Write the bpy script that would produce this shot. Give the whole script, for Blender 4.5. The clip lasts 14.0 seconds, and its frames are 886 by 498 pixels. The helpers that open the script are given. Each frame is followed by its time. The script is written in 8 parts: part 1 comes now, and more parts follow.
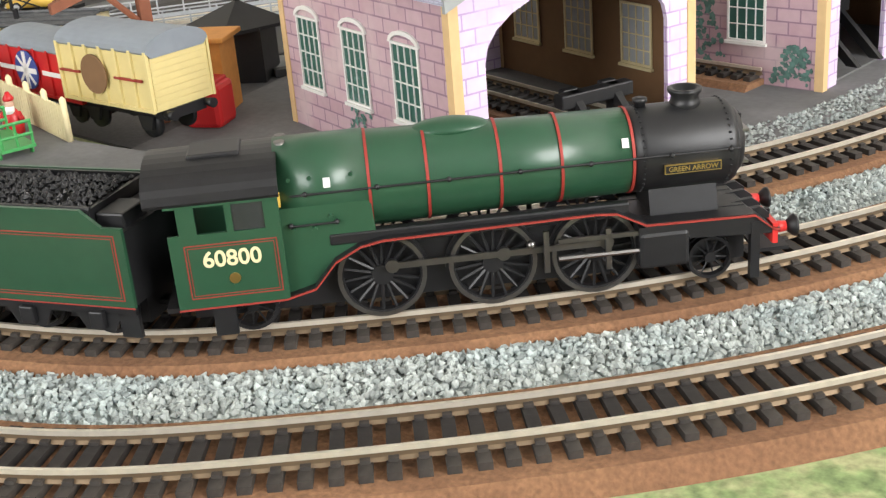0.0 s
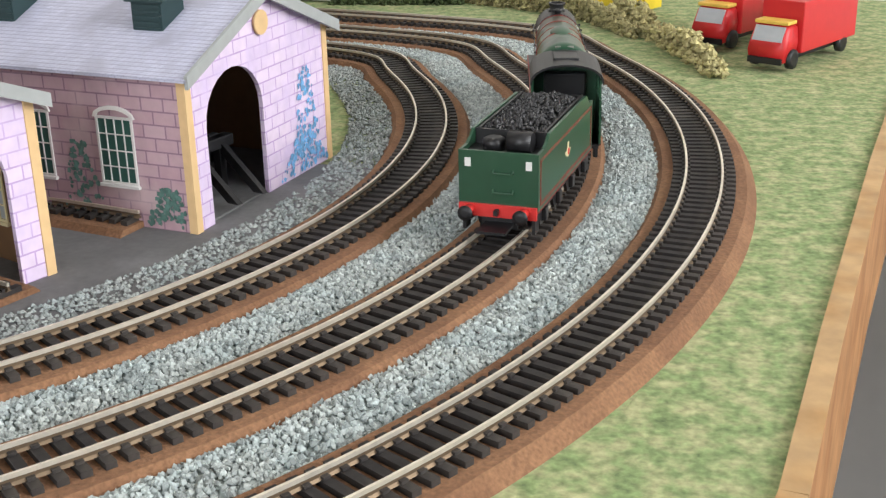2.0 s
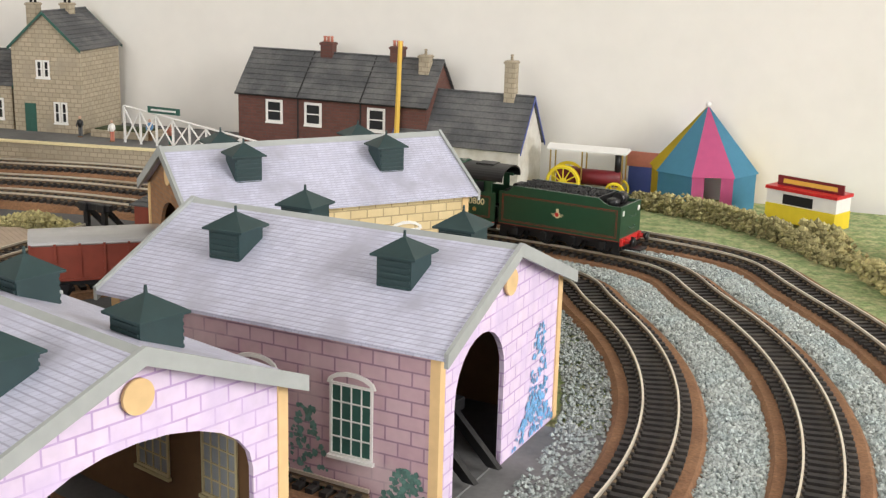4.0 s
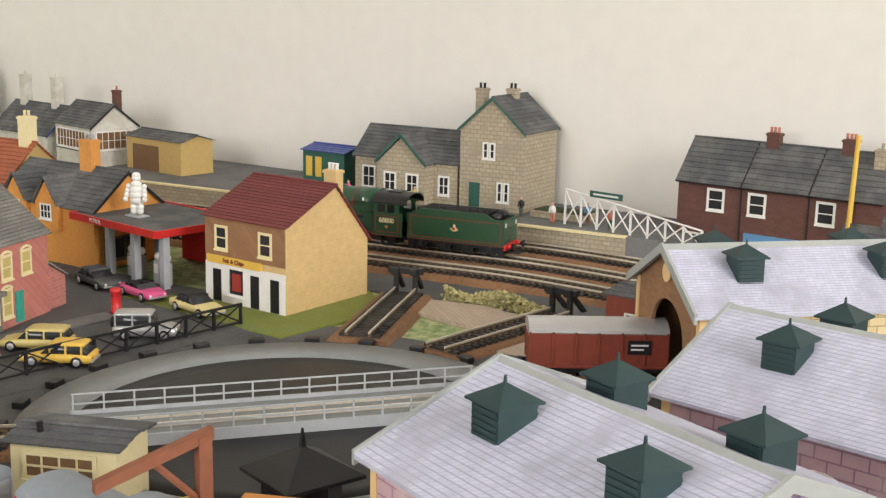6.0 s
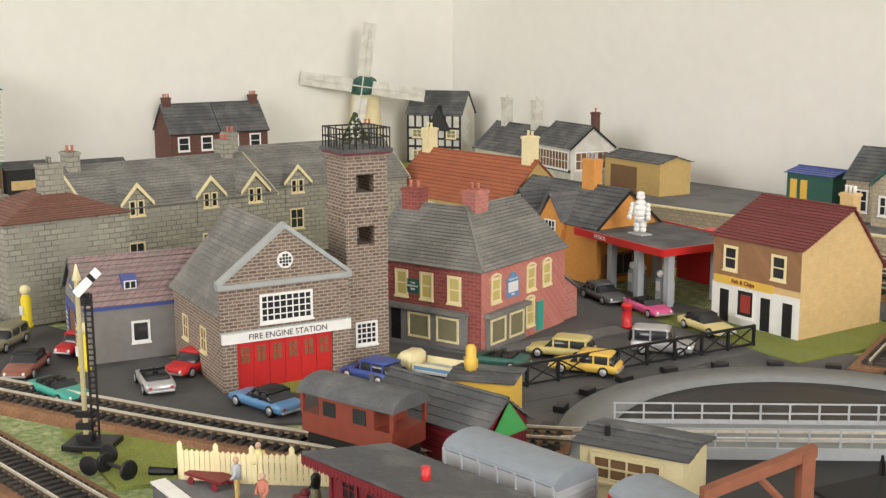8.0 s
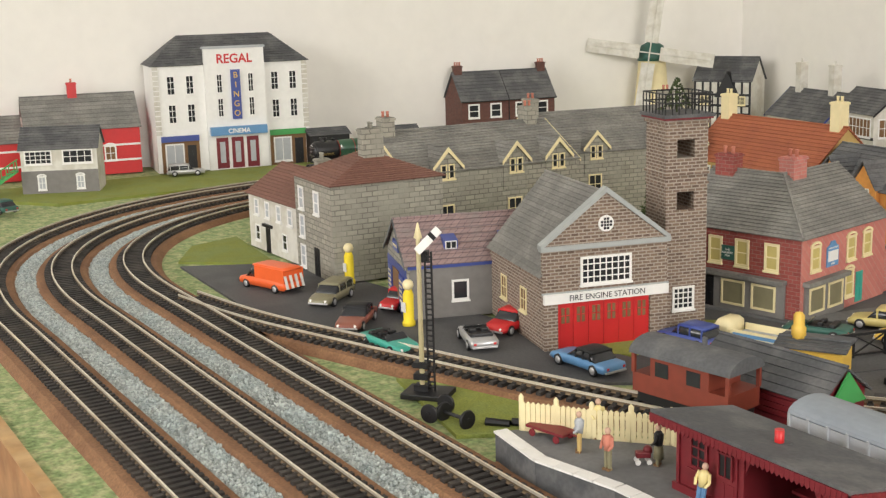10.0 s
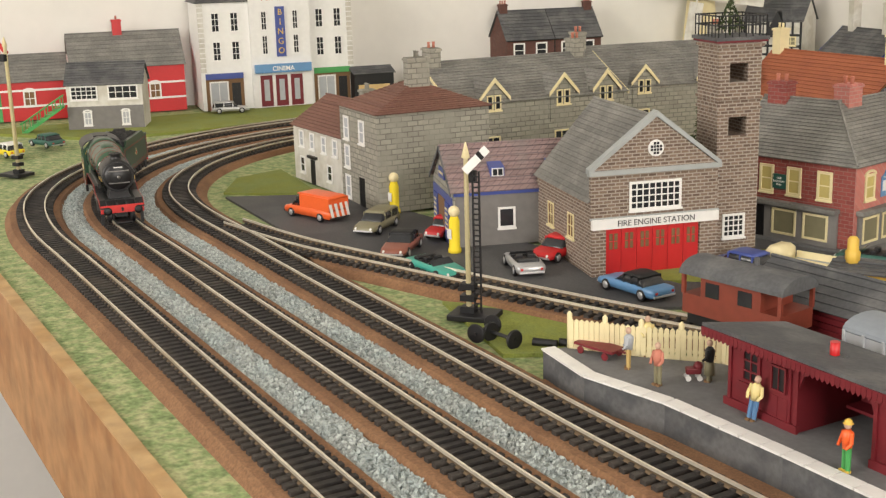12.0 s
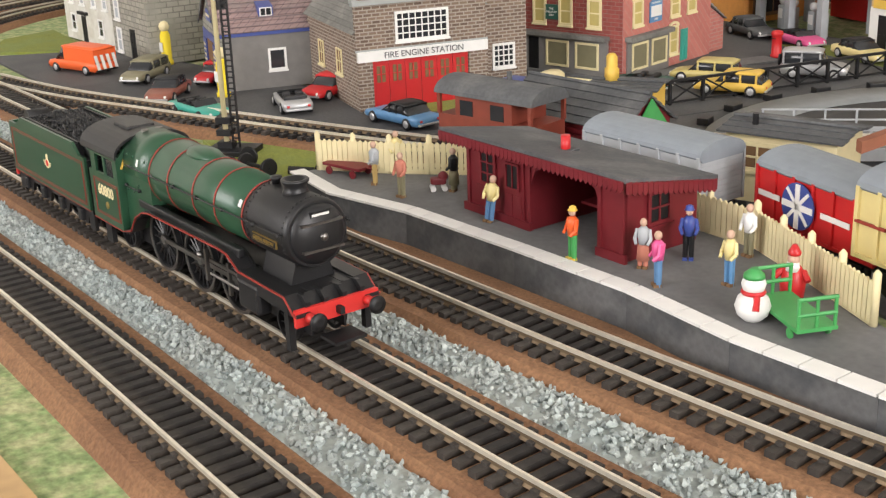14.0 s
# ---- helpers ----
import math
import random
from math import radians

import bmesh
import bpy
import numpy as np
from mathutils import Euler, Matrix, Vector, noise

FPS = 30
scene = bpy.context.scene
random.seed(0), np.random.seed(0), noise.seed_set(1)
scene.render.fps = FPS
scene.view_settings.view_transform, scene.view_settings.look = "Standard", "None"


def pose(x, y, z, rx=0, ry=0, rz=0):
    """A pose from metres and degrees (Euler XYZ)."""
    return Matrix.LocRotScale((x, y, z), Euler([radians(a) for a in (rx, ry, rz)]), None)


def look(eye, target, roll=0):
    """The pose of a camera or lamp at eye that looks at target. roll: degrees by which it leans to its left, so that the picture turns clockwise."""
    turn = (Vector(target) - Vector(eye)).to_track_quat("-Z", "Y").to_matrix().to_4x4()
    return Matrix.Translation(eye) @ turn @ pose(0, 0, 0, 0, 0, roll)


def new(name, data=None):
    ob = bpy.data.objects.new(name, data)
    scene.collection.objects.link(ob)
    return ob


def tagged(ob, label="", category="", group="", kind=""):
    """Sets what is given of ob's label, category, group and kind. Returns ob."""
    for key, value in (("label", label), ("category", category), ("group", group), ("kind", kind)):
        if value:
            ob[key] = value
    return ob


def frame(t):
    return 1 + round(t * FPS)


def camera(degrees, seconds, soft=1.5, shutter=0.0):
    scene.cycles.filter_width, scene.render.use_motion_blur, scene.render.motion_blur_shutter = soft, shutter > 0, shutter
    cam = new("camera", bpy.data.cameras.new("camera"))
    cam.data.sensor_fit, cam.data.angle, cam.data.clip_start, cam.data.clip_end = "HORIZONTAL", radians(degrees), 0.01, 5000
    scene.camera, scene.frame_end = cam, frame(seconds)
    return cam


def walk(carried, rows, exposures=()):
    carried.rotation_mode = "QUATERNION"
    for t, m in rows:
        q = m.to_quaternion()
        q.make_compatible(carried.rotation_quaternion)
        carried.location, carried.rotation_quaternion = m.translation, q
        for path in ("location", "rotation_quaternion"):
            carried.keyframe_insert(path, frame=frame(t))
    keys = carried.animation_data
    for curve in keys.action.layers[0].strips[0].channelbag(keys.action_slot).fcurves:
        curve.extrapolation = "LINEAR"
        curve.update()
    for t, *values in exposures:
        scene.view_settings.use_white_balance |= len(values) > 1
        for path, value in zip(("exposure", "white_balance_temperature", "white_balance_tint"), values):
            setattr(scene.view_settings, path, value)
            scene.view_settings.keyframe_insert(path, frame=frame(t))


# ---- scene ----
cam = camera(40.2, 14.0, soft=1.3)
PATH = [
    (0, 0.087, 0.1366, 0.1554, 67.15, 4.44, 30.45),
    (0.5, 0.1142, 0.1514, 0.1649, 65.92, 1.28, 23.5),
    (1, 0.1325, 0.1675, 0.1708, 66.34, -0.02, 17.63),
    (1.5, 0.1467, 0.1829, 0.1738, 67.68, 0.52, 13.56),
    (2, 0.1581, 0.1967, 0.1789, 69.06, 1.2, 10.82),
    (4.3, 0.0442, 0.2520, 0.2222, 76.02, -2.23, 15.90),
    (4.5, 0.0339, 0.2473, 0.2256, 76.31, -2.14, 17.48),
    (5, 0.0107, 0.2358, 0.2288, 77.02, -1.75, 21.89),
    (5.5, -0.0080, 0.2229, 0.2310, 77.67, -1.47, 26.19),
    (6, -0.0222, 0.2107, 0.2333, 78.29, -1.18, 30.55),
    (6.5, -0.0364, 0.1996, 0.2344, 78.76, -0.88, 35.09),
    (7, -0.0484, 0.1883, 0.2322, 79.02, -0.39, 40.10),
    (7.5, -0.0608, 0.1716, 0.2310, 79.17, -0.1, 45.33),
    (8, -0.0718, 0.1581, 0.2310, 79.25, 0.29, 50.01),
    (8.5, -0.0775, 0.1419, 0.2344, 79.13, 0.69, 54.05),
    (9, -0.0808, 0.1300, 0.2355, 78.96, 1.18, 57.47),
    (11.5, -0.0866, 0.1116, 0.2156, 76.46, 1.56, 64.53),
    (12, -0.0876, 0.1138, 0.2112, 75.82, 1.55, 64.05),
    (12.5, -0.0871, 0.1193, 0.2056, 75.07, 1.74, 63.13),
    (13, -0.0853, 0.1292, 0.1990, 73.93, 1.83, 61.71),
    (13.5, -0.0820, 0.1422, 0.1868, 72.4, 2.19, 59.52),
    (14, -0.0720, 0.1559, 0.1724, 70.42, 2.07, 56.17),
]
walk(cam, [(t, pose(x, y, z, rx, ry, rz)) for t, x, y, z, rx, ry, rz in PATH],
     exposures=[(0.0, 0.2, 6350, 10), (1.0, 0.1, 6250, 11), (2.0, -0.08, 6100, 11), (4.4, -0.08, 6500, 11), (7.0, 0.06, 6550, 10), (9.0, 0.0, 6550, 10), (12.2, -0.04, 6900, 12), (14.0, 0.14, 6500, 13)])

# the town and the room are drawn on their own plan, laid onto the layout by one turn and scale
K = 0.857
UNIT = pose(0.0399, 0.0705, 0, 0, 0, 3.502) @ Matrix.Scale(K, 4)


def on_plan(x, y):
    v = UNIT @ Vector((x, y, 0))
    return v.x, v.y


# ---- light ----
world = bpy.data.worlds.new("daylight")
scene.world = world
world.use_nodes = True
sky = world.node_tree.nodes.new("ShaderNodeTexSky")
sky.sky_type, sky.sun_disc, sky.sun_elevation, sky.sun_rotation = "NISHITA", False, radians(40), radians(120)
world.node_tree.links.new(sky.outputs[0], world.node_tree.nodes["Background"].inputs[0])
world.node_tree.nodes["Background"].inputs[1].default_value = 0.12
scene.view_settings.exposure = 0.0


def window_light(name, eye, target, sx, sy, watts, color):
    """The sky's light that enters by a window opening."""
    lamp = bpy.data.lights.new(name, "AREA")
    lamp.shape, lamp.size, lamp.size_y, lamp.energy, lamp.color = "RECTANGLE", sx * K, sy * K, watts * K * K, color
    ob = new(name, lamp)
    ob.matrix_basis = look(UNIT @ Vector(eye), UNIT @ Vector(target))


window_light("window_light", (2.35, -0.1, 0.95), (-0.6, 0.8, 0.1), 1.5, 1.1, 74, (1.0, 0.97, 0.93))
window_light("window_light", (-0.9, -2.3, 0.95), (-0.8, 0.8, 0.1), 1.8, 1.1, 56, (1.0, 0.97, 0.93))


# ---- materials ----
def mat(name, color, rough=0.6, metal=0.0, vary=0.12, scale=150.0, bump=0.15, spec=0.5, second=None, mix_scale=12.0, mix_low=0.45, mix_high=0.6, island=0.0, coat=0.0):
    """Painted or natural surface: grain at a fine scale, wear at a coarse one."""
    m = bpy.data.materials.new(name)
    m.use_nodes = True
    nt = m.node_tree
    N, L = nt.nodes, nt.links
    b = N["Principled BSDF"]
    b.inputs["Roughness"].default_value, b.inputs["Metallic"].default_value = rough, metal
    b.inputs["Specular IOR Level"].default_value = spec
    b.inputs["Coat Weight"].default_value = coat
    tc = N.new("ShaderNodeTexCoord")
    n1 = N.new("ShaderNodeTexNoise")
    n1.inputs["Scale"].default_value, n1.inputs["Detail"].default_value = scale, 5
    L.new(tc.outputs["Object"], n1.inputs["Vector"])
    n2 = N.new("ShaderNodeTexNoise")
    n2.inputs["Scale"].default_value, n2.inputs["Detail"].default_value = mix_scale, 4
    L.new(tc.outputs["Object"], n2.inputs["Vector"])
    base = N.new("ShaderNodeRGB")
    base.outputs[0].default_value = (*color, 1)
    out = base.outputs[0]
    if second:
        ramp = N.new("ShaderNodeMapRange")
        ramp.inputs[1].default_value, ramp.inputs[2].default_value = mix_low, mix_high
        L.new(n2.outputs[0], ramp.inputs[0])
        mx = N.new("ShaderNodeMix")
        mx.data_type = "RGBA"
        mx.inputs["B"].default_value = (*second, 1)
        L.new(ramp.outputs[0], mx.inputs["Factor"])
        L.new(out, mx.inputs["A"])
        out = mx.outputs["Result"]
    hsv = N.new("ShaderNodeHueSaturation")
    mr = N.new("ShaderNodeMapRange")
    mr.inputs[1].default_value, mr.inputs[2].default_value = 0.3, 0.7
    mr.inputs[3].default_value, mr.inputs[4].default_value = 1 - vary, 1 + vary
    add = N.new("ShaderNodeMath")
    add.operation = "MULTIPLY_ADD"
    add.inputs[1].default_value = 0.6
    s2 = N.new("ShaderNodeMath")
    s2.operation = "MULTIPLY"
    s2.inputs[1].default_value = 0.4
    L.new(n2.outputs[0], s2.inputs[0])
    L.new(n1.outputs[0], add.inputs[0])
    L.new(s2.outputs[0], add.inputs[2])
    L.new(add.outputs[0], mr.inputs[0])
    val = mr.outputs[0]
    if island:
        g = N.new("ShaderNodeNewGeometry")
        i1 = N.new("ShaderNodeMapRange")
        i1.inputs[3].default_value, i1.inputs[4].default_value = 1 - island, 1 + island
        L.new(g.outputs["Random Per Island"], i1.inputs[0])
        o1 = N.new("ShaderNodeObjectInfo")
        i2 = N.new("ShaderNodeMapRange")
        i2.inputs[3].default_value, i2.inputs[4].default_value = 1 - island * 0.6, 1 + island * 0.6
        L.new(o1.outputs["Random"], i2.inputs[0])
        mu = N.new("ShaderNodeMath")
        mu.operation = "MULTIPLY"
        L.new(i1.outputs[0], mu.inputs[0])
        L.new(i2.outputs[0], mu.inputs[1])
        mu2 = N.new("ShaderNodeMath")
        mu2.operation = "MULTIPLY"
        L.new(mu.outputs[0], mu2.inputs[0])
        L.new(val, mu2.inputs[1])
        val = mu2.outputs[0]
    L.new(val, hsv.inputs["Value"])
    L.new(out, hsv.inputs["Color"])
    L.new(hsv.outputs[0], b.inputs["Base Color"])
    if bump:
        bp = N.new("ShaderNodeBump")
        bp.inputs["Strength"].default_value, bp.inputs["Distance"].default_value = bump, 0.0006
        L.new(n1.outputs[0], bp.inputs["Height"])
        L.new(bp.outputs[0], b.inputs["Normal"])
    return m


def brick_mat(name, c1, c2, mortar, bw=0.0075, bh=0.0032, gap=0.0003, rough=0.75, bump=0.5, stain=None, squash=0.5):
    """Courses of brick, stone or slate printed or moulded in small relief."""
    m = mat(name, c1, rough, vary=0.1, bump=0)
    N, L = m.node_tree.nodes, m.node_tree.links
    b = N["Principled BSDF"]
    tc = N.new("ShaderNodeTexCoord")
    sp = N.new("ShaderNodeSeparateXYZ")
    L.new(tc.outputs["Object"], sp.inputs[0])
    ad = N.new("ShaderNodeMath")
    L.new(sp.outputs[0], ad.inputs[0])
    L.new(sp.outputs[1], ad.inputs[1])
    cb = N.new("ShaderNodeCombineXYZ")
    L.new(ad.outputs[0], cb.inputs[0])
    L.new(sp.outputs[2], cb.inputs[1])
    br = N.new("ShaderNodeTexBrick")
    br.offset = squash
    br.inputs["Scale"].default_value = 1.0
    br.inputs["Brick Width"].default_value, br.inputs["Row Height"].default_value = bw, bh
    br.inputs["Mortar Size"].default_value, br.inputs["Mortar Smooth"].default_value = gap, 0.3
    br.inputs["Color1"].default_value, br.inputs["Color2"].default_value, br.inputs["Mortar"].default_value = (*c1, 1), (*c2, 1), (*mortar, 1)
    L.new(cb.outputs[0], br.inputs["Vector"])
    hsv = [n for n in N if n.bl_idname == "ShaderNodeHueSaturation"][0]
    out = br.outputs["Color"]
    if stain:
        nz = N.new("ShaderNodeTexNoise")
        nz.inputs["Scale"].default_value, nz.inputs["Detail"].default_value = 35, 6
        L.new(tc.outputs["Object"], nz.inputs["Vector"])
        rp = N.new("ShaderNodeMapRange")
        rp.inputs[1].default_value, rp.inputs[2].default_value = 0.5, 0.7
        L.new(nz.outputs[0], rp.inputs[0])
        mx = N.new("ShaderNodeMix")
        mx.data_type = "RGBA"
        mx.inputs["B"].default_value = (*stain, 1)
        L.new(rp.outputs[0], mx.inputs["Factor"])
        L.new(out, mx.inputs["A"])
        out = mx.outputs["Result"]
    L.new(out, hsv.inputs["Color"])
    bp = N.new("ShaderNodeBump")
    bp.invert = True
    bp.inputs["Strength"].default_value, bp.inputs["Distance"].default_value = bump, 0.0004
    L.new(br.outputs["Fac"], bp.inputs["Height"])
    L.new(bp.outputs[0], b.inputs["Normal"])
    return m


M = dict(
    wall=mat("wall_paint", (0.79, 0.765, 0.715), 0.9, vary=0.03, scale=40, bump=0.05),
    wood=mat("board_wood", (0.42, 0.22, 0.09), 0.7, vary=0.3, scale=60, second=(0.30, 0.14, 0.05), mix_scale=25),
    pine=mat("planed_pine", (0.52, 0.34, 0.16), 0.65, vary=0.25, scale=90, second=(0.42, 0.25, 0.10), mix_scale=30),
    darkwood=mat("dark_wood", (0.065, 0.026, 0.012), 0.6, vary=0.35, scale=30, second=(0.06, 0.026, 0.012), mix_scale=8),
    floor=mat("floor_carpet", (0.05, 0.028, 0.018), 0.95, vary=0.2),
    ceiling=mat("ceiling_paint", (0.8, 0.8, 0.78), 0.9, vary=0.02),
    grass=mat("scatter_grass", (0.25, 0.34, 0.14), 1.0, vary=0.55, scale=330, bump=1.0, second=(0.36, 0.37, 0.19), mix_scale=110, mix_low=0.42, mix_high=0.62),
    grass2=mat("flock_green", (0.24, 0.27, 0.05), 1.0, vary=0.4, scale=900, bump=0.8, second=(0.20, 0.24, 0.06), mix_scale=30, island=0.3),
    cork=mat("cork_bed", (0.27, 0.140, 0.070), 0.95, vary=0.4, scale=700, bump=0.9, second=(0.19, 0.095, 0.048), mix_scale=22),
    sleeper=mat("sleeper_plastic", (0.020, 0.017, 0.016), 0.7, vary=0.25, scale=500, second=(0.045, 0.038, 0.032), mix_scale=60, island=0.15),
    rail=mat("nickel_rail", (0.82, 0.76, 0.64), 0.40, 0.65, vary=0.12, scale=300, bump=0.05, second=(0.55, 0.46, 0.34), mix_scale=15, mix_low=0.55, mix_high=0.75),
    railside=mat("rail_side", (0.22, 0.16, 0.10), 0.5, 0.7, vary=0.15),
    stone=mat("ballast_stone", (0.40, 0.435, 0.415), 0.85, vary=0.25, scale=500, island=0.35, second=(0.34, 0.385, 0.375), mix_scale=40),
    tarmac=mat("road_grey", (0.10, 0.10, 0.10), 0.8, vary=0.25, scale=500, second=(0.07, 0.07, 0.072), mix_scale=14),
    concrete=mat("concrete_grey", (0.17, 0.17, 0.17), 0.85, vary=0.15, scale=300, second=(0.125, 0.125, 0.125), mix_scale=20),
    paving=brick_mat("sand_paving", (0.48, 0.38, 0.29), (0.43, 0.34, 0.26), (0.33, 0.26, 0.2), 0.006, 0.006, 0.0004),
    locogreen=mat("loco_green", (0.022, 0.074, 0.038), 0.32, vary=0.08, scale=200, bump=0.03, coat=0.15),
    locoblack=mat("loco_black", (0.012, 0.012, 0.013), 0.42, vary=0.25, scale=200, bump=0.08),
    coal=mat("coal", (0.012, 0.012, 0.013), 0.35, vary=0.4, scale=600, bump=0.5),
    red=mat("red_paint", (0.62, 0.035, 0.03), 0.4, vary=0.08, bump=0.04),
    line_red=mat("lining_red", (0.30, 0.035, 0.025), 0.5, vary=0.05, bump=0),
    white=mat("white_paint", (0.80, 0.79, 0.76), 0.5, vary=0.05, bump=0.04),
    cream=mat("cream_paint", (0.78, 0.68, 0.40), 0.6, vary=0.06, bump=0.05),
    yellow=mat("yellow_paint", (0.74, 0.48, 0.08), 0.5, vary=0.06, bump=0.05),
    buff=mat("buff_paint", (0.55, 0.38, 0.14), 0.7, vary=0.1, bump=0.06),
    tt_grey=mat("turntable_grey", (0.23, 0.24, 0.24), 0.7, vary=0.1, second=(0.22, 0.23, 0.23), mix_scale=25),
    tentyellow=mat("tent_yellow", (0.80, 0.62, 0.03), 0.8, vary=0.05),
    tentpink=mat("tent_pink", (0.78, 0.16, 0.36), 0.8, vary=0.05),
    tentblue=mat("tent_blue", (0.12, 0.38, 0.55), 0.8, vary=0.05),
    vineblue=mat("printed_vine", (0.16, 0.36, 0.62), 0.8, vary=0.25, scale=600, island=0.3),
    vinegreen=mat("printed_ivy", (0.10, 0.20, 0.17), 0.8, vary=0.25, scale=600, island=0.3),
    orange=mat("orange_brick", (0.68, 0.30, 0.07), 0.7, vary=0.12, scale=250),
    black=mat("black_plastic", (0.008, 0.008, 0.009), 0.5, vary=0.2),
    steel=mat("bright_steel", (0.25, 0.24, 0.23), 0.35, 1.0, vary=0.1, bump=0.03),
    brass=mat("brass", (0.65, 0.46, 0.16), 0.35, 1.0, vary=0.1, bump=0.03),
    glass=mat("dark_glazing", (0.03, 0.032, 0.035), 0.12, vary=0.2, bump=0.0),
    slate=mat("slate_grey", (0.085, 0.088, 0.092), 0.75, vary=0.25, scale=400, second=(0.125, 0.125, 0.125), mix_scale=40, island=0.12),
    stoneslate=mat("stone_slate", (0.19, 0.185, 0.17), 0.85, vary=0.28, scale=400, second=(0.215, 0.21, 0.19), mix_scale=40, island=0.14),
    redtile=mat("red_tile", (0.17, 0.035, 0.035), 0.6, vary=0.15, scale=400, island=0.12),
    orangetile=mat("orange_tile", (0.36, 0.11, 0.05), 0.75, vary=0.15, scale=300, second=(0.30, 0.09, 0.045), mix_scale=30, island=0.08),
    browntile=mat("brown_tile", (0.20, 0.095, 0.07), 0.8, vary=0.2, scale=300, island=0.12),
    pinktile=brick_mat("pink_slate", (0.27, 0.19, 0.185), (0.33, 0.23, 0.22), (0.16, 0.12, 0.12), 0.006, 0.005, 0.0004, stain=(0.24, 0.20, 0.19)),
    lilacroof=brick_mat("printed_slate", (0.50, 0.51, 0.63), (0.57, 0.58, 0.70), (0.37, 0.37, 0.48), 0.0036, 0.0012, 0.00016, rough=0.5, bump=0.1, stain=(0.40, 0.40, 0.49)),
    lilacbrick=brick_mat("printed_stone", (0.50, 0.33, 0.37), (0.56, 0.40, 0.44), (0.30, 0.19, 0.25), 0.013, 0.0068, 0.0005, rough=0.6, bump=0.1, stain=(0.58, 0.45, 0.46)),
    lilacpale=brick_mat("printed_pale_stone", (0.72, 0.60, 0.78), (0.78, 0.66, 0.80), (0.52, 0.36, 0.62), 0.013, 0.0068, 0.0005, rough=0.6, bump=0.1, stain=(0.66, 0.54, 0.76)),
    card=mat("card_edge", (0.72, 0.50, 0.25), 0.8, vary=0.08),
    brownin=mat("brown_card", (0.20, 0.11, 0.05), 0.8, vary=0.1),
    ventgreen=mat("vent_green", (0.016, 0.042, 0.044), 0.55, vary=0.15),
    greytrim=mat("grey_trim", (0.36, 0.38, 0.37), 0.7, vary=0.08),
    sandstone=brick_mat("sand_stone", (0.64, 0.50, 0.27), (0.70, 0.57, 0.33), (0.42, 0.32, 0.18), 0.012, 0.006, 0.0005),
    ochrebrick=brick_mat("ochre_brick", (0.63, 0.44, 0.20), (0.66, 0.47, 0.22), (0.60, 0.42, 0.19), 0.0075, 0.0034, 0.0002, bump=0.15),
    brownbrick=brick_mat("brown_brick", (0.26, 0.13, 0.06), (0.33, 0.17, 0.08), (0.22, 0.15, 0.1)),
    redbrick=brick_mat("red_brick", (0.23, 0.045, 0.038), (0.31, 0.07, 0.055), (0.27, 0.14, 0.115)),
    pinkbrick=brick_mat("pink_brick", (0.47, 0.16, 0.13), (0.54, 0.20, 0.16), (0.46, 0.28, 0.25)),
    darkbrick=brick_mat("dark_brick", (0.13, 0.085, 0.06), (0.23, 0.16, 0.115), (0.36, 0.31, 0.26), 0.0065, 0.0026, 0.0005),
    maroonbrick=brick_mat("maroon_brick", (0.115, 0.045, 0.035), (0.15, 0.06, 0.045), (0.10, 0.06, 0.05)),
    greystone=brick_mat("grey_stone", (0.27, 0.26, 0.22), (0.37, 0.35, 0.29), (0.18, 0.17, 0.14), 0.011, 0.005, 0.0006, stain=(0.30, 0.29, 0.24)),
    statstone=brick_mat("station_stone", (0.40, 0.34, 0.24), (0.47, 0.40, 0.29), (0.30, 0.25, 0.18), 0.009, 0.005, 0.0006, stain=(0.36, 0.31, 0.23)),
    render_grey=mat("grey_render", (0.20, 0.19, 0.178), 0.85, vary=0.12),
    whitewash=mat("whitewash", (0.66, 0.64, 0.58), 0.85, vary=0.1, second=(0.55, 0.52, 0.45), mix_scale=50),
    maroon=mat("maroon_paint", (0.17, 0.012, 0.018), 0.5, vary=0.12, bump=0.06),
    vanbrown=mat("coach_brown", (0.21, 0.04, 0.022), 0.55, vary=0.15),
    vanred=mat("van_red", (0.55, 0.02, 0.022), 0.4, vary=0.06, bump=0.03),
    ltgrey=mat("light_grey", (0.42, 0.44, 0.46), 0.6, vary=0.08),
    bluegrey=mat("roof_bluegrey", (0.24, 0.27, 0.30), 0.6, vary=0.1),
    silver=mat("silver_paint", (0.50, 0.50, 0.50), 0.35, 0.5, vary=0.06, bump=0.02),
    blue=mat("blue_paint", (0.05, 0.08, 0.30), 0.35, vary=0.08, bump=0.02),
    skyblue=mat("sky_blue", (0.12, 0.28, 0.50), 0.35, vary=0.06, bump=0.02),
    teal=mat("teal_paint", (0.05, 0.36, 0.28), 0.35, vary=0.06, bump=0.02),
    green=mat("green_paint", (0.06, 0.33, 0.09), 0.45, vary=0.08, bump=0.03),
    dkgreen=mat("dark_green_paint", (0.03, 0.11, 0.085), 0.5, vary=0.1, bump=0.03),
    olive=mat("olive_paint", (0.22, 0.20, 0.12), 0.35, vary=0.08, bump=0.02),
    brownred=mat("brown_red", (0.26, 0.09, 0.06), 0.4, vary=0.08, bump=0.02),
    hotpink=mat("pink_paint", (0.72, 0.10, 0.28), 0.4, vary=0.05, bump=0.02),
    paleyellow=mat("pale_yellow", (0.74, 0.62, 0.28), 0.4, vary=0.05, bump=0.02),
    khaki=mat("mustard_cream", (0.55, 0.45, 0.16), 0.4, vary=0.06, bump=0.02),
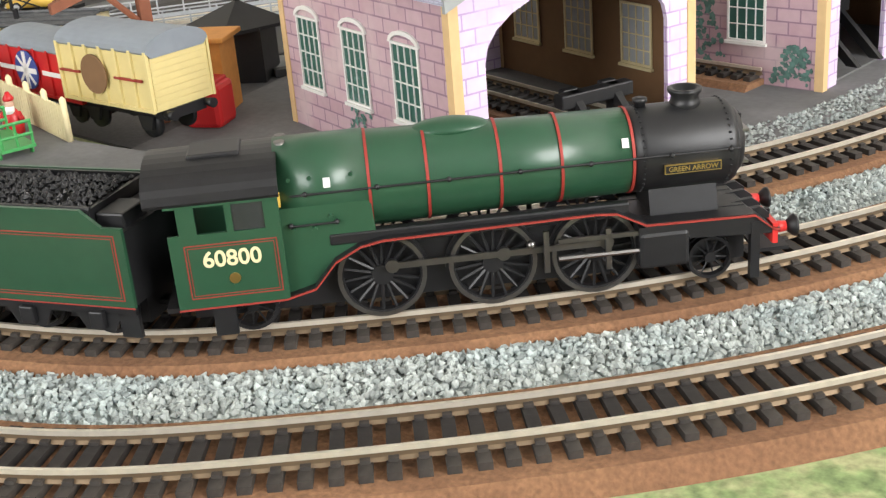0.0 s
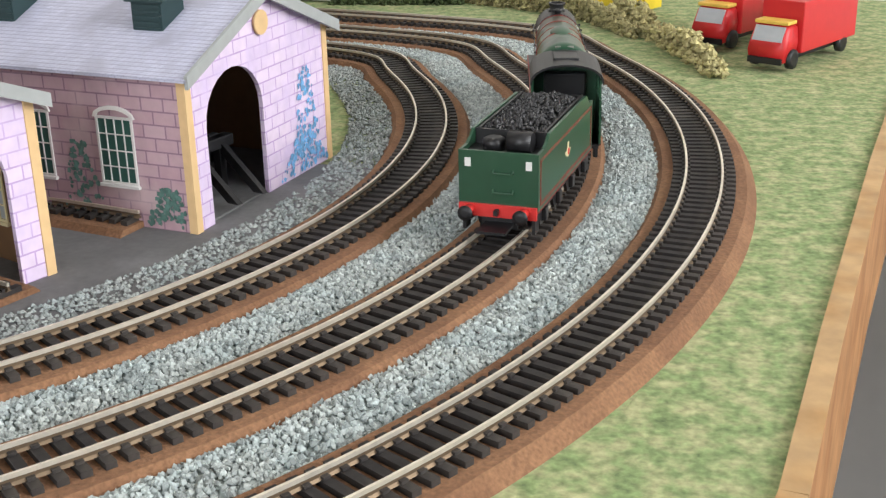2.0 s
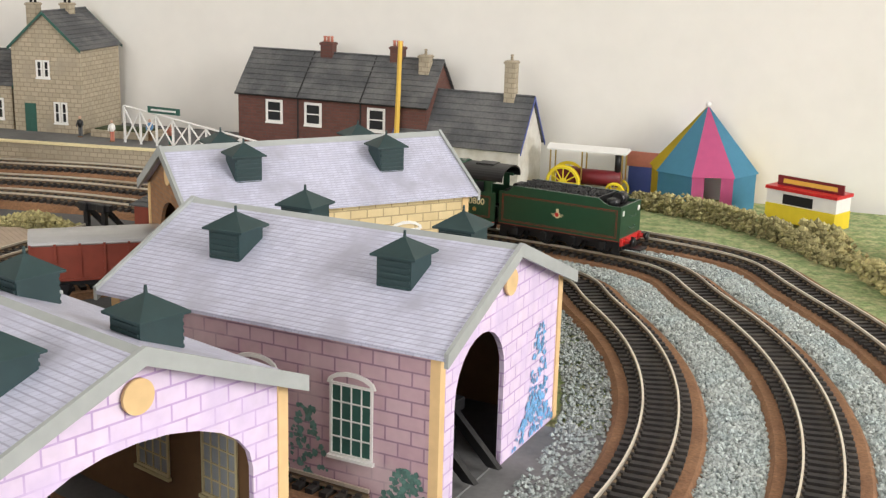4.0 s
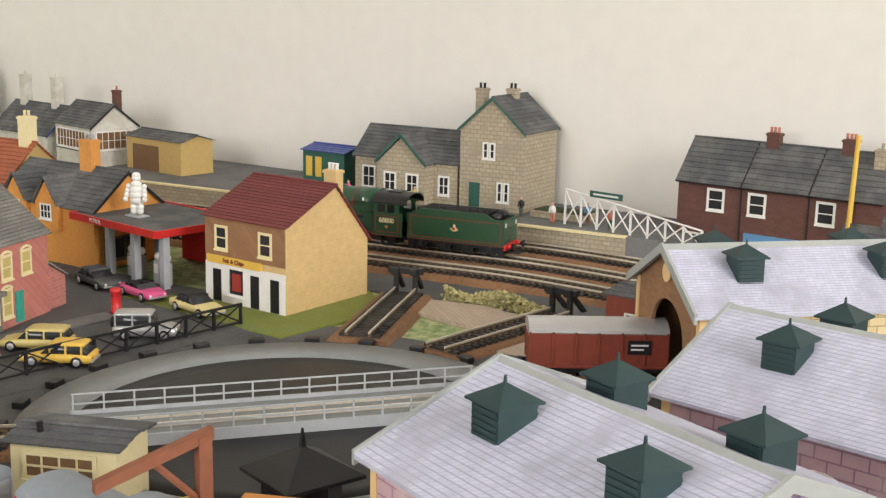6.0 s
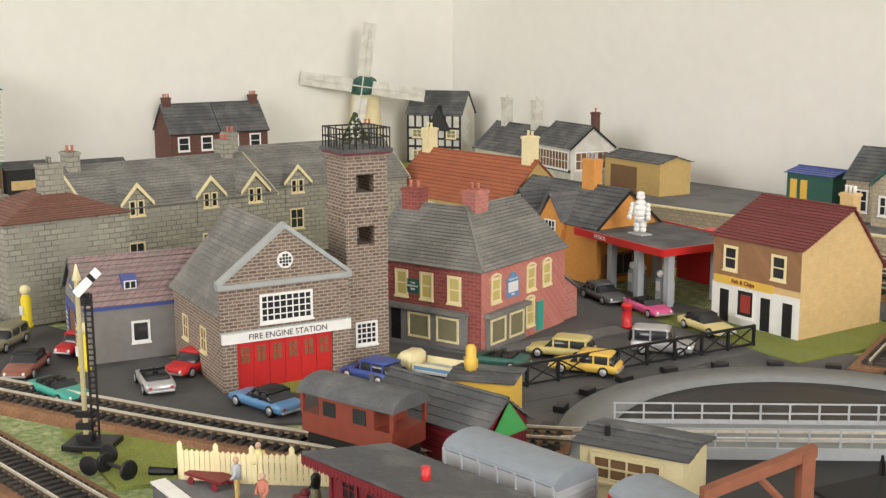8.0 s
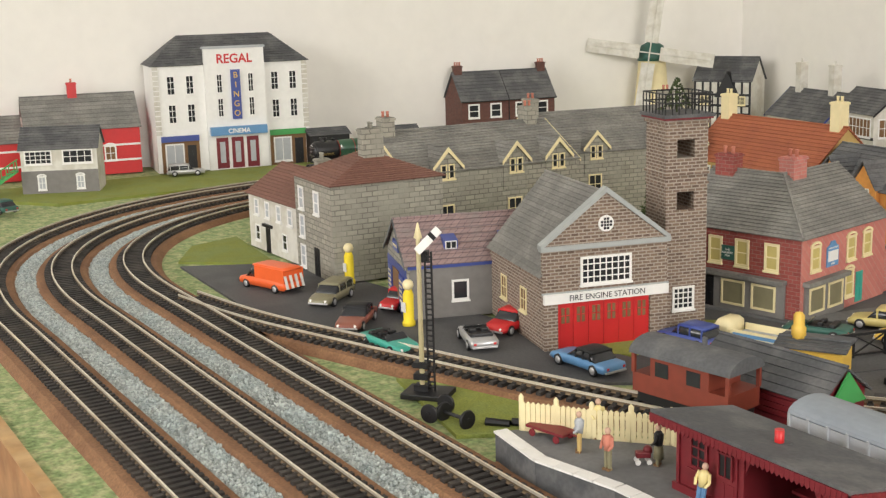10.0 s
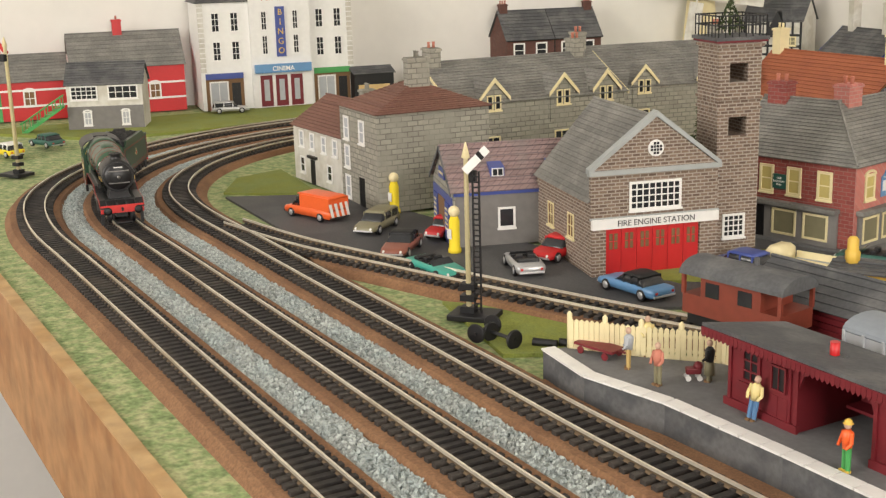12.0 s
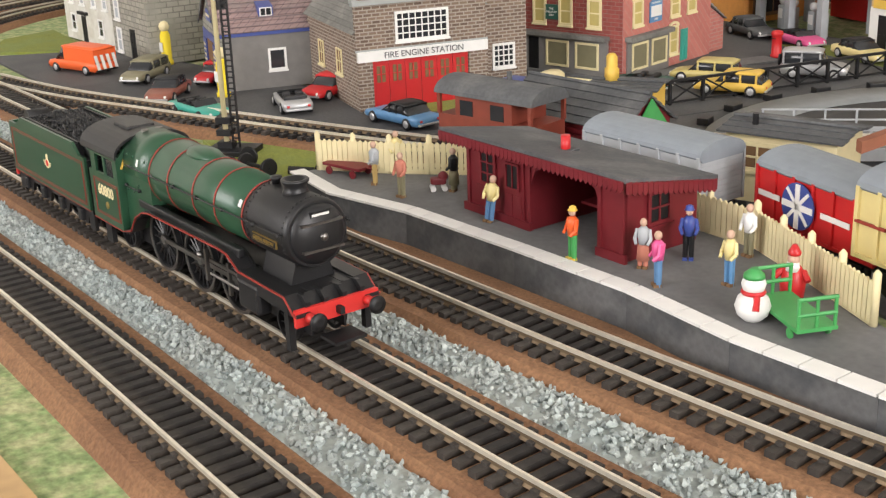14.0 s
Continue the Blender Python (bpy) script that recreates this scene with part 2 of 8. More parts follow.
    vanorange=mat("bright_orange", (0.82, 0.13, 0.03), 0.4, vary=0.05, bump=0.02),
    rust=mat("rust_brown", (0.23, 0.08, 0.04), 0.8, vary=0.2),
    hedge=mat("hedge", (0.40, 0.36, 0.17), 1.0, vary=0.35, scale=700, bump=0.9, island=0.3),
    darkhedge=mat("dark_hedge", (0.05, 0.07, 0.025), 1.0, vary=0.4, scale=700, bump=0.9, island=0.4),
    terracotta=mat("terracotta", (0.52, 0.19, 0.13), 0.8, vary=0.12),
    skin=mat("figure_tan", (0.55, 0.36, 0.26), 0.7, vary=0.05, bump=0),
    denim=mat("figure_blue", (0.10, 0.22, 0.40), 0.7, vary=0.08, bump=0),
)


# ---- building blocks ----
def part(name, bm, material, parent, label=""):
    me = bpy.data.meshes.new(name)
    bm.to_mesh(me)
    bm.free()
    for m in material if isinstance(material, (list, tuple)) else [material]:
        me.materials.append(m)
    ob = new(name, me)
    ob.parent = parent
    return tagged(ob, label)


def thing(name, m, label, category, group="", kind="", plan=UNIT):
    ob = new(name)
    ob.empty_display_size = 0.01
    ob.matrix_basis = plan @ m
    return tagged(ob, label, category, group, kind)


def solid(name, bm, material, label, category, kind="", group="", m=None, plan=UNIT):
    ob = part(name, bm, material, None)
    ob.matrix_basis = plan @ m if m is not None else plan
    return tagged(ob, label, category, group, kind)


def box(bm, x0, x1, y0, y1, z0, z1, bevel=0.0, mi=0):
    vs = [bm.verts.new((x, y, z)) for z in (z0, z1) for x, y in ((x0, y0), (x1, y0), (x1, y1), (x0, y1))]
    fs = [bm.faces.new([vs[i] for i in f]) for f in ((3, 2, 1, 0), (4, 5, 6, 7), (0, 1, 5, 4), (1, 2, 6, 5), (2, 3, 7, 6), (3, 0, 4, 7))]
    for f in fs:
        f.material_index = mi
    if bevel:
        es = {e for f in fs for e in f.edges}
        bmesh.ops.bevel(bm, geom=list(es), offset=bevel, segments=2, affect="EDGES", profile=0.5)
    return bm


def prism(bm, poly, a, b, axis="x", mi=0):
    """Extrude a polygon of (p, q) from a to b along axis: x -> (y, z), y -> (x, z), z -> (x, y)."""
    def put(p, q, s):
        return {"x": (s, p, q), "y": (p, s, q), "z": (p, q, s)}[axis]
    lo = [bm.verts.new(put(p, q, a)) for p, q in poly]
    hi = [bm.verts.new(put(p, q, b)) for p, q in poly]
    n = len(poly)
    fs = [bm.faces.new(lo), bm.faces.new(list(reversed(hi)))]
    fs += [bm.faces.new((lo[i], hi[i], hi[(i + 1) % n], lo[(i + 1) % n])) for i in range(n)]
    for f in fs:
        f.material_index = mi
    bmesh.ops.recalc_face_normals(bm, faces=fs)
    return bm


def tube(bm, p0, p1, r0, r1=None, seg=12, mi=0):
    p0, p1 = Vector(p0), Vector(p1)
    r1 = r0 if r1 is None else r1
    q = (p1 - p0).to_track_quat("Z", "Y")
    ring = lambda p, r: [bm.verts.new(p + q @ Vector((r * math.cos(2 * math.pi * i / seg), r * math.sin(2 * math.pi * i / seg), 0))) for i in range(seg)]
    a, b = ring(p0, r0), ring(p1, r1)
    fs = [bm.faces.new((a[i], a[(i + 1) % seg], b[(i + 1) % seg], b[i])) for i in range(seg)]
    for f in fs:
        f.smooth = seg > 8
    fs += [bm.faces.new(list(reversed(a))), bm.faces.new(b)]
    for f in fs:
        f.material_index = mi
    return bm


def lathe(bm, prof, centre=(0, 0, 0), axis="z", seg=20, mi=0):
    """Turn a profile of (radius, height) about an axis."""
    c = Vector(centre)
    rings = []
    for r, h in prof:
        ring = []
        for i in range(seg):
            a = 2 * math.pi * i / seg
            u, v = max(r, 1e-5) * math.cos(a), max(r, 1e-5) * math.sin(a)
            ring.append(bm.verts.new(c + Vector({"z": (u, v, h), "x": (h, u, v), "y": (v, h, u)}[axis])))
        rings.append(ring)
    fs = []
    for a, b in zip(rings, rings[1:]):
        for i in range(seg):
            f = bm.faces.new((a[i], a[(i + 1) % seg], b[(i + 1) % seg], b[i]))
            f.smooth = True
            fs.append(f)
    fs += [bm.faces.new(list(reversed(rings[0]))), bm.faces.new(rings[-1])]
    for f in fs:
        f.material_index = mi
    return bm


def ball(bm, c, r, sz=1.0, mi=0, seg=10):
    k = 6
    return lathe(bm, [(r * math.sin(math.pi * i / k), -r * sz * math.cos(math.pi * i / k)) for i in range(k + 1)], c, seg=seg, mi=mi)


def B():
    return bmesh.new()


def words(text, size, material, parent, m, name="lettering", label="", bold=0.0):
    cu = bpy.data.curves.new(name, "FONT")
    cu.body, cu.size, cu.align_x, cu.align_y, cu.extrude, cu.offset = text, size, "CENTER", "CENTER", 0.0001, bold
    tmp = bpy.data.objects.new("tmp", cu)
    me = bpy.data.meshes.new_from_object(tmp)
    bpy.data.objects.remove(tmp)
    me.materials.append(material)
    ob = new(name, me)
    ob.parent = parent
    ob.matrix_basis = m
    return tagged(ob, label)


def upright(x, y, z, yaw=0.0):
    """A pose for lettering that stands on a wall and faces -y before the turn."""
    return pose(x, y, z, 90, 0, yaw)


# ---- room ----
ROOM = pose(-1.8, 1.725, 0, 0, 0, -8)
H0, H1 = -0.95, 1.5


def room_box(name, x0, x1, y0, y1, z0, z1, material, label, category="wall"):
    return solid(name, box(B(), x0, x1, y0, y1, z0, z1), material, label, category, "structure", m=ROOM)


room_box("wall_north", -0.15, 4.5, 0.0, 0.12, H0, H1, M["wall"], "plain off-white painted room wall behind the layout")
solid("wall_west", box(B(), -0.15, 0.0, -4.6, 0.2, H0, H1), M["wall"], "plain off-white painted room wall beside the town", "wall", "structure", m=pose(-1.8, 1.725, 0, 0, 0, -15.2))
for z0, z1, y0, y1 in ((H0, 0.3, -4.3, 0.0), (1.35, H1, -4.3, 0.0), (0.3, 1.35, -4.3, -2.9), (0.3, 1.35, -0.9, 0.0)):
    room_box("wall_east", 4.5, 4.62, y0, y1, z0, z1, M["wall"], "off-white painted wall round the window opening")
for z0, z1, x0, x1 in ((H0, 0.3, -0.9, 4.5), (1.35, H1, -0.9, 4.5), (0.3, 1.35, -0.9, 0.4), (0.3, 1.35, 3.0, 4.5)):
    room_box("wall_south", x0, x1, -4.42, -4.3, z0, z1, M["wall"], "off-white painted wall round the window opening")
room_box("ceiling", -0.95, 4.62, -4.42, 0.12, H1, H1 + 0.1, M["ceiling"], "plain white ceiling", "ceiling")
room_box("floor", -0.95, 4.62, -4.42, 0.12, H0 - 0.05, H0, M["floor"], "dark brown carpeted room floor", "floor")

# ---- baseboard ----
FLAT = Matrix.Identity(4)
TOP = [on_plan(-2.2, 0.203), on_plan(-0.30, 0.203), (0.06, 0.225), (0.145, 0.32), (0.19, 0.486), (0.21, 0.588), (0.254, 0.8), (0.345, 1.21), on_plan(0.44, 1.395), on_plan(-1.80, 1.715)]
solid("baseboard", prism(B(), TOP, -0.02, 0.0, "z"), M["grass"], "flat layout baseboard covered with green scatter grass", "ground", "structure", plan=FLAT)
edging = thing("board_edge", FLAT, "bare timber edging round the layout board with a pale planed top", "edging", kind="structure", plan=FLAT)
for (x0, y0), (x1, y1) in zip(TOP[:7], TOP[1:8]):
    d = Vector((x1 - x0, y1 - y0)).normalized()
    w = Vector((d.y, -d.x)) * 0.008
    quad = [(x0, y0), (x1, y1), (x1 + w.x, y1 + w.y), (x0 + w.x, y0 + w.y)]
    part("side_board", prism(B(), quad, -0.085, 0.0008, "z"), M["wood"], edging)
    part("top_strip", prism(B(), quad, 0.0008, 0.0022, "z"), M["pine"], edging, "pale planed top edge")

sbd = thing("sideboard", pose(0.275, 0.30, H0 * K, 0, 0, 78), "dark brown wooden cupboard standing beside the layout", "cupboard", plan=FLAT)
part("carcass", box(B(), 0, 1.25, -0.5, 0, 0, 0.69, 0.006), M["darkwood"], sbd)
part("top_board", box(B(), -0.01, 1.26, -0.51, 0.005, 0.69, 0.715, 0.005), M["darkwood"], sbd)
for k in range(3):
    part("door", box(B(), 0.02 + k * 0.41, 0.41 + k * 0.41, 0.0, 0.004, 0.04, 0.66, 0.002), M["darkwood"], sbd)

# ---- track ----
RAD = dict(outer=0.506, middle=0.432, inner=0.367)
BEND = dict(outer=0.506, middle=0.437, inner=0.367)  # radius of each right-hand curve
FRONT = dict(outer=0.258, middle=0.328, inner=0.398)  # where each oval's front straight lies on the plan


def oval(key):
    """A closed line of (x, y): the right-hand curve, the back straight, the left-hand curve and the front straight."""
    R, f, Q = RAD[key], FRONT[key], BEND[key]
    pts = [(-0.332 + Q * math.cos(radians(d)), 0.757 + Q * math.sin(radians(d))) for d in range(-72, 46, 13)]
    pts += [on_plan(x, 0.852 + R) for x in (-0.46, -0.63, -0.80, -1.0, -1.15)]
    pts += [on_plan(-1.23 + R * math.cos(radians(d)), 0.852 + R * math.sin(radians(d))) for d in range(95, 181, 17)]
    pts += [on_plan(-1.23 + R * math.cos(radians(d)), f + R + R * math.sin(radians(d))) for d in range(184, 270, 17)]
    pts += [on_plan(x, f) for x in (-1.12, -0.98, -0.84, -0.70, -0.56)]
    n, out = len(pts), []
    for i in range(n):
        p, q, r, w = (Vector(pts[(i + k) % n]) for k in (-1, 0, 1, 2))
        for k in range(24):
            t = k / 24
            out.append(0.5 * (2 * q + (r - p) * t + (2 * p - 5 * q + 4 * r - w) * t * t + (3 * q - p - 3 * r + w) * t ** 3))
    for _ in range(90):
        out = [0.25 * out[i - 1] + 0.5 * out[i] + 0.25 * out[(i + 1) % len(out)] for i in range(len(out))]
    return out


OVAL = {key: oval(key) for key in RAD}
MILES = {}
for key, line in OVAL.items():
    MILES[key] = [0.0]
    for a, b in zip(line, line[1:] + line[:1]):
        MILES[key].append(MILES[key][-1] + (b - a).length)


def loop_length(key):
    return MILES[key][-1]


def along(key, s):
    """Place and heading at the distance s along an oval."""
    line, miles = OVAL[key], MILES[key]
    n = len(line)
    s %= miles[-1]
    i = min(n - 1, int(np.searchsorted(miles, s, side="right")) - 1)
    t = (s - miles[i]) / (miles[i + 1] - miles[i])
    head = [line[(j + 1) % n] - line[j - 1] for j in (i, (i + 1) % n)]
    d = head[0].lerp(head[1], t)
    p = line[i].lerp(line[(i + 1) % n], t)
    return p.x, p.y, math.atan2(d.y, d.x)


def between(a, b, u, w):
    """Place and heading between two ovals; u runs round them from 0 to 1 and w across from a to b."""
    n = len(OVAL[a])
    i, t = int(u * n) % n, u * n - int(u * n)
    j = (i + 1) % n
    p, q = OVAL[a][i].lerp(OVAL[a][j], t), OVAL[b][i].lerp(OVAL[b][j], t)
    d = OVAL[a][j] - OVAL[a][i]
    c = p.lerp(q, w)
    return c.x, c.y, math.atan2(d.y, d.x), (q - p).length


def sweep(name, places, offs, material, parent, closed=True, label=""):
    """A strip of the cross-section offs (aside, height) along places (x, y, heading)."""
    vs, fs, n, k = [], [], len(places), len(offs)
    for x, y, a in places:
        vs += [(x + math.sin(a) * o, y - math.cos(a) * o, z) for o, z in offs]
    for i in range(n if closed else n - 1):
        j = (i + 1) % n
        fs += [(i * k + c, j * k + c, j * k + c + 1, i * k + c + 1) for c in range(k - 1)]
        fs.append((i * k + k - 1, j * k + k - 1, j * k, i * k))
    if not closed:
        fs += [tuple(range(k)), tuple(reversed(range((n - 1) * k, n * k)))]
    me = bpy.data.meshes.new(name)
    me.from_pydata(vs, [], fs)
    me.materials.append(material)
    ob = new(name, me)
    ob.parent = parent
    return tagged(ob, label)


SLEEPER = B()
box(SLEEPER, -0.0017, 0.0017, -0.0145, 0.0145, 0.0, 0.0021)
for sy in (-0.00825, 0.00825):
    box(SLEEPER, -0.0012, 0.0012, sy - 0.0019, sy + 0.0019, 0.0021, 0.0031)
SLEEPER_MESH = bpy.data.meshes.new("sleeper")
SLEEPER.to_mesh(SLEEPER_MESH)
SLEEPER.free()
SLEEPER_MESH.materials.append(M["sleeper"])
BED, RAIL_Z = 0.0048, 0.0102


def lay_track(places, label, closed, near, step=0.0066):
    """Cork bed, sleepers and two rails along places spaced by about 4 mm."""
    track = thing("railway_track", pose(0, 0, 0), label, "railway track", kind="structure", plan=FLAT)
    sweep("cork_bed", places, [(-0.024, 0.0), (-0.0195, BED), (0.0195, BED), (0.024, 0.0)], M["cork"], track, closed)
    for o in (-0.00825, 0.00825):
        sweep("rail", places, [(o - 0.0005, 0.0088), (o - 0.0005, RAIL_Z), (o + 0.0005, RAIL_Z), (o + 0.0005, 0.0088)], M["rail"], track, closed)
        sweep("rail_foot", places, [(o - 0.0011, 0.0068), (o - 0.0004, 0.0076), (o - 0.0004, 0.0088), (o + 0.0004, 0.0088), (o + 0.0004, 0.0076), (o + 0.0011, 0.0068)], M["railside"], track, closed)
    dist, vs, fs, count = 0.0, [], [], 0
    far = [(v.co.copy()) for v in SLEEPER_MESH.vertices]
    polys = [tuple(p.vertices) for p in SLEEPER_MESH.polygons]
    rng = random.Random(5)
    for (x, y, a), (x2, y2, a2) in zip(places, places[1:] + ([places[0]] if closed else [])):
        d = math.hypot(x2 - x, y2 - y)
        dist += d
        if dist < step:
            continue
        dist -= step
        k = 1 - dist / d
        x, y = x + (x2 - x) * k, y + (y2 - y) * k
        m = pose(x, y, BED, 0, 0, math.degrees(a) + rng.uniform(-1, 1))
        if near(x, y) and count < 240:
            ob = new("sleeper", SLEEPER_MESH)
            ob.parent = track
            ob.matrix_basis = m
            count += 1
        else:
            b0 = len(vs)
            vs += [tuple(m @ c) for c in far]
            fs += [tuple(b0 + i for i in p) for p in polys]
    if vs:
        me = bpy.data.meshes.new("sleepers")
        me.from_pydata(vs, [], fs)
        me.materials.append(M["sleeper"])
        ob = tagged(new("sleepers", me), kind="stuff")
        ob.parent = track
    return track


for key in RAD:
    n = int(loop_length(key) / 0.004)
    places = [along(key, i * loop_length(key) / n) for i in range(n)]
    lay_track(places, {"outer": "outer oval of nickel-silver track on brown cork bed", "middle": "middle oval of nickel-silver track on brown cork bed", "inner": "inner oval of nickel-silver track on brown cork bed"}[key], True,
              lambda x, y: (x > -0.35 and y < 0.85) or (y < 0.45 and -0.8 < x < -0.35))


def straight(p, q):
    (x0, y0), (x1, y1) = p, q
    n = max(2, int(math.hypot(x1 - x0, y1 - y0) / 0.004))
    a = math.atan2(y1 - y0, x1 - x0)
    return [(x0 + (x1 - x0) * i / n, y0 + (y1 - y0) * i / n, a) for i in range(n + 1)]


def bend(points, n=14):
    """Smooth line through points (x, y), as places."""
    out = []
    P = [points[0]] + list(points) + [points[-1]]
    for i in range(1, len(P) - 2):
        for k in range(n):
            t = k / n
            out.append(tuple(0.5 * (2 * P[i][c] + (P[i + 1][c] - P[i - 1][c]) * t + (2 * P[i - 1][c] - 5 * P[i][c] + 4 * P[i + 1][c] - P[i + 2][c]) * t * t + (3 * P[i][c] - P[i - 1][c] - 3 * P[i + 1][c] + P[i + 2][c]) * t ** 3) for c in (0, 1)))
    out.append(points[-1])
    dense = []
    for (x0, y0), (x1, y1) in zip(out, out[1:]):
        k = max(1, int(math.hypot(x1 - x0, y1 - y0) / 0.004))
        a = math.atan2(y1 - y0, x1 - x0)
        dense += [(x0 + (x1 - x0) * j / k, y0 + (y1 - y0) * j / k, a) for j in range(k)]
    return dense


never = lambda x, y: False
lay_track(bend([on_plan(*p) for p in ((-1.16, 0.410), (-1.05, 0.43), (-0.93, 0.468), (-0.78, 0.52), (-0.68, 0.56), (-0.58, 0.60))]), "siding track that leaves the inner oval by a turnout", False, never)


# ---- ballast ----
def ballast(name, a, b, u0, u1, count, seed, label, z=0.001, span=(0.0, 1.0)):
    """Loose stones between two ovals."""
    rng = np.random.default_rng(seed)
    ico = np.array([(0, 0, 1), (0.9, 0, 0.1), (0.2, 0.85, -0.1), (-0.8, 0.3, 0.15), (-0.4, -0.8, 0), (0.5, -0.7, -0.2), (0, 0, -1)])
    tris = [(0, 1, 2), (0, 2, 3), (0, 3, 4), (0, 4, 5), (0, 5, 1), (6, 2, 1), (6, 3, 2), (6, 4, 3), (6, 5, 4), (6, 1, 5)]
    vs, fs = [], []
    for i in range(count):
        u, w = rng.uniform(u0, u1), rng.uniform()
        x, y, _, wide = between(a, b, u, 0.0)
        lo, hi = 0.021 / wide, 1 - 0.021 / wide
        w = lo + (hi - lo) * (span[0] + (span[1] - span[0]) * w)
        x, y, _, _ = between(a, b, u, w)
        size = rng.uniform(0.0008, 0.0016)
        m = Euler(rng.uniform(0, 6.28, 3)).to_matrix()
        pts = (ico * (1 + rng.uniform(-0.25, 0.25, (7, 3))) * size * np.array([1.2, 1, 0.75])) @ np.array(m).T
        edge = min(w - lo, hi - w) * wide
        h = z + min(edge, 0.006) * 0.35 + rng.uniform(0, 0.0012)
        pts += np.array((x, y, h))
        b0 = len(vs)
        vs += pts.tolist()
        fs += [tuple(b0 + k for k in t) for t in tris]
    me = bpy.data.meshes.new(name)
    me.from_pydata(vs, [], fs)
    me.materials.append(M["stone"])
    return tagged(new(name, me), label, "ballast", kind="stuff")


for a, b, seed in (("outer", "middle", 1), ("middle", "inner", 2)):
    n = 560
    vs, fs = [], []
    for i in range(n):
        for w, z in ((0.20, 0.0004), (0.42, 0.0028), (0.58, 0.0028), (0.80, 0.0004)):
            x, y, _, _ = between(a, b, i / n, w)
            vs.append((x, y, z))
        j = (i + 1) % n
        fs += [(i * 4 + k, j * 4 + k, j * 4 + k + 1, i * 4 + k + 1) for k in range(3)]
    me = bpy.data.meshes.new("ballast_bed")
    me.from_pydata(vs, [], fs)
    me.materials.append(M["stone"])
    tagged(new("ballast_bed", me), "grey ballast bed between two tracks", "ballast", kind="structure")
    ballast("ballast", a, b, 0.0, 0.30, 19000, seed, "loose grey crushed stone ballast between two tracks")
    ballast("ballast", a, b, 0.62, 1.0, 15000, seed + 9, "loose grey crushed stone ballast between two tracks")


def inside_curve(count, seed):
    """Loose stones along the inner side of the inner curve."""
    rng = np.random.default_rng(seed)
    vs, fs = [], []
    for i in range(count):
        x, y, h = along("inner", rng.uniform(0.06, 0.75))
        o = 0.034 + rng.uniform(-0.012, 0.012)
        x, y = x - math.sin(h) * o, y + math.cos(h) * o
        r, z, b0 = rng.uniform(0.0009, 0.0017), rng.uniform(0.0012, 0.0026), len(vs)
        vs += [(x + r * p * rng.uniform(0.6, 1.2), y + r * q * rng.uniform(0.6, 1.2), z + r * w * rng.uniform(0.5, 1.0)) for p, q, w in ((1, 0, 0), (0, 1, 0.2), (-1, 0, 0), (0, -1, 0.2), (0, 0, 1), (0, 0, -1))]
        fs += [tuple(b0 + k for k in f) for f in ((0, 1, 4), (1, 2, 4), (2, 3, 4), (3, 0, 4), (1, 0, 5), (2, 1, 5), (3, 2, 5), (0, 3, 5))]
    me = bpy.data.meshes.new("ballast")
    me.from_pydata(vs, [], fs)
    me.materials.append(M["stone"])
    tagged(new("ballast", me), "loose grey ballast inside the inner curve", "ballast", kind="stuff")


inside_curve(6000, 7)


# ---- ground patches ----
def patch(name, poly, z, material, label, category, thick=0.003):
    return solid(name, prism(B(), poly, z - thick, z, "z"), material, label, category, "structure")


patch("road", [(-1.31, 0.455), (-1.12, 0.445), (-0.98, 0.475), (-0.78, 0.55), (-0.70, 0.66), (-0.66, 0.80), (-0.64, 0.98), (-0.70, 1.04), (-0.95, 1.06), (-0.98, 0.80), (-0.80, 0.62), (-1.25, 0.56)], 0.0022, M["tarmac"], "dark grey road surface through the model town", "road")
patch("platform_foot", [(-0.69, 0.395), (-0.20, 0.395), (-0.20, 0.455), (-0.36, 0.440), (-0.60, 0.440), (-0.66, 0.425), (-0.69, 0.428)], 0.0028, M["cork"], "brown cork strip between the inner line and the platform", "ground")
patch("shed_yard", [(-0.36, 0.50), (-0.16, 0.47), (-0.02, 0.62), (0.02, 0.70), (0.02, 0.80), (-0.20, 0.84), (-0.36, 0.70)], 0.0024, M["concrete"], "grey concrete yard round the engine sheds", "yard")
patch("turntable_yard", [(-0.76, 0.62), (-0.36, 0.52), (-0.22, 0.80), (-0.26, 1.0), (-0.60, 1.0), (-0.70, 0.90)], 0.0016, M["tarmac"], "black cinder ground round the turntable", "yard")
patch("back_road", [(-0.80, 1.125), (-0.30, 1.125), (-0.20, 1.19), (-0.80, 1.19)], 0.0014, M["tarmac"], "grey strip of ground beside the running lines", "road")
patch("paving", [(-0.555, 1.075), (-0.47, 1.05), (-0.42, 1.09), (-0.50, 1.125), (-0.555, 1.12)], 0.003, M["paving"], "patch of sand-coloured square paving between sidings", "paving")
patch("paving", [(-0.49, 1.0), (-0.38, 1.0), (-0.36, 1.06), (-0.41, 1.07)], 0.003, M["paving"], "patch of sand-coloured square paving between sidings", "paving")
patch("lawn", [(-0.80, 0.985), (-0.60, 0.945), (-0.57, 1.07), (-0.62, 1.12)], 0.0026, M["grass2"], "bright green flock lawn beside the shop", "lawn")
patch("lawn", [(-0.83, 0.60), (-0.77, 0.66), (-0.74, 0.72), (-0.83, 0.75), (-0.90, 0.66)], 0.0026, M["grass2"], "bright green flock lawn beside the fire station", "lawn")
patch("lawn", [(-1.40, 0.50), (-1.33, 0.46), (-1.26, 0.54), (-1.42, 0.56)], 0.0026, M["grass2"], "bright green flock lawn beside the cottages", "lawn")
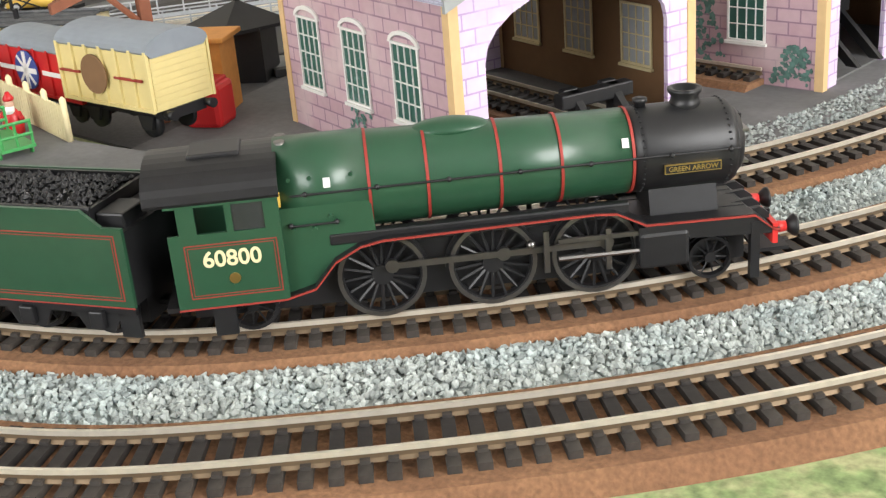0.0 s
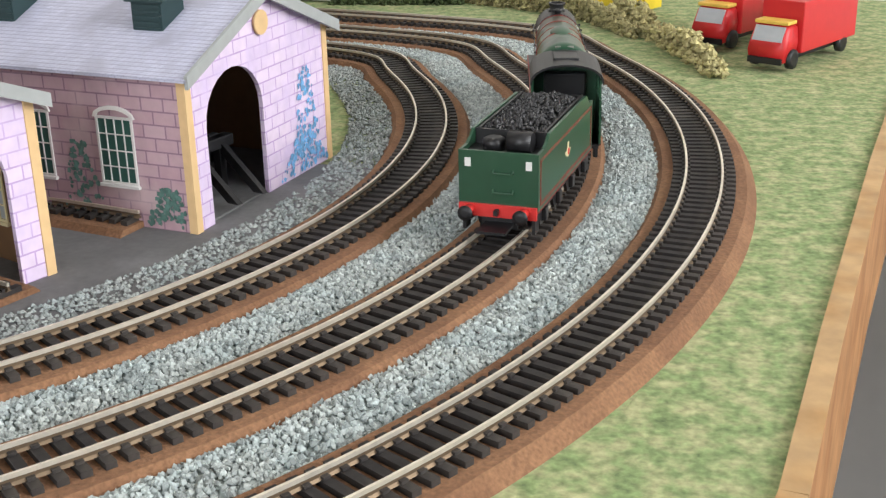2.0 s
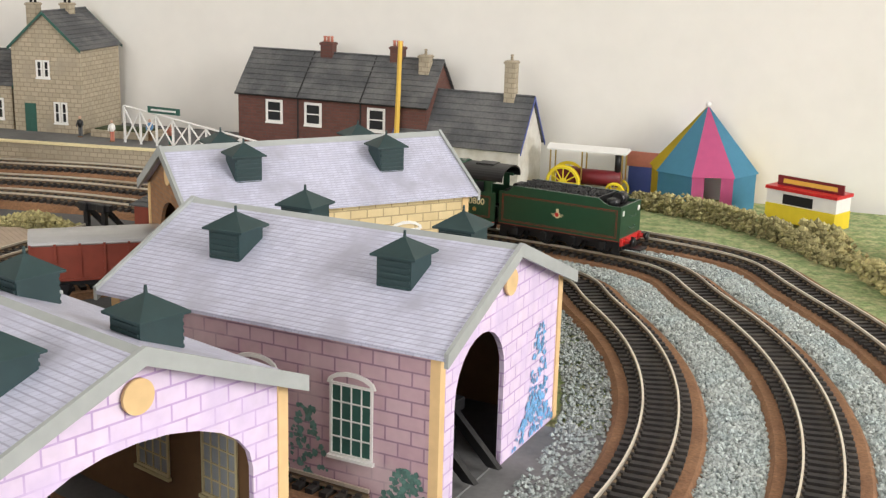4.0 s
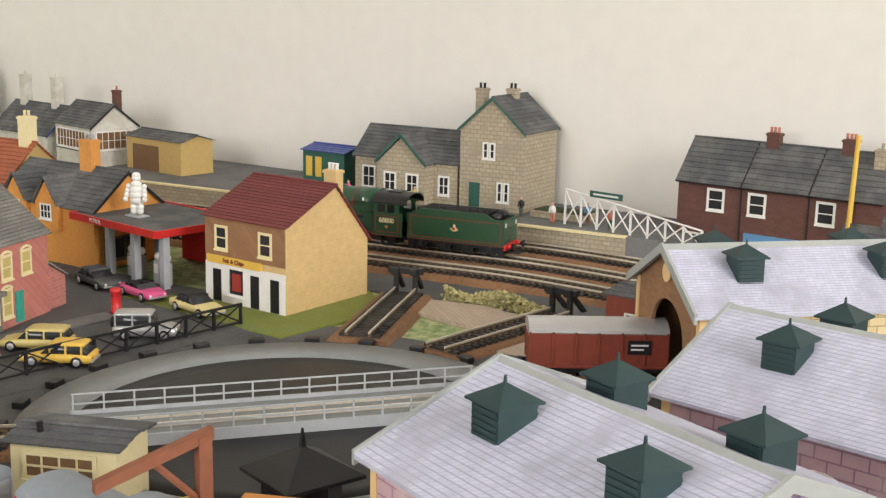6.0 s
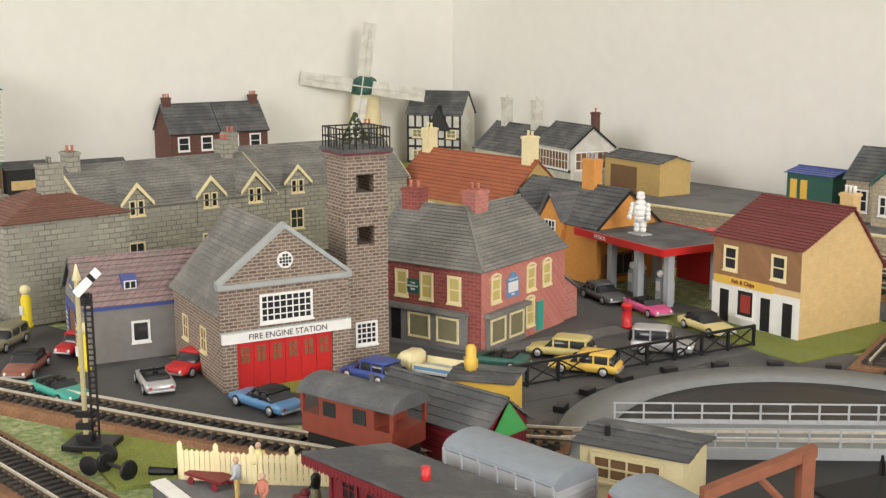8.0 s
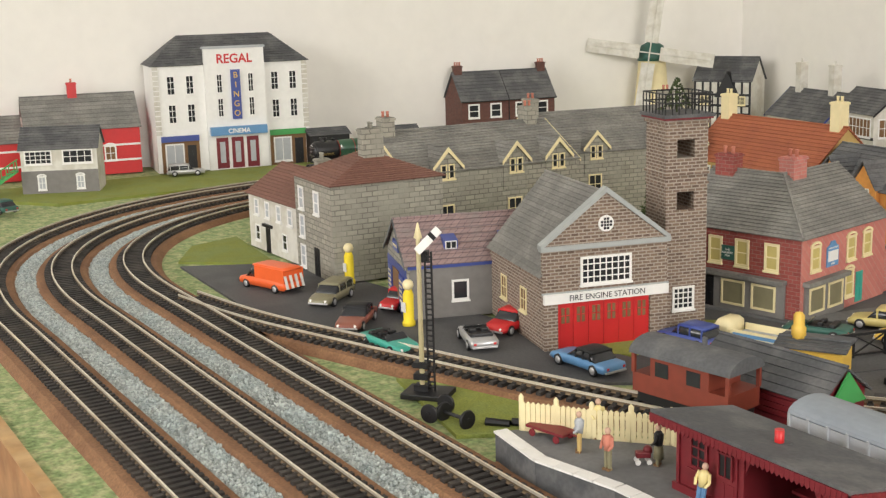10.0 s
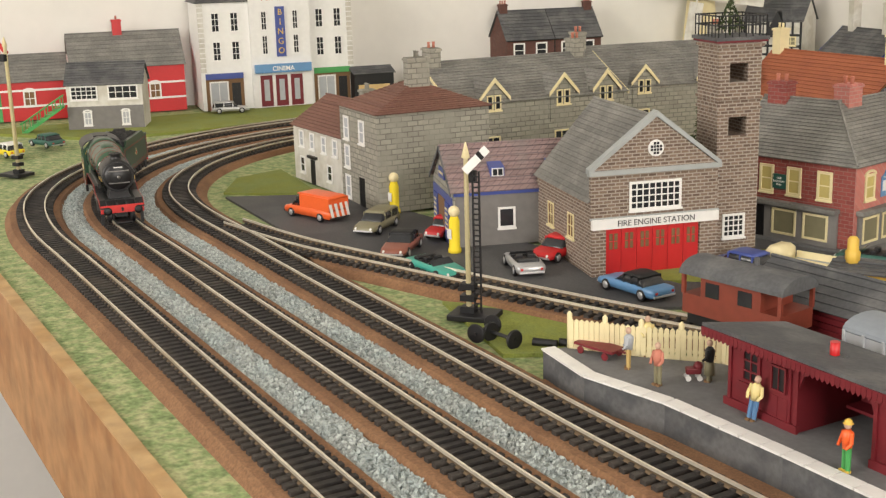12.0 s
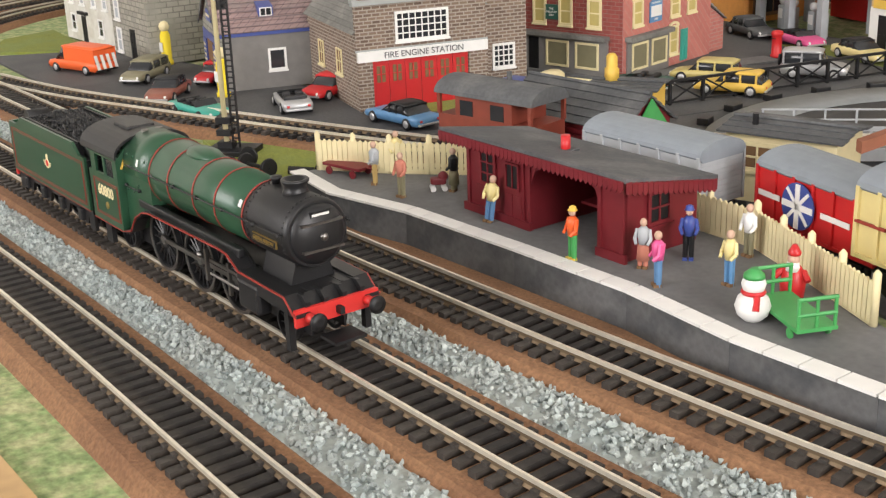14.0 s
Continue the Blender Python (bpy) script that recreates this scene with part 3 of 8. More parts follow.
patch("lawn", [(-0.86, 0.455), (-0.74, 0.43), (-0.70, 0.50), (-0.80, 0.50)], 0.0026, M["grass2"], "rough green flock verge at the platform end", "lawn")
patch("lawn", [(-1.80, 1.40), (-1.0, 1.40), (-1.0, 1.55), (-1.80, 1.68)], 0.01, M["grass2"], "green flock bank along the back of the layout", "lawn", 0.01)
patch("lawn", [(-1.98, 0.30), (-1.78, 0.45), (-1.78, 1.0), (-1.80, 1.30), (-1.88, 1.30)], 0.004, M["grass2"], "green flock verge below the cinema", "lawn", 0.004)


# ---- houses ----
def slope(bm, p00, p10, p11, p01, courses, t=0.0011, mi=0):
    """A roof slope in overlapping courses from eaves p00-p10 up to ridge p01-p11."""
    p00, p10, p11, p01 = map(Vector, (p00, p10, p11, p01))
    nrm = (p10 - p00).cross(p01 - p00).normalized()
    for i in range(courses):
        a, b = i / courses, min(1.0, (i + 1.25) / courses)
        q = [p00.lerp(p01, a) + nrm * t, p10.lerp(p11, a) + nrm * t, p10.lerp(p11, b) + nrm * t * 0.15, p00.lerp(p01, b) + nrm * t * 0.15]
        r = [v - nrm * t for v in q]
        vs = [bm.verts.new(v) for v in q + r]
        for f in ((0, 1, 2, 3), (7, 6, 5, 4), (0, 4, 5, 1), (1, 5, 6, 2), (2, 6, 7, 3), (3, 7, 4, 0)):
            bm.faces.new([vs[k] for k in f]).material_index = mi
    return bm


def on_side(side, w, d):
    """Pose of a wall's plane: u to the right seen from outside, v up, out of the wall is +z."""
    return {"F": pose(0, 0, 0, 90), "R": pose(w, 0, 0, 90, 0, 90), "B": pose(w, d, 0, 90, 0, 180), "L": pose(0, d, 0, 90, 0, 270)}[side]


def window(parent, m, u, v, w, h, nx=2, ny=2, frame="white", pane="glass", sill=True, bar=0.0006, arch=False, name="window"):
    """A glazed window on a wall: pane, frame with bars, sill."""
    bm = B()
    box(bm, u, u + w, v, v + h, -0.0004, 0.0004)
    win = part(name, bm, M[pane], parent)
    win.matrix_basis = m
    bm = B()
    b = bar
    for x in (u - b, u + w - b):
        box(bm, x, x + 2 * b, v - b, v + h + b, 0.0003, 0.0012)
    for y in (v - b, v + h - b):
        box(bm, u, u + w, y, y + 2 * b, 0.0003, 0.0013)
    for i in range(1, nx):
        x = u + w * i / nx
        box(bm, x - b * 0.45, x + b * 0.45, v, v + h, 0.0003, 0.0010)
    for i in range(1, ny):
        y = v + h * i / ny
        box(bm, u, u + w, y - b * 0.45, y + b * 0.45, 0.0003, 0.0011)
    if arch:
        for k in range(7):
            a0, a1 = math.pi * k / 7, math.pi * (k + 1) / 7
            c, r = u + w / 2, w / 2
            prism(bm, [(c + r * math.cos(a0), v + h + 0.4 * r * math.sin(a0)), (c + (r + 0.002) * math.cos(a0), v + h + 0.4 * (r + 0.005) * math.sin(a0)), (c + (r + 0.002) * math.cos(a1), v + h + 0.4 * (r + 0.005) * math.sin(a1)), (c + r * math.cos(a1), v + h + 0.4 * r * math.sin(a1))], 0.0002, 0.0014, "z")
    if sill:
        box(bm, u - 0.0015, u + w + 0.0015, v - 0.0022, v - 0.0007, 0.0003, 0.0022)
    fr = part("window_frame", bm, M[frame], win)
    return win


def chimney(parent, x, y, z0, z1, w=0.010, d=0.007, material="brownbrick", pots=2, pot="terracotta", cap=True):
    bm = box(B(), x - w / 2, x + w / 2, y - d / 2, y + d / 2, z0, z1)
    if cap:
        box(bm, x - w / 2 - 0.001, x + w / 2 + 0.001, y - d / 2 - 0.001, y + d / 2 + 0.001, z1 - 0.003, z1 - 0.0008)
    ch = part("chimney", bm, M[material], parent)
    for i in range(pots):
        px = x + (i - (pots - 1) / 2) * w * 0.9 / max(pots, 1)
        part("chimney_pot", lathe(B(), [(0.0017, z1), (0.0014, z1 + 0.004), (0.0019, z1 + 0.0055), (0.0016, z1 + 0.006)], (px, y, 0), seg=8), M[pot], ch)
    return ch


def roof_part(bm, material, parent, name="roof"):
    """A roof whose courses are pieces of their own under its ridge."""
    left, groups = set(bm.verts), []
    order = list(bm.verts)
    for v in order:
        if v not in left:
            continue
        stack, isle = [v], []
        left.discard(v)
        while stack:
            a = stack.pop()
            isle.append(a)
            for e in a.link_edges:
                b = e.other_vert(a)
                if b in left:
                    left.discard(b)
                    stack.append(b)
        groups.append(isle)
    body, base = None, max(groups, key=lambda g: (len(g) != 8, len(g)))
    for g in [base] + [g for g in groups if g is not base]:
        num = {v: i for i, v in enumerate(g)}
        faces = {f for v in g for f in v.link_faces}
        me = bpy.data.meshes.new(name if body is None else "tile_course")
        me.from_pydata([tuple(v.co) for v in g], [], [[num[v] for v in f.verts] for f in sorted(faces, key=lambda f: f.index)])
        me.materials.append(material)
        ob = new(name if body is None else "tile_course", me)
        ob.parent = parent if body is None else body
        body = body or ob
    bm.free()
    return tagged(body)


def house(name, x, y, yaw, w, d, h, rh, wall, roof, label, category="house", ridge="x", at=0.5, hb=None, over=0.003, courses=9, trim=None, hip=0.0, wall2=None):
    """Walls and roof; front-left corner at (x, y), front along local x, depth along local y. at: where the ridge lies across; hb: back eaves."""
    hb = h if hb is None else hb
    ho = thing(name, pose(x, y, 0.002, 0, 0, yaw), label, category)
    o = over
    if hip:
        bm = box(B(), 0, w, 0, d, 0, h)
        part("wall", bm, M[wall], ho)
        bm = B()
        r0, r1 = (hip, d / 2, rh), (w - hip, d / 2, rh)
        a, b_, c, e = (-o, -o, h), (w + o, -o, h), (w + o, d + o, h), (-o, d + o, h)
        slope(bm, a, b_, r1, r0, courses)
        slope(bm, c, e, r0, r1, courses)
        slope(bm, b_, c, (w - hip, d / 2 + 0.0005, rh), (w - hip, d / 2 - 0.0005, rh), courses)
        slope(bm, e, a, (hip, d / 2 - 0.0005, rh), (hip, d / 2 + 0.0005, rh), courses)
        tube(bm, r0, r1, 0.001, seg=6)
        roof_part(bm, M[roof], ho)
        return ho
    if ridge == "x":
        yr = d * at
        part("wall", prism(B(), [(0, 0), (d, 0), (d, hb), (yr, rh), (0, h)], 0, w, "x"), M[wall], ho)
        bm = B()
        kf, kb = (rh - h) / yr, (rh - hb) / (d - yr)
        slope(bm, (-o, -o, h - o * kf), (w + o, -o, h - o * kf), (w + o, yr, rh), (-o, yr, rh), courses)
        slope(bm, (w + o, d + o, hb - o * kb), (-o, d + o, hb - o * kb), (-o, yr, rh), (w + o, yr, rh), max(3, int(courses * (1 - at) / at)))
        tube(bm, (-o, yr, rh + 0.0008), (w + o, yr, rh + 0.0008), 0.0012, seg=6)
        roof_part(bm, M[roof], ho)
        if trim:
            for gx in (-o - 0.0006, w + o - 0.0004):
                bm = B()
                prism(bm, [(-o, h - o * kf - 0.0025), (-o, h - o * kf + 0.001), (yr, rh + 0.001), (d + o, hb - o * kb + 0.001), (d + o, hb - o * kb - 0.0025), (yr, rh - 0.0025)], gx, gx + 0.001, "x")
                part("bargeboard", bm, M[trim], ho)
    else:
        xr = w * at
        part("wall", prism(B(), [(0, 0), (w, 0), (w, hb), (xr, rh), (0, h)], 0, d, "y"), M[wall], ho)
        bm = B()
        kl, kr = (rh - h) / xr, (rh - hb) / (w - xr)
        slope(bm, (-o, d + o, h - o * kl), (-o, -o, h - o * kl), (xr, -o, rh), (xr, d + o, rh), courses)
        slope(bm, (w + o, -o, hb - o * kr), (w + o, d + o, hb - o * kr), (xr, d + o, rh), (xr, -o, rh), courses)
        tube(bm, (xr, -o, rh + 0.0008), (xr, d + o, rh + 0.0008), 0.0012, seg=6)
        roof_part(bm, M[roof], ho)
        if trim:
            for gy in (-o - 0.0006, d + o - 0.0004):
                bm = B()
                prism(bm, [(-o, h - o * kl - 0.0025), (-o, h - o * kl + 0.001), (xr, rh + 0.001), (w + o, hb - o * kr + 0.001), (w + o, hb - o * kr - 0.0025), (xr, rh - 0.0025)], gy, gy + 0.001, "y")
                part("bargeboard", bm, M[trim], ho)
    return ho


def door(parent, m, u, v, w, h, paint="green"):
    dr = part("door", box(B(), u, u + w, v, v + h, -0.0003, 0.0009), M[paint], parent)
    dr.matrix_basis = m
    bm = B()
    for k in (0, 1):
        for j in (0, 1):
            box(bm, u + w * (0.12 + 0.45 * k), u + w * (0.43 + 0.45 * k), v + h * (0.08 + 0.46 * j), v + h * (0.45 + 0.46 * j), 0.0008, 0.0012)
    part("door_panel", bm, M[paint], dr)
    return dr


# engine sheds with lilac printed card walls
def engine_shed(x, y, yaw, L, W, h, rh, arch_x0, arch_x1, side_mat, gable_mat, label, vents=((0.22, 1), (0.75, 1), (0.22, -1), (0.75, -1)), plan=UNIT):
    """Shed with its gable along local x (0..W) at local y = 0 and the length L behind; the arch runs through both gables."""
    sh = thing("engine_shed", pose(x, y, 0.002, 0, 0, yaw) if plan is UNIT else pose(0, 0, 0), label, "engine shed", plan=plan)
    t = 0.0025
    ah, ac, ar = h * 0.62, (arch_x0 + arch_x1) / 2, (arch_x1 - arch_x0) / 2
    arc = [(ac + ar * math.cos(math.pi * k / 12), ah + min(ar, h * 0.32) * math.sin(math.pi * k / 12)) for k in range(13)]
    for y0 in (0.0, L - t):
        bm = B()
        left = [(0, 0), (arch_x0, 0)] + [p for p in reversed(arc) if p[0] <= ac + 1e-6] + [(ac, rh), (W / 2, rh), (0, h)]
        if ac < W / 2:
            left = [(0, 0), (arch_x0, 0)] + [p for p in reversed(arc) if p[0] <= ac + 1e-6] + [(ac, h + (rh - h) * ac / (W / 2)), (0, h)]
            right = [(ac, h + (rh - h) * ac / (W / 2))] + [p for p in reversed(arc) if p[0] >= ac - 1e-6] + [(arch_x1, 0), (W, 0), (W, h), (W / 2, rh)]
        else:
            left = [(0, 0), (arch_x0, 0)] + [p for p in reversed(arc) if p[0] <= ac + 1e-6] + [(ac, h + (rh - h) * (W - ac) / (W / 2)), (W / 2, rh), (0, h)]
            right = [(ac, h + (rh - h) * (W - ac) / (W / 2))] + [p for p in reversed(arc) if p[0] >= ac - 1e-6] + [(arch_x1, 0), (W, 0), (W, h)]
            if abs(ac - W / 2) < 1e-6:
                left.pop(-2)
        prism(bm, left, y0, y0 + t, "y")
        prism(bm, right, y0, y0 + t, "y")
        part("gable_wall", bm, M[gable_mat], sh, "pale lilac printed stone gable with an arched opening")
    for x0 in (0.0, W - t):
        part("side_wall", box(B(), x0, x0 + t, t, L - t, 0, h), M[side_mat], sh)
        xi = x0 + t if x0 == 0.0 else x0 - 0.0008
        part("inner_lining", box(B(), xi, xi + 0.0008, t, L - t, 0, h - 0.002), M["brownin"], sh, "brown card lining")
    part("shed_floor", box(B(), t, W - t, t, L - t, 0, 0.0012), M["concrete"], sh)
    for cx in (-0.0006, W - 0.0044):
        for cy in (-0.0008, L - 0.004):
            part("corner_strip", box(B(), cx, cx + 0.005, cy, cy + 0.0048, 0, h), M["card"], sh, "plain tan card corner edge")
    for side, u0 in (("L", 0.0), ("R", 0.0)):
        m = on_side(side, W, L)
        for k in range(3):
            u = L * (0.12 + 0.29 * k)
            window(sh, m, u, h * 0.28, 0.021, h * 0.42, 4, 4, "white", "dkgreen", True, 0.0006, True)
    bm = B()
    o, k = 0.006, (rh - h) / (W / 2)
    for xa, xb in ((-o, W / 2), (W + o, W / 2)):
        za = h - o * k
        p = [(xa, -o, za), (xa, L + o, za), (xb, L + o, rh), (xb, -o, rh)]
        vs = [bm.verts.new(q) for q in p] + [bm.verts.new((q[0], q[1], q[2] + 0.0018)) for q in p]
        for f in ((0, 1, 2, 3), (4, 7, 6, 5), (0, 4, 5, 1), (1, 5, 6, 2), (2, 6, 7, 3), (3, 7, 4, 0)):
            bm.faces.new([vs[i] for i in f])
    bmesh.ops.recalc_face_normals(bm, faces=bm.faces)
    part("roof", bm, M["lilacroof"], sh, "pale lilac-grey printed slate roof with paper creases")
    for y0 in (-o - 0.001, L + o - 0.001):
        bm = prism(B(), [(-o, h - o * k - 0.003), (-o, h - o * k + 0.0035), (W / 2, rh + 0.0038), (W + o, h - o * k + 0.0035), (W + o, h - o * k - 0.003), (W / 2, rh - 0.003)], y0, y0 + 0.002, "y")
        part("bargeboard", bm, M["greytrim"], sh, "grey card bargeboard")
    part("ridge_cap", prism(B(), [(W / 2 - 0.004, rh - 0.0005), (W / 2, rh + 0.0030), (W / 2 + 0.004, rh - 0.0005), (W / 2, rh + 0.0015)], -o, L + o, "y"), M["greytrim"], sh)
    part("roundel", tube(B(), (W / 2, -0.0006, h + (rh - h) * 0.45), (W / 2, -0.0022, h + (rh - h) * 0.45), 0.0065, seg=20), M["card"], sh, "tan card disc on the gable")
    for f, s in vents:
        cx, cy = W / 2 + s * W * 0.22, L * f
        zr = rh - 0.22 * W * k
        v = part("roof_vent", box(B(), cx - 0.0098, cx + 0.0098, cy - 0.0090, cy + 0.0090, zr - 0.011, zr + 0.0125), M["ventgreen"], sh, "dark green louvred roof ventilator")
        bm = B()
        for i in range(7):
            z = zr - 0.008 + i * 0.0029
            for sx in (-1, 1):
                box(bm, cx + sx * 0.0098 - 0.0007, cx + sx * 0.0098 + 0.0011, cy - 0.0082, cy + 0.0082, z, z + 0.0013)
        part("louvre", bm, M["ventgreen"], v)
        bm = B()
        lathe(bm, [(0.0166, zr + 0.0120), (0.0166, zr + 0.0130), (0.003, zr + 0.0190), (0.0008, zr + 0.0200), (0.0006, zr + 0.0230)], (0, 0, 0), seg=4)
        bmesh.ops.rotate(bm, verts=bm.verts, cent=(0, 0, 0), matrix=Matrix.Rotation(radians(45), 3, "Z"))
        for fc in bm.faces:
            fc.smooth = False
        bmesh.ops.translate(bm, verts=bm.verts, vec=(cx, cy, 0))
        part("vent_cap", bm, M["ventgreen"], v)
    return sh


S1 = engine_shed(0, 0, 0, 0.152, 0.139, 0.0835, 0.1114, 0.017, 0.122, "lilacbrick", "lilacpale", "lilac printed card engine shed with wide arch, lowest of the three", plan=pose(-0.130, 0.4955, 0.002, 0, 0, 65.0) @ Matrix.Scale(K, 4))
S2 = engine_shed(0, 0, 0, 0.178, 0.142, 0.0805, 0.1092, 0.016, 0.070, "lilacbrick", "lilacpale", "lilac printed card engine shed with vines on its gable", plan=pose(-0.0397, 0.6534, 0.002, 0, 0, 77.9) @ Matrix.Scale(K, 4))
S3 = engine_shed(-0.319, 0.9877, 308.9, 0.1947, 0.1099, 0.0793, 0.1097, 0.028, 0.084, "sandstone", "brownbrick", "sandstone printed card engine shed behind the others")


# ---- locomotive and tender ----
def ring(bm, x, r, zc, w=0.0004, t=0.0002, seg=40, mi=0, half=None):
    """A thin band round a boiler at x."""
    a0, a1 = half or (0, 2 * math.pi)
    k = seg
    def v(a, rr, xx):
        return bm.verts.new((xx, rr * math.sin(a), zc + rr * math.cos(a)))
    rows = []
    for i in range(k + 1):
        a = a0 + (a1 - a0) * i / k
        rows.append([v(a, r, x - w), v(a, r + t, x - w), v(a, r + t, x + w), v(a, r, x + w)])
    for p, q in zip(rows, rows[1:]):
        for j in range(3):
            bm.faces.new((p[j], p[j + 1], q[j + 1], q[j]))
    return bm


def spoked_wheel(bm, r, spokes, y0, y1):
    """A wheel about the y axis at the origin."""
    def hoop(ra, rb, a, b):
        k = 32
        rows = []
        for i in range(k):
            t = 2 * math.pi * i / k
            c, s = math.cos(t), math.sin(t)
            rows.append([bm.verts.new((rr * c, yy, rr * s)) for rr, yy in ((ra, a), (rb, a), (rb, b), (ra, b))])
        for i in range(k):
            p, q = rows[i], rows[(i + 1) % k]
            for j in range(4):
                bm.faces.new((p[j], p[(j + 1) % 4], q[(j + 1) % 4], q[j]))
    lo, hi = min(y0, y1), max(y0, y1)
    hoop(r * 0.86, r, lo, hi)
    inner = lo if abs(lo) < abs(hi) else hi
    hoop(r * 0.9, r * 1.07, inner - 0.0003, inner + 0.0003)
    tube(bm, (0, lo, 0), (0, hi, 0), r * 0.24, seg=16)
    for i in range(spokes):
        t = 2 * math.pi * i / spokes
        tube(bm, (r * 0.2 * math.cos(t), (lo + hi) / 2, r * 0.2 * math.sin(t)), (r * 0.88 * math.cos(t), (lo + hi) / 2, r * 0.88 * math.sin(t)), r * 0.05, r * 0.035, seg=5)
    bmesh.ops.recalc_face_normals(bm, faces=bm.faces)
    return bm


def spoked_rim(bm, ra, rb, y0, y1, k=32):
    """A flat ring about the y axis."""
    rows = [[bm.verts.new((rr * math.cos(2 * math.pi * i / k), yy, rr * math.sin(2 * math.pi * i / k))) for rr, yy in ((ra, y0), (rb, y0), (rb, y1), (ra, y1))] for i in range(k)]
    for i in range(k):
        p, q = rows[i], rows[(i + 1) % k]
        for j in range(4):
            bm.faces.new((p[j], p[(j + 1) % 4], q[(j + 1) % 4], q[j]))
    bmesh.ops.recalc_face_normals(bm, faces=bm.faces)
    return bm


def outline(bm, x0, x1, z0, z1, y, t=0.0003, sgn=1):
    """A painted lining rectangle on a side sheet."""
    for a, b, c, d in ((x0, x1, z0, z0 + t), (x0, x1, z1 - t, z1), (x0, x0 + t, z0, z1), (x1 - t, x1, z0, z1)):
        box(bm, a, b, min(y, y + sgn * 0.00015), max(y, y + sgn * 0.00015), c, d)
    return bm


def buffers(parent, x, sgn, stock="red"):
    for y in (-0.0112, 0.0112):
        b = part("buffer", tube(B(), (x, y, 0.0140), (x + sgn * 0.004, y, 0.0140), 0.0018, 0.0015, seg=12), M[stock], parent)
        part("buffer_head", lathe(B(), [(0.0009, x + sgn * 0.0035), (0.0031, x + sgn * 0.0062), (0.0031, x + sgn * 0.0069), (0.0012, x + sgn * 0.0072)], (0, y, 0.0140), "x", 16), M["black"], b)


loco = thing("steam_locomotive", pose(0, 0, 0), "green lined steam locomotive with black smokebox and brass nameplate", "locomotive", plan=FLAT)
ZB = 0.0372
part("boiler", lathe(B(), [(0.0131, -0.043), (0.0131, -0.020), (0.0128, -0.005), (0.0122, 0.020), (0.0118, 0.052)], (0, 0, ZB), "x", 48), M["locogreen"], loco)
for x, r in ((0.0520, 0.01185), (0.0325, 0.0122), (0.0160, 0.0124), (-0.0035, 0.0129), (-0.0190, 0.0132)):
    part("boiler_band", ring(B(), x, r, ZB), M["line_red"], loco, "red lining band")
fb = B()
prism(fb, [(-0.0435, 0.0108), (-0.0365, 0.0125), (-0.0305, 0.0195), (-0.0240, 0.0232), (-0.0185, 0.0262), (-0.0192, ZB), (-0.0435, ZB)], -0.0131, 0.0131, "y")
part("firebox", fb, M["locogreen"], loco)
lathe_top = lathe(B(), [(0.0133, -0.0435), (0.0133, -0.0195)], (0, 0, ZB + 0.0003), "x", 48)
part("firebox_wrapper", lathe_top, M["locogreen"], loco)
for y in (-1, 1):
    wp = B()
    for x, z in ((-0.040, ZB + 0.0055), (-0.0345, ZB + 0.0055), (-0.0235, ZB + 0.0055), (-0.040, 0.0290), (-0.0345, 0.0290), (-0.0300, 0.0320)):
        r = math.sqrt(max(0.0, 0.0133 ** 2 - max(0.0, z - ZB) ** 2))
        tube(wp, (x, y * (r - 0.0004), z), (x, y * (r + 0.0005), z), 0.0007, 0.0005, seg=10)
    part("washout_plug", wp, M["locogreen"], loco)
    rr = B()
    tube(rr, (-0.0405, y * 0.0142, 0.0305), (-0.0285, y * 0.0142, 0.0305), 0.0003, seg=6)
    for x in (-0.0405, -0.0285):
        ball(rr, (x, y * 0.0138, 0.0305), 0.0008, seg=8)
    part("reversing_rod", rr, M["locoblack"], loco)
    sw = B()
    prism(sw, [(y * 0.0146, 0.0365), (y * 0.0112, 0.0442), (y * 0.0106, 0.0439), (y * 0.0139, 0.0363)], -0.0440, -0.0425, "x")
    part("spectacle_frame", sw, M["yellow"], loco, "yellow-edged cab front window")
dm = B()
lathe(dm, [(0.0001, 0.0034)] + [(math.cos(radians(d)), 0.0034 * math.sin(radians(d))) for d in range(80, -1, -16)], (0, 0, 0), "z", 28)
bmesh.ops.scale(dm, verts=dm.verts, vec=(0.0115, 0.0056, 1.0))
bmesh.ops.translate(dm, verts=dm.verts, vec=(0.004, 0, ZB + 0.0112))
part("dome", dm, M["locogreen"], loco, "low streamlined dome casing")
sb = lathe(B(), [(0.0118, 0.0525), (0.01195, 0.056), (0.01195, 0.0795), (0.0112, 0.0810)], (0, 0, ZB), "x", 48)
part("smokebox", sb, M["locoblack"], loco, "matt black smokebox")
rv = B()
for k in range(40):
    a = 2 * math.pi * k / 40
    for x in (0.0548, 0.0785):
        lathe(rv, [(0.0004, -0.0001), (0.0003, 0.0003)], (x, 0.0120 * math.sin(a), ZB + 0.0120 * math.cos(a)), seg=5)
tagged(part("rivets", rv, M["locoblack"], loco), kind="stuff")
sd = part("smokebox_door", lathe(B(), [(0.0104, 0.0808), (0.0102, 0.0815), (0.0085, 0.0832), (0.005, 0.0845), (0.001, 0.0850)], (0, 0, ZB), "x", 40), M["locoblack"], loco)
for z in (0.0045, -0.0045):
    part("hinge_strap", box(B(), 0.0826, 0.0847, -0.0075, 0.0078, ZB + z - 0.0004, ZB + z + 0.0004), M["steel"], sd, "bright hinge strap")
part("dart_handle", lathe(B(), [(0.0014, 0.0845), (0.0014, 0.0856), (0.0004, 0.0862)], (0, 0, ZB), "x", 14), M["steel"], sd)
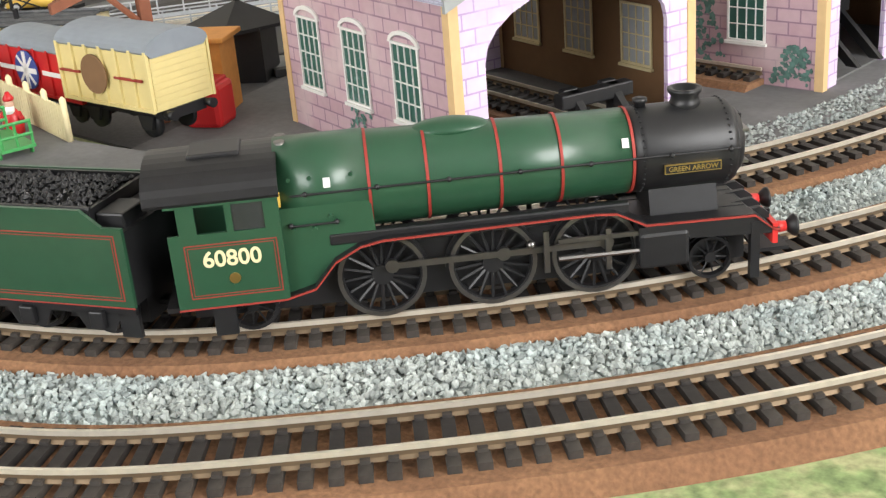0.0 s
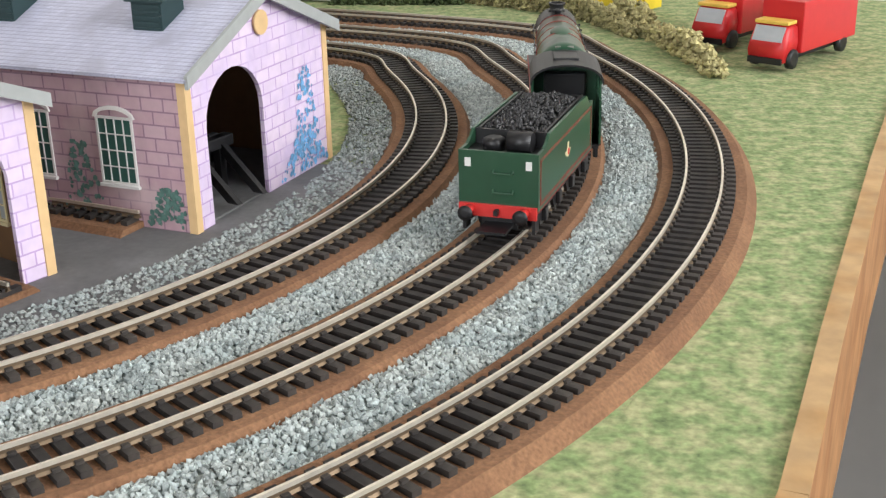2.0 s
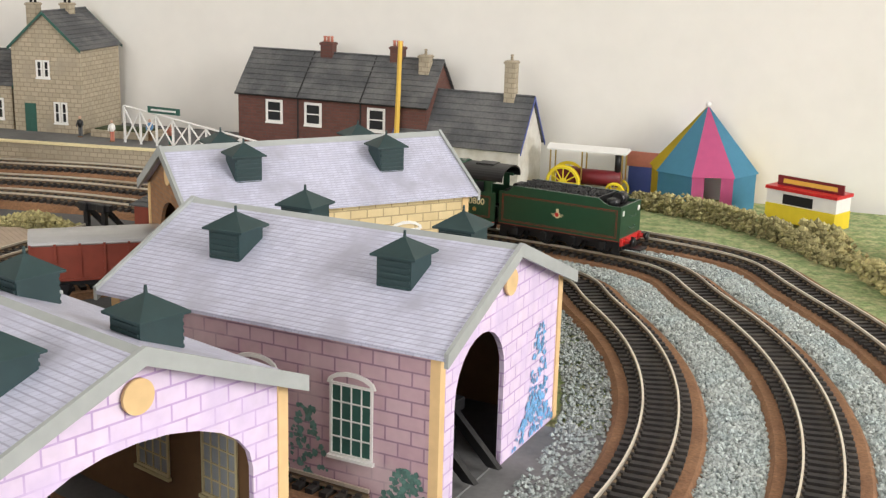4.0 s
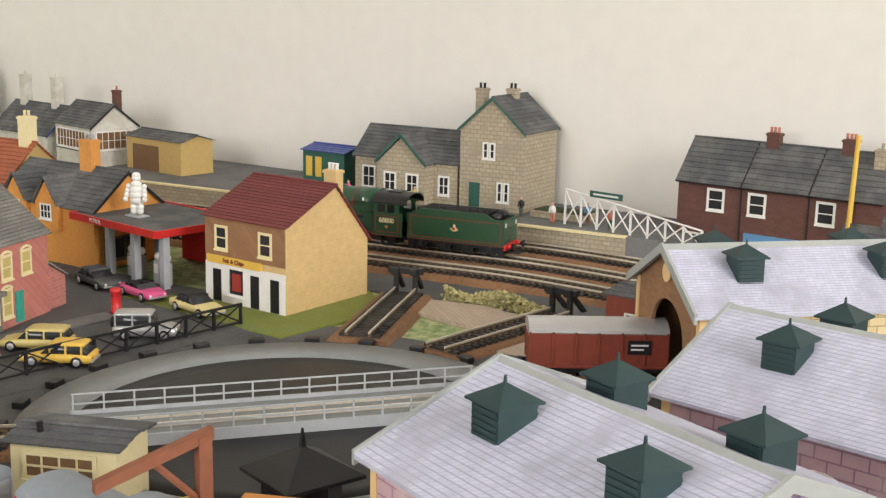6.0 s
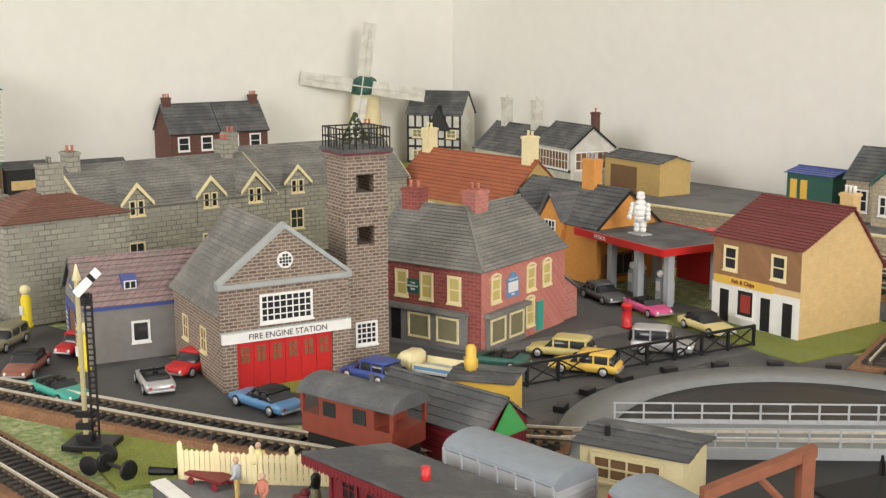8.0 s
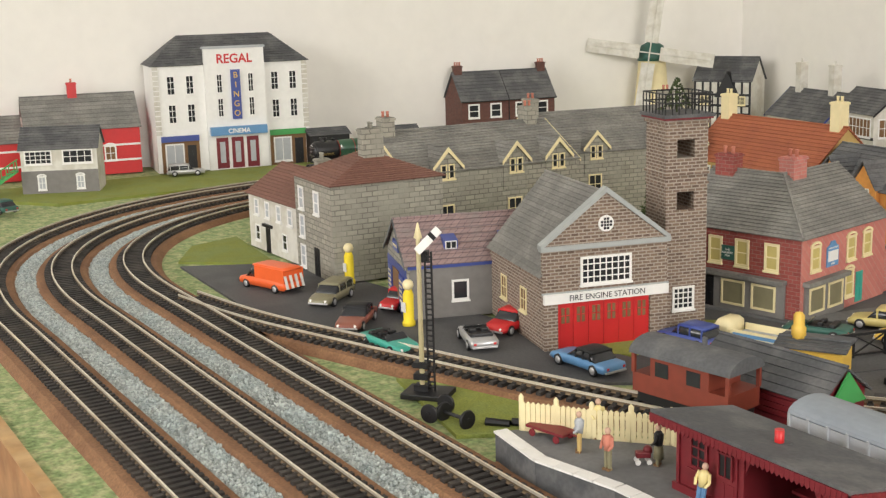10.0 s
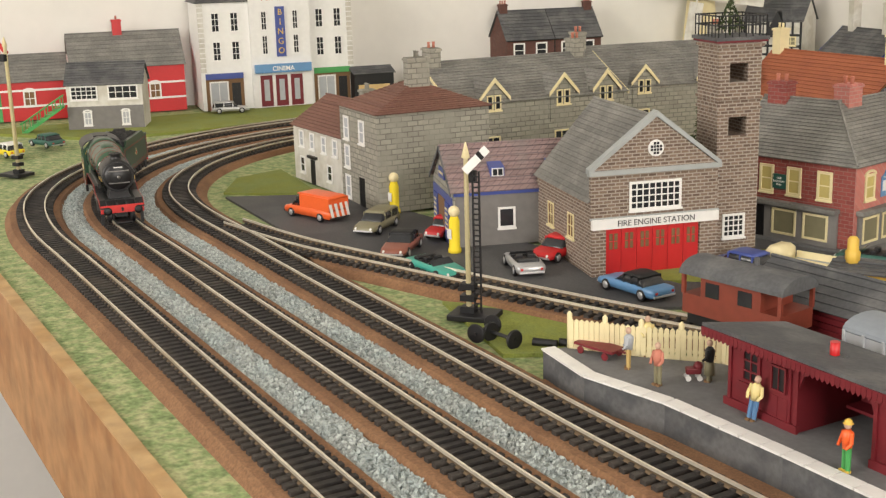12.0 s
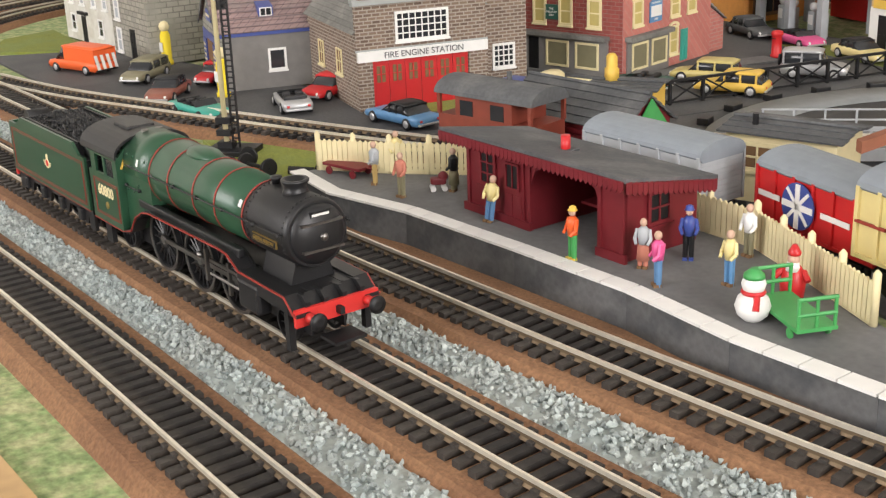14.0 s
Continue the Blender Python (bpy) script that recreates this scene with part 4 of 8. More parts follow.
part("number_plate", box(B(), 0.0820, 0.0836, -0.0038, 0.0038, ZB + 0.0062, ZB + 0.0082), M["black"], sd)
part("plate_bar", box(B(), 0.0832, 0.0838, -0.0032, 0.0032, ZB + 0.0068, ZB + 0.0076), M["white"], sd)
part("chimney", lathe(B(), [(0.0050, 0.0105), (0.0040, 0.0125), (0.0037, 0.0138), (0.0047, 0.0152), (0.0047, 0.0160), (0.0034, 0.0160), (0.0030, 0.0140)], (0.0690, 0, ZB), "z", 28), M["locoblack"], loco)
part("snifting_valve", lathe(B(), [(0.0016, 0.0115), (0.0016, 0.0130), (0.0021, 0.0133), (0.0021, 0.0142), (0.001, 0.0146)], (0.0565, 0, ZB), "z", 14), M["locoblack"], loco)
for y in (-1, 1):
    hr = B()
    tube(hr, (-0.040, y * 0.0136, ZB + 0.0015), (0.0805, y * 0.0128, ZB + 0.0015), 0.00032, seg=6)
    for x in (-0.036, -0.017, 0.002, 0.021, 0.040, 0.062, 0.078):
        ball(hr, (x, y * 0.0132, ZB + 0.0015), 0.0008, seg=8)
    part("handrail", hr, M["locoblack"], loco)
    npl = part("nameplate", box(B(), 0.0600, 0.0755, y * 0.0123 - 0.0003, y * 0.0123 + 0.0003, ZB - 0.0040, ZB - 0.0014), M["brass"], loco, "brass-edged nameplate")
    npl.matrix_basis = pose(0, 0, 0)
    part("plate_ground", box(B(), 0.0603, 0.0752, y * 0.0126 - 0.0002, y * 0.0126 + 0.0002, ZB - 0.0037, ZB - 0.0017), M["black"], npl)
    words("GREEN ARROW", 0.0019, M["brass"], npl, pose(0.06775, y * 0.0129, ZB - 0.0027, 90, 0, 0 if y < 0 else 180), bold=0.00002)
    for x, z, r in ((0.0498, ZB + 0.0055, 0.0119), (-0.0300, ZB + 0.0040, 0.0131)):
        yy = math.sqrt(r * r - (z - ZB) ** 2) + 0.0002
        st = part("inspection_label", box(B(), x - 0.0009, x + 0.0009, -0.0001, 0.0002, -0.0013, 0.0013), M["white"], loco, "small white paper label")
        st.matrix_basis = pose(x * 0, y * yy, z, y * math.degrees(math.asin((z - ZB) / r)) if y > 0 else -math.degrees(math.asin((z - ZB) / r)))
    # running plate with its sweeping edge
    prof = [(-0.0725, 0.0105), (-0.044, 0.0105), (-0.036, 0.0125), (-0.030, 0.0195), (-0.023, 0.0232), (-0.017, 0.0243), (0.040, 0.0250), (0.046, 0.0245), (0.054, 0.0203), (0.084, 0.0198), (0.089, 0.0155), (0.091, 0.0150)]
    e = B()
    poly = [(x, z + 0.0005) for x, z in prof] + [(x, z) for x, z in reversed(prof)]
    prism(e, poly, y * 0.0158, y * 0.0164, "y")
    part("valance_lining", e, M["line_red"], loco, "red-lined running plate edge")
    e = B()
    ya, yb = sorted((y * 0.0105, y * 0.0158))
    prism(e, [(x, z + 0.0007) for x, z in prof] + [(x, z - 0.0004) for x, z in reversed(prof)], ya, yb, "y")
    part("running_plate", e, M["locoblack"], loco)
    part("splasher", box(B(), -0.031, 0.050, min(y * 0.0108, y * 0.0135), max(y * 0.0108, y * 0.0135), 0.0235, 0.0268, 0.0006), M["locoblack"], loco)
    part("cylinder", box(B(), 0.052, 0.066, min(y * 0.0105, y * 0.0160), max(y * 0.0105, y * 0.0160), 0.0075, 0.0182, 0.0012), M["locoblack"], loco)
    va = B()
    box(va, 0.030, 0.052, min(y * 0.0142, y * 0.0150), max(y * 0.0142, y * 0.0150), 0.0175, 0.0188)
    box(va, 0.026, 0.0275, min(y * 0.0138, y * 0.0150), max(y * 0.0138, y * 0.0150), 0.0095, 0.0215)
    box(va, 0.043, 0.0445, min(y * 0.0138, y * 0.0150), max(y * 0.0138, y * 0.0150), 0.0085, 0.0205)
    tube(va, (0.030, y * 0.0146, 0.0130), (0.054, y * 0.0146, 0.0130), 0.0007, seg=6)
    ball(va, (0.0225, y * 0.0148, 0.0182), 0.0013)
    part("valve_gear", va, M["steel"], loco, "bright valve gear")
    part("frame", box(B(), -0.070, 0.084, min(y * 0.0060, y * 0.0068), max(y * 0.0060, y * 0.0068), 0.004, 0.0200), M["locoblack"], loco)
    # cab side with two windows
    cs = B()
    ya, yb = sorted((y * 0.0152, y * 0.0162))
    for a, b, c, d in ((-0.0725, -0.043, 0.0105, 0.0318), (-0.0695, -0.0648, 0.0318, 0.0395), (-0.0570, -0.0552, 0.0318, 0.0395), (-0.0470, -0.043, 0.0318, 0.0395), (-0.0725, -0.043, 0.0393, 0.0412)):
        box(cs, a, b, ya, yb, c, d)
    cab = part("cab_side", cs, M["locogreen"], loco)
    part("cab_lining", outline(outline(B(), -0.0688, -0.0445, 0.0137, 0.0290, y * 0.0162, 0.0003, y), -0.0680, -0.0453, 0.0145, 0.0282, y * 0.0162, 0.00018, y), M["line_red"], cab)
    words("60800", 0.0062, M["cream"], cab, pose(-0.0567, y * 0.01645, 0.0245, 90, 0, 0 if y < 0 else 180), "cab_number", bold=0.00012)
    part("works_plate", lathe(B(), [(0.0015, -0.0002), (0.0015, 0.0002)], (-0.0567, y * 0.0164, 0.0188), "y", 16), M["brass"], cab)
    part("cab_glazing", box(B(), -0.0553, -0.0469, y * 0.0156 - 0.0001, y * 0.0156 + 0.0001, 0.0317, 0.0396), M["glass"], cab)
    part("front_steps", box(B(), 0.083, 0.0855, min(y * 0.0135, y * 0.0158), max(y * 0.0135, y * 0.0158), 0.0015, 0.0180), M["locoblack"], loco)
    part("cab_steps", box(B(), -0.064, -0.058, min(y * 0.0135, y * 0.0155), max(y * 0.0135, y * 0.0155), 0.002, 0.0105), M["locoblack"], loco)
cr = B()
pr = [(0.0168 * math.sin(a), 0.0405 + 0.0092 * math.cos(a) ** 0.8) for a in [radians(-89 + 178 * k / 16) for k in range(17)]]
prism(cr, pr + [(p * 0.965, q - 0.0009) for p, q in reversed(pr)], -0.0775, -0.0425, "x")
roof = part("cab_roof", cr, M["locoblack"], loco, "matt black curved cab roof")
part("roof_ventilator", box(B(), -0.066, -0.052, -0.006, 0.006, 0.0484, 0.0503, 0.0006), M["locoblack"], roof)
for x, y in ((-0.0475, -0.003), (-0.0475, 0.003)):
    part("safety_valve", lathe(B(), [(0.0015, 0.0485), (0.0015, 0.0508), (0.0008, 0.0506)], (x + 0.006, y, 0), "z", 12), M["steel"], roof)
part("cab_front", prism(B(), [(-0.0155, 0.0105), (0.0155, 0.0105), (0.0155, 0.0405), (0.010, 0.0462), (0, 0.0485), (-0.010, 0.0462), (-0.0155, 0.0405)], -0.0450, -0.0432, "x"), M["locogreen"], loco)
part("backhead", box(B(), -0.052, -0.0455, -0.010, 0.010, 0.012, 0.040, 0.001), M["locoblack"], loco)
part("cab_floor", box(B(), -0.076, -0.044, -0.0150, 0.0150, 0.0098, 0.0112), M["locoblack"], loco)
part("front_deck", prism(B(), [(0.052, 0.0198), (0.084, 0.0198), (0.0895, 0.0150), (0.0895, 0.0142), (0.052, 0.0160)], -0.0156, 0.0156, "y"), M["locoblack"], loco)
part("smokebox_saddle", prism(B(), [(-0.0085, 0.019), (0.0085, 0.019), (0.006, 0.028), (-0.006, 0.028)], 0.057, 0.076, "x"), M["locoblack"], loco)
lb = B()
for y in (-0.0105, -0.0035, 0.0035, 0.0105):
    prism(lb, [(0.078, 0.0195), (0.0895, 0.0155), (0.0895, 0.0185), (0.0870, 0.0205)], y - 0.0008, y + 0.0008, "y")
part("lamp_bracket", lb, M["locoblack"], loco)
beam = part("buffer_beam", box(B(), 0.0890, 0.0905, -0.0158, 0.0158, 0.0112, 0.0170), M["red"], loco, "red buffer beam")
part("coupling_hook", box(B(), 0.0903, 0.0935, -0.0008, 0.0008, 0.0128, 0.0152), M["black"], beam)
part("tension_coupling", box(B(), 0.088, 0.0975, -0.0060, 0.0060, 0.0045, 0.0056), M["black"], loco)
buffers(loco, 0.0902, 1)
part("frame_block", box(B(), -0.068, 0.080, -0.0045, 0.0045, 0.006, 0.0185), M["locoblack"], loco)
axles = []
for x in (-0.018, 0.0125, 0.041):
    for y in (-1, 1):
        w = part("driving_wheel", spoked_wheel(B(), 0.0122, 18, y * 0.0082, y * 0.0104), M["locoblack"], loco, "black spoked driving wheel")
        ty = B()
        spoked_rim(ty, 0.0110, 0.0122, y * 0.0104, y * 0.0107)
        part("tyre", ty, M["steel"], w, "dull steel tyre")
        part("crank_pin", tube(B(), (0.0042, y * 0.0102, 0), (0.0042, y * 0.0126, 0), 0.0011, seg=10), M["steel"], w)
        axles.append((w, x, 0.0122, y))
for x, r in ((0.0735, 0.0063), (-0.054, 0.0072)):
    for y in (-1, 1):
        w = part("carrying_wheel", spoked_wheel(B(), r, 10, y * 0.0078, y * 0.0100), M["locoblack"], loco)
        axles.append((w, x, r, y))
rods = []
for y in (-1, 1):
    b = B()
    box(b, -0.018, 0.041, y * 0.0118 - 0.0004, y * 0.0118 + 0.0004, -0.0009, 0.0009)
    for x in (-0.018, 0.0125, 0.041):
        tube(b, (x, y * 0.0118 - 0.0007, 0), (x, y * 0.0118 + 0.0007, 0), 0.0019, seg=12)
    rods.append((part("coupling_rod", b, M["steel"], loco, "bright steel coupling rod"), y))

tender = thing("tender", pose(0, 0, 0), "green lined coal tender with red buffer beam", "tender", plan=FLAT)
tb = B()
for y in (-1, 1):
    ya, yb = sorted((y * 0.0152, y * 0.0164))
    prism(tb, [(-0.047, 0.0115), (0.046, 0.0115), (0.046, 0.0345), (0.040, 0.0345), (0.0365, 0.0372), (0.034, 0.0392), (-0.030, 0.0392), (-0.0335, 0.0368), (-0.038, 0.0350), (-0.047, 0.0350)], ya, yb, "y")
box(tb, -0.047, -0.0455, -0.0155, 0.0155, 0.0115, 0.0350)
part("tank_side", tb, M["locogreen"], tender)
part("tank_top", box(B(), -0.0455, 0.046, -0.0152, 0.0152, 0.012, 0.0330), M["locoblack"], tender)
bk = B()
for y in (-1, 1):
    prism(bk, [(y * 0.0154, 0.033), (y * 0.0142, 0.0392), (y * 0.0132, 0.0392), (y * 0.0144, 0.033)], -0.028, 0.036, "x")
box(bk, -0.029, -0.0278, -0.0150, 0.0150, 0.033, 0.0390)
box(bk, 0.0345, 0.0357, -0.0150, 0.0150, 0.012, 0.0385)
box(bk, 0.036, 0.0445, -0.012, 0.000, 0.030, 0.0370, 0.0006)
box(bk, 0.036, 0.0445, 0.003, 0.012, 0.030, 0.0350, 0.0006)
part("bunker", bk, M["locoblack"], tender)
part("water_dome", lathe(B(), [(0.0045, 0.033), (0.0045, 0.0372), (0.0030, 0.0380)], (-0.036, 0.005, 0), "z", 20), M["locoblack"], tender)
part("vent_pipe", tube(B(), (-0.036, -0.011, 0.0365), (-0.036, -0.001, 0.0365), 0.0042, seg=20), M["locoblack"], tender)
cb = B()
rng = random.Random(3)
for i in range(900):
    x, y = rng.uniform(-0.027, 0.034), rng.uniform(-0.0135, 0.0135)
    r = rng.uniform(0.0006, 0.0013)
    z = 0.0375 + 0.0018 * (1 - (y / 0.0135) ** 2) + rng.uniform(-0.0006, 0.0006)
    k = rng.uniform(0, 3)
    vs = [cb.verts.new((x + r * a * rng.uniform(0.7, 1.2), y + r * b * rng.uniform(0.7, 1.2), z + r * c)) for a, b, c in ((1, 0, 0), (0, 1, 0.1), (-1, 0, 0), (0, -1, 0.1), (0, 0, 1), (0, 0, -1))]
    for f in ((0, 1, 4), (1, 2, 4), (2, 3, 4), (3, 0, 4), (1, 0, 5), (2, 1, 5), (3, 2, 5), (0, 3, 5)):
        cb.faces.new([vs[j] for j in f])
box(cb, -0.0275, 0.0343, -0.0140, 0.0140, 0.033, 0.0372)
part("coal_load", cb, M["coal"], tender, "black crushed coal load")
for y in (-1, 1):
    part("side_lining", outline(outline(B(), -0.0445, 0.0435, 0.0135, 0.0325, y * 0.0164, 0.00032, y), -0.0436, 0.0426, 0.0144, 0.0316, y * 0.0164, 0.00018, y), M["line_red"], tender, "red painted lining")
    em = part("emblem", lathe(B(), [(0.0022, -0.00015), (0.0022, 0.00015)], (0, y * 0.0165, 0.0232), "y", 24), M["cream"], tender, "round cream and red crest")
    part("crest_centre", lathe(B(), [(0.0015, -0.00015), (0.0015, 0.00015)], (0.0003, y * 0.01665, 0.0235), "y", 18), M["red"], em)
    wg = B()
    for k in range(3):
        for sx in (-1, 1):
            box(wg, min(sx * 0.0020, sx * (0.0046 - 0.0006 * k)), max(sx * 0.0020, sx * (0.0046 - 0.0006 * k)), y * 0.0165 - 0.0001, y * 0.0165 + 0.0001, 0.0236 - 0.0008 * k, 0.0240 - 0.0008 * k)
    part("crest_bar", wg, M["cream"], em)
    part("crest_lion", box(B(), -0.0010, 0.0010, y * 0.0165 - 0.0001, y * 0.0165 + 0.0001, 0.0252, 0.0275), M["cream"], em)
    fr = B()
    ya, yb = sorted((y * 0.0136, y * 0.0150))
    box(fr, -0.046, 0.045, ya, yb, 0.0085, 0.0118)
    for x in (-0.0345, -0.012, 0.0105, 0.033):
        prism(fr, [(x - 0.0075, 0.009), (x - 0.0045, 0.0035), (x + 0.0045, 0.0035), (x + 0.0075, 0.009)], ya, yb, "y")
        box(fr, x - 0.0022, x + 0.0022, min(y * 0.0145, y * 0.0168), max(y * 0.0145, y * 0.0168), 0.0045, 0.0098, 0.0005)
    box(fr, 0.0395, 0.0455, ya, yb, 0.002, 0.009)
    box(fr, -0.0465, -0.041, ya, yb, 0.002, 0.009)
    part("side_frame", fr, M["locoblack"], tender)
    box_red = B()
    box(box_red, -0.047, 0.046, y * 0.0164 - 0.0001, y * 0.0164 + 0.0002, 0.0113, 0.0117)
    part("frame_lining", box_red, M["line_red"], tender)
    for x in (-0.0345, -0.012, 0.0105, 0.033):
        w = part("tender_wheel", spoked_wheel(B(), 0.0080, 10, y * 0.0078, y * 0.0100), M["locoblack"], tender)
        axles.append((w, x, 0.0080, y))
part("underframe", box(B(), -0.045, 0.044, -0.0075, 0.0075, 0.003, 0.0120), M["locoblack"], tender)
tbm = part("buffer_beam", box(B(), -0.0485, -0.0470, -0.0160, 0.0160, 0.0085, 0.0135), M["red"], tender, "red rear buffer beam")
part("coupling_hook", box(B(), -0.0515, -0.0485, -0.0008, 0.0008, 0.0100, 0.0122), M["black"], tbm)
for y in (-0.0112, 0.0112):
    b = part("buffer", tube(B(), (-0.0485, y, 0.0115), (-0.0525, y, 0.0115), 0.0019, 0.0015, seg=12), M["red"], tender)
    part("buffer_head", lathe(B(), [(0.0012, -0.0560), (0.0031, -0.0556), (0.0031, -0.0549), (0.0009, -0.0522)], (0, y, 0.0115), "x", 16), M["black"], b)
for y in (-0.0125, 0.0125):
    part("lamp_plate", box(B(), -0.0474, -0.0469, y - 0.0012, y + 0.0012, 0.0285, 0.0320), M["white"], tender, "small white label")
hd = B()
for z in (0.0185, 0.0265):
    tube(hd, (-0.0482, -0.006, z), (-0.0482, 0.002, z), 0.0004, seg=6)
    for y in (-0.006, 0.002):
        tube(hd, (-0.0482, y, z), (-0.0468, y, z + 0.0012), 0.0004, seg=6)
part("grab_handle", hd, M["locogreen"], tender)
part("tension_coupling", box(B(), -0.058, -0.045, -0.0060, 0.0060, 0.0045, 0.0056), M["black"], tender)
part("draw_bar", box(B(), 0.044, 0.056, -0.002, 0.002, 0.006, 0.0075), M["black"], tender)

# distance of the locomotive's middle along the middle oval, by time
RUN = [(0.0, 0.1425), (0.5, 0.272), (1.0, 0.3885), (2.0, 0.619), (4.4, 1.147), (5.0, 1.298), (6.0, 1.562), (7.5, 1.892), (9.2, 2.305), (11.5, 2.953), (12.5, 3.348), (13.0, 3.492), (14.0, 3.752)]


def run_at(t):
    for (t0, s0), (t1, s1) in zip(RUN, RUN[1:]):
        if t <= t1:
            break
    k = (t - t0) / (t1 - t0)
    return s0 + (s1 - s0) * k


def smooth_run(t):
    return sum(run_at(min(14.0, max(0.0, t + d)) ) + 0.25 * ((t + d) - min(14.0, max(0.0, t + d))) for d in (-0.3, -0.15, 0, 0.15, 0.3)) / 5


def chord(s, half):
    """Pose of a vehicle whose end bogies stand on the rails at s - half and s + half."""
    x0, y0, _ = along("middle", s - half)
    x1, y1, _ = along("middle", s + half)
    return pose((x0 + x1) / 2, (y0 + y1) / 2, RAIL_Z, 0, 0, math.degrees(math.atan2(y1 - y0, x1 - x0)))


def motions():
    times = [i / 10 for i in range(141)]
    walk(loco, [(t, chord(smooth_run(t), 0.032)) for t in times])
    walk(tender, [(t, chord(smooth_run(t) - 0.1235, 0.030)) for t in times])
    fine = [i / 30 for i in range(421)]
    turn = [smooth_run(t) for t in fine]
    for w, x, r, y in axles:
        rows = []
        for t, s in zip(fine, turn):
            a = math.degrees(s / r) + (90 if y > 0 and r > 0.012 else 0)
            rows.append((t, Matrix.Translation((x, 0, r)) @ Matrix.Rotation(radians(a), 4, "Y")))
        walk(w, rows)
    for ob, y in rods:
        rows = []
        for t, s in zip(fine, turn):
            a = s / 0.0122 + (math.pi / 2 if y > 0 else 0)
            rows.append((t, Matrix.Translation((0.0042 * math.cos(a), 0, 0.0122 - 0.0042 * math.sin(a)))))
        walk(ob, rows)


# ---- the town ----
def clad(parent, m, u0, u1, v0, v1, material, t=0.0008, name="cladding", bevel=0):
    ob = part(name, box(B(), u0, u1, v0, v1, -0.0003, t), M[material], parent)
    ob.matrix_basis = m
    return ob


# fish and chip shop
w, d = 0.098, 0.108
h = house("shop", -0.731, 1.020, -9.5, w, d, 0.078, 0.107, "ochrebrick", "redtile", "ochre and brown brick chip shop with maroon tiled roof", "shop", at=0.58, hb=0.054, courses=16)
F, Rr = on_side("F", w, d), on_side("R", w, d)
clad(h, F, 0, w, 0.042, 0.077, "brownbrick", name="upper_front")
clad(h, F, 0, w, 0, 0.036, "white", name="shop_front")
clad(h, F, 0.004, w - 0.028, 0.0355, 0.0425, "yellow", 0.0022, name="sign_board")
words("Fish & Chips", 0.0052, M["maroon"], h, upright(0.037, -0.0025, 0.039), bold=0.0001)
for u in (0.014, 0.068):
    window(h, F @ pose(0, 0, 0.0006), u, 0.049, 0.014, 0.020, 1, 2, "cream", "glass", bar=0.0011)
window(h, F @ pose(0, 0, 0.0006), 0.030, 0.009, 0.019, 0.024, 1, 1, "white", "glass", bar=0.0008)
for u in (0.010, 0.057, 0.081):
    door(h, F @ pose(0, 0, 0.0005), u, 0.001, 0.010, 0.029, "black")
part("menu_board", box(B(), 0.035, 0.046, -0.0022, -0.0016, 0.013, 0.029), M["line_red"], h, "dark red menu picture")
chimney(h, 0.083, d * 0.72, 0.08, 0.118, 0.014, 0.010, "ochrebrick", 3, "white")
# corner inn
w, d = 0.116, 0.132
h = thing("inn", pose(-0.905, 0.762, 0.002, 0, 0, 11), "red brick corner inn with stone-slate roof turning the corner", "inn")
a, eh, rh = 0.048, 0.070, 0.110
wl = box(B(), 0, w, 0, d, 0, eh)
prism(wl, [(0, eh), (2 * a, eh), (a, rh)], 0.0, w - a, "x")
prism(wl, [(w - 2 * a, eh), (w, eh), (w - a, rh)], a, d, "y")
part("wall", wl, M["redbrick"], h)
o = 0.003
bm = B()
slope(bm, (-o, -o, eh - 0.002), (w + o, -o, eh - 0.002), (w - a, a, rh), (-o, a, rh), 18)
slope(bm, (w + o, -o, eh - 0.002), (w + o, d + o, eh - 0.002), (w - a, d + o, rh), (w - a, a, rh), 18)
slope(bm, (w - 2 * a, 2 * a, eh), (-o, 2 * a + o, eh - 0.002), (-o, a, rh), (w - a, a, rh), 12)
slope(bm, (w - 2 * a - o, d + o, eh - 0.002), (w - 2 * a, 2 * a, eh), (w - a, a, rh), (w - a, d + o, rh), 12)
for p, q in (((-o, a, rh + 0.0008), (w - a, a, rh + 0.0008)), ((w - a, a, rh + 0.0008), (w - a, d + o, rh + 0.0008)), ((w + o, -o, eh), (w - a, a, rh + 0.0008))):
    tube(bm, p, q, 0.0012, seg=6)
roof_part(bm, M["stoneslate"], h)
F, Rr = on_side("F", w, d), on_side("R", w, d)
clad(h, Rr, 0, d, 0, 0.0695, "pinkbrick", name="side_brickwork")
# The lit look of the wall windows is put into the mustard pane colour
for u in (0.006, 0.030, 0.056, 0.084):
    window(h, F, u, 0.040, 0.0115, 0.021, 1, 2, "cream", "khaki", bar=0.0011)
for u in (0.013, 0.068, 0.094):
    window(h, Rr @ pose(0, 0, 0.0006), u, 0.041, 0.0125, 0.019, 1, 2, "cream", "khaki", bar=0.0011, arch=True)
window(h, Rr @ pose(0, 0, 0.0006), 0.067, 0.010, 0.012, 0.022, 1, 2, "cream", "khaki", bar=0.0011, arch=True)
window(h, F, 0.006, 0.010, 0.009, 0.016, 1, 2, "cream", "glass", bar=0.001)
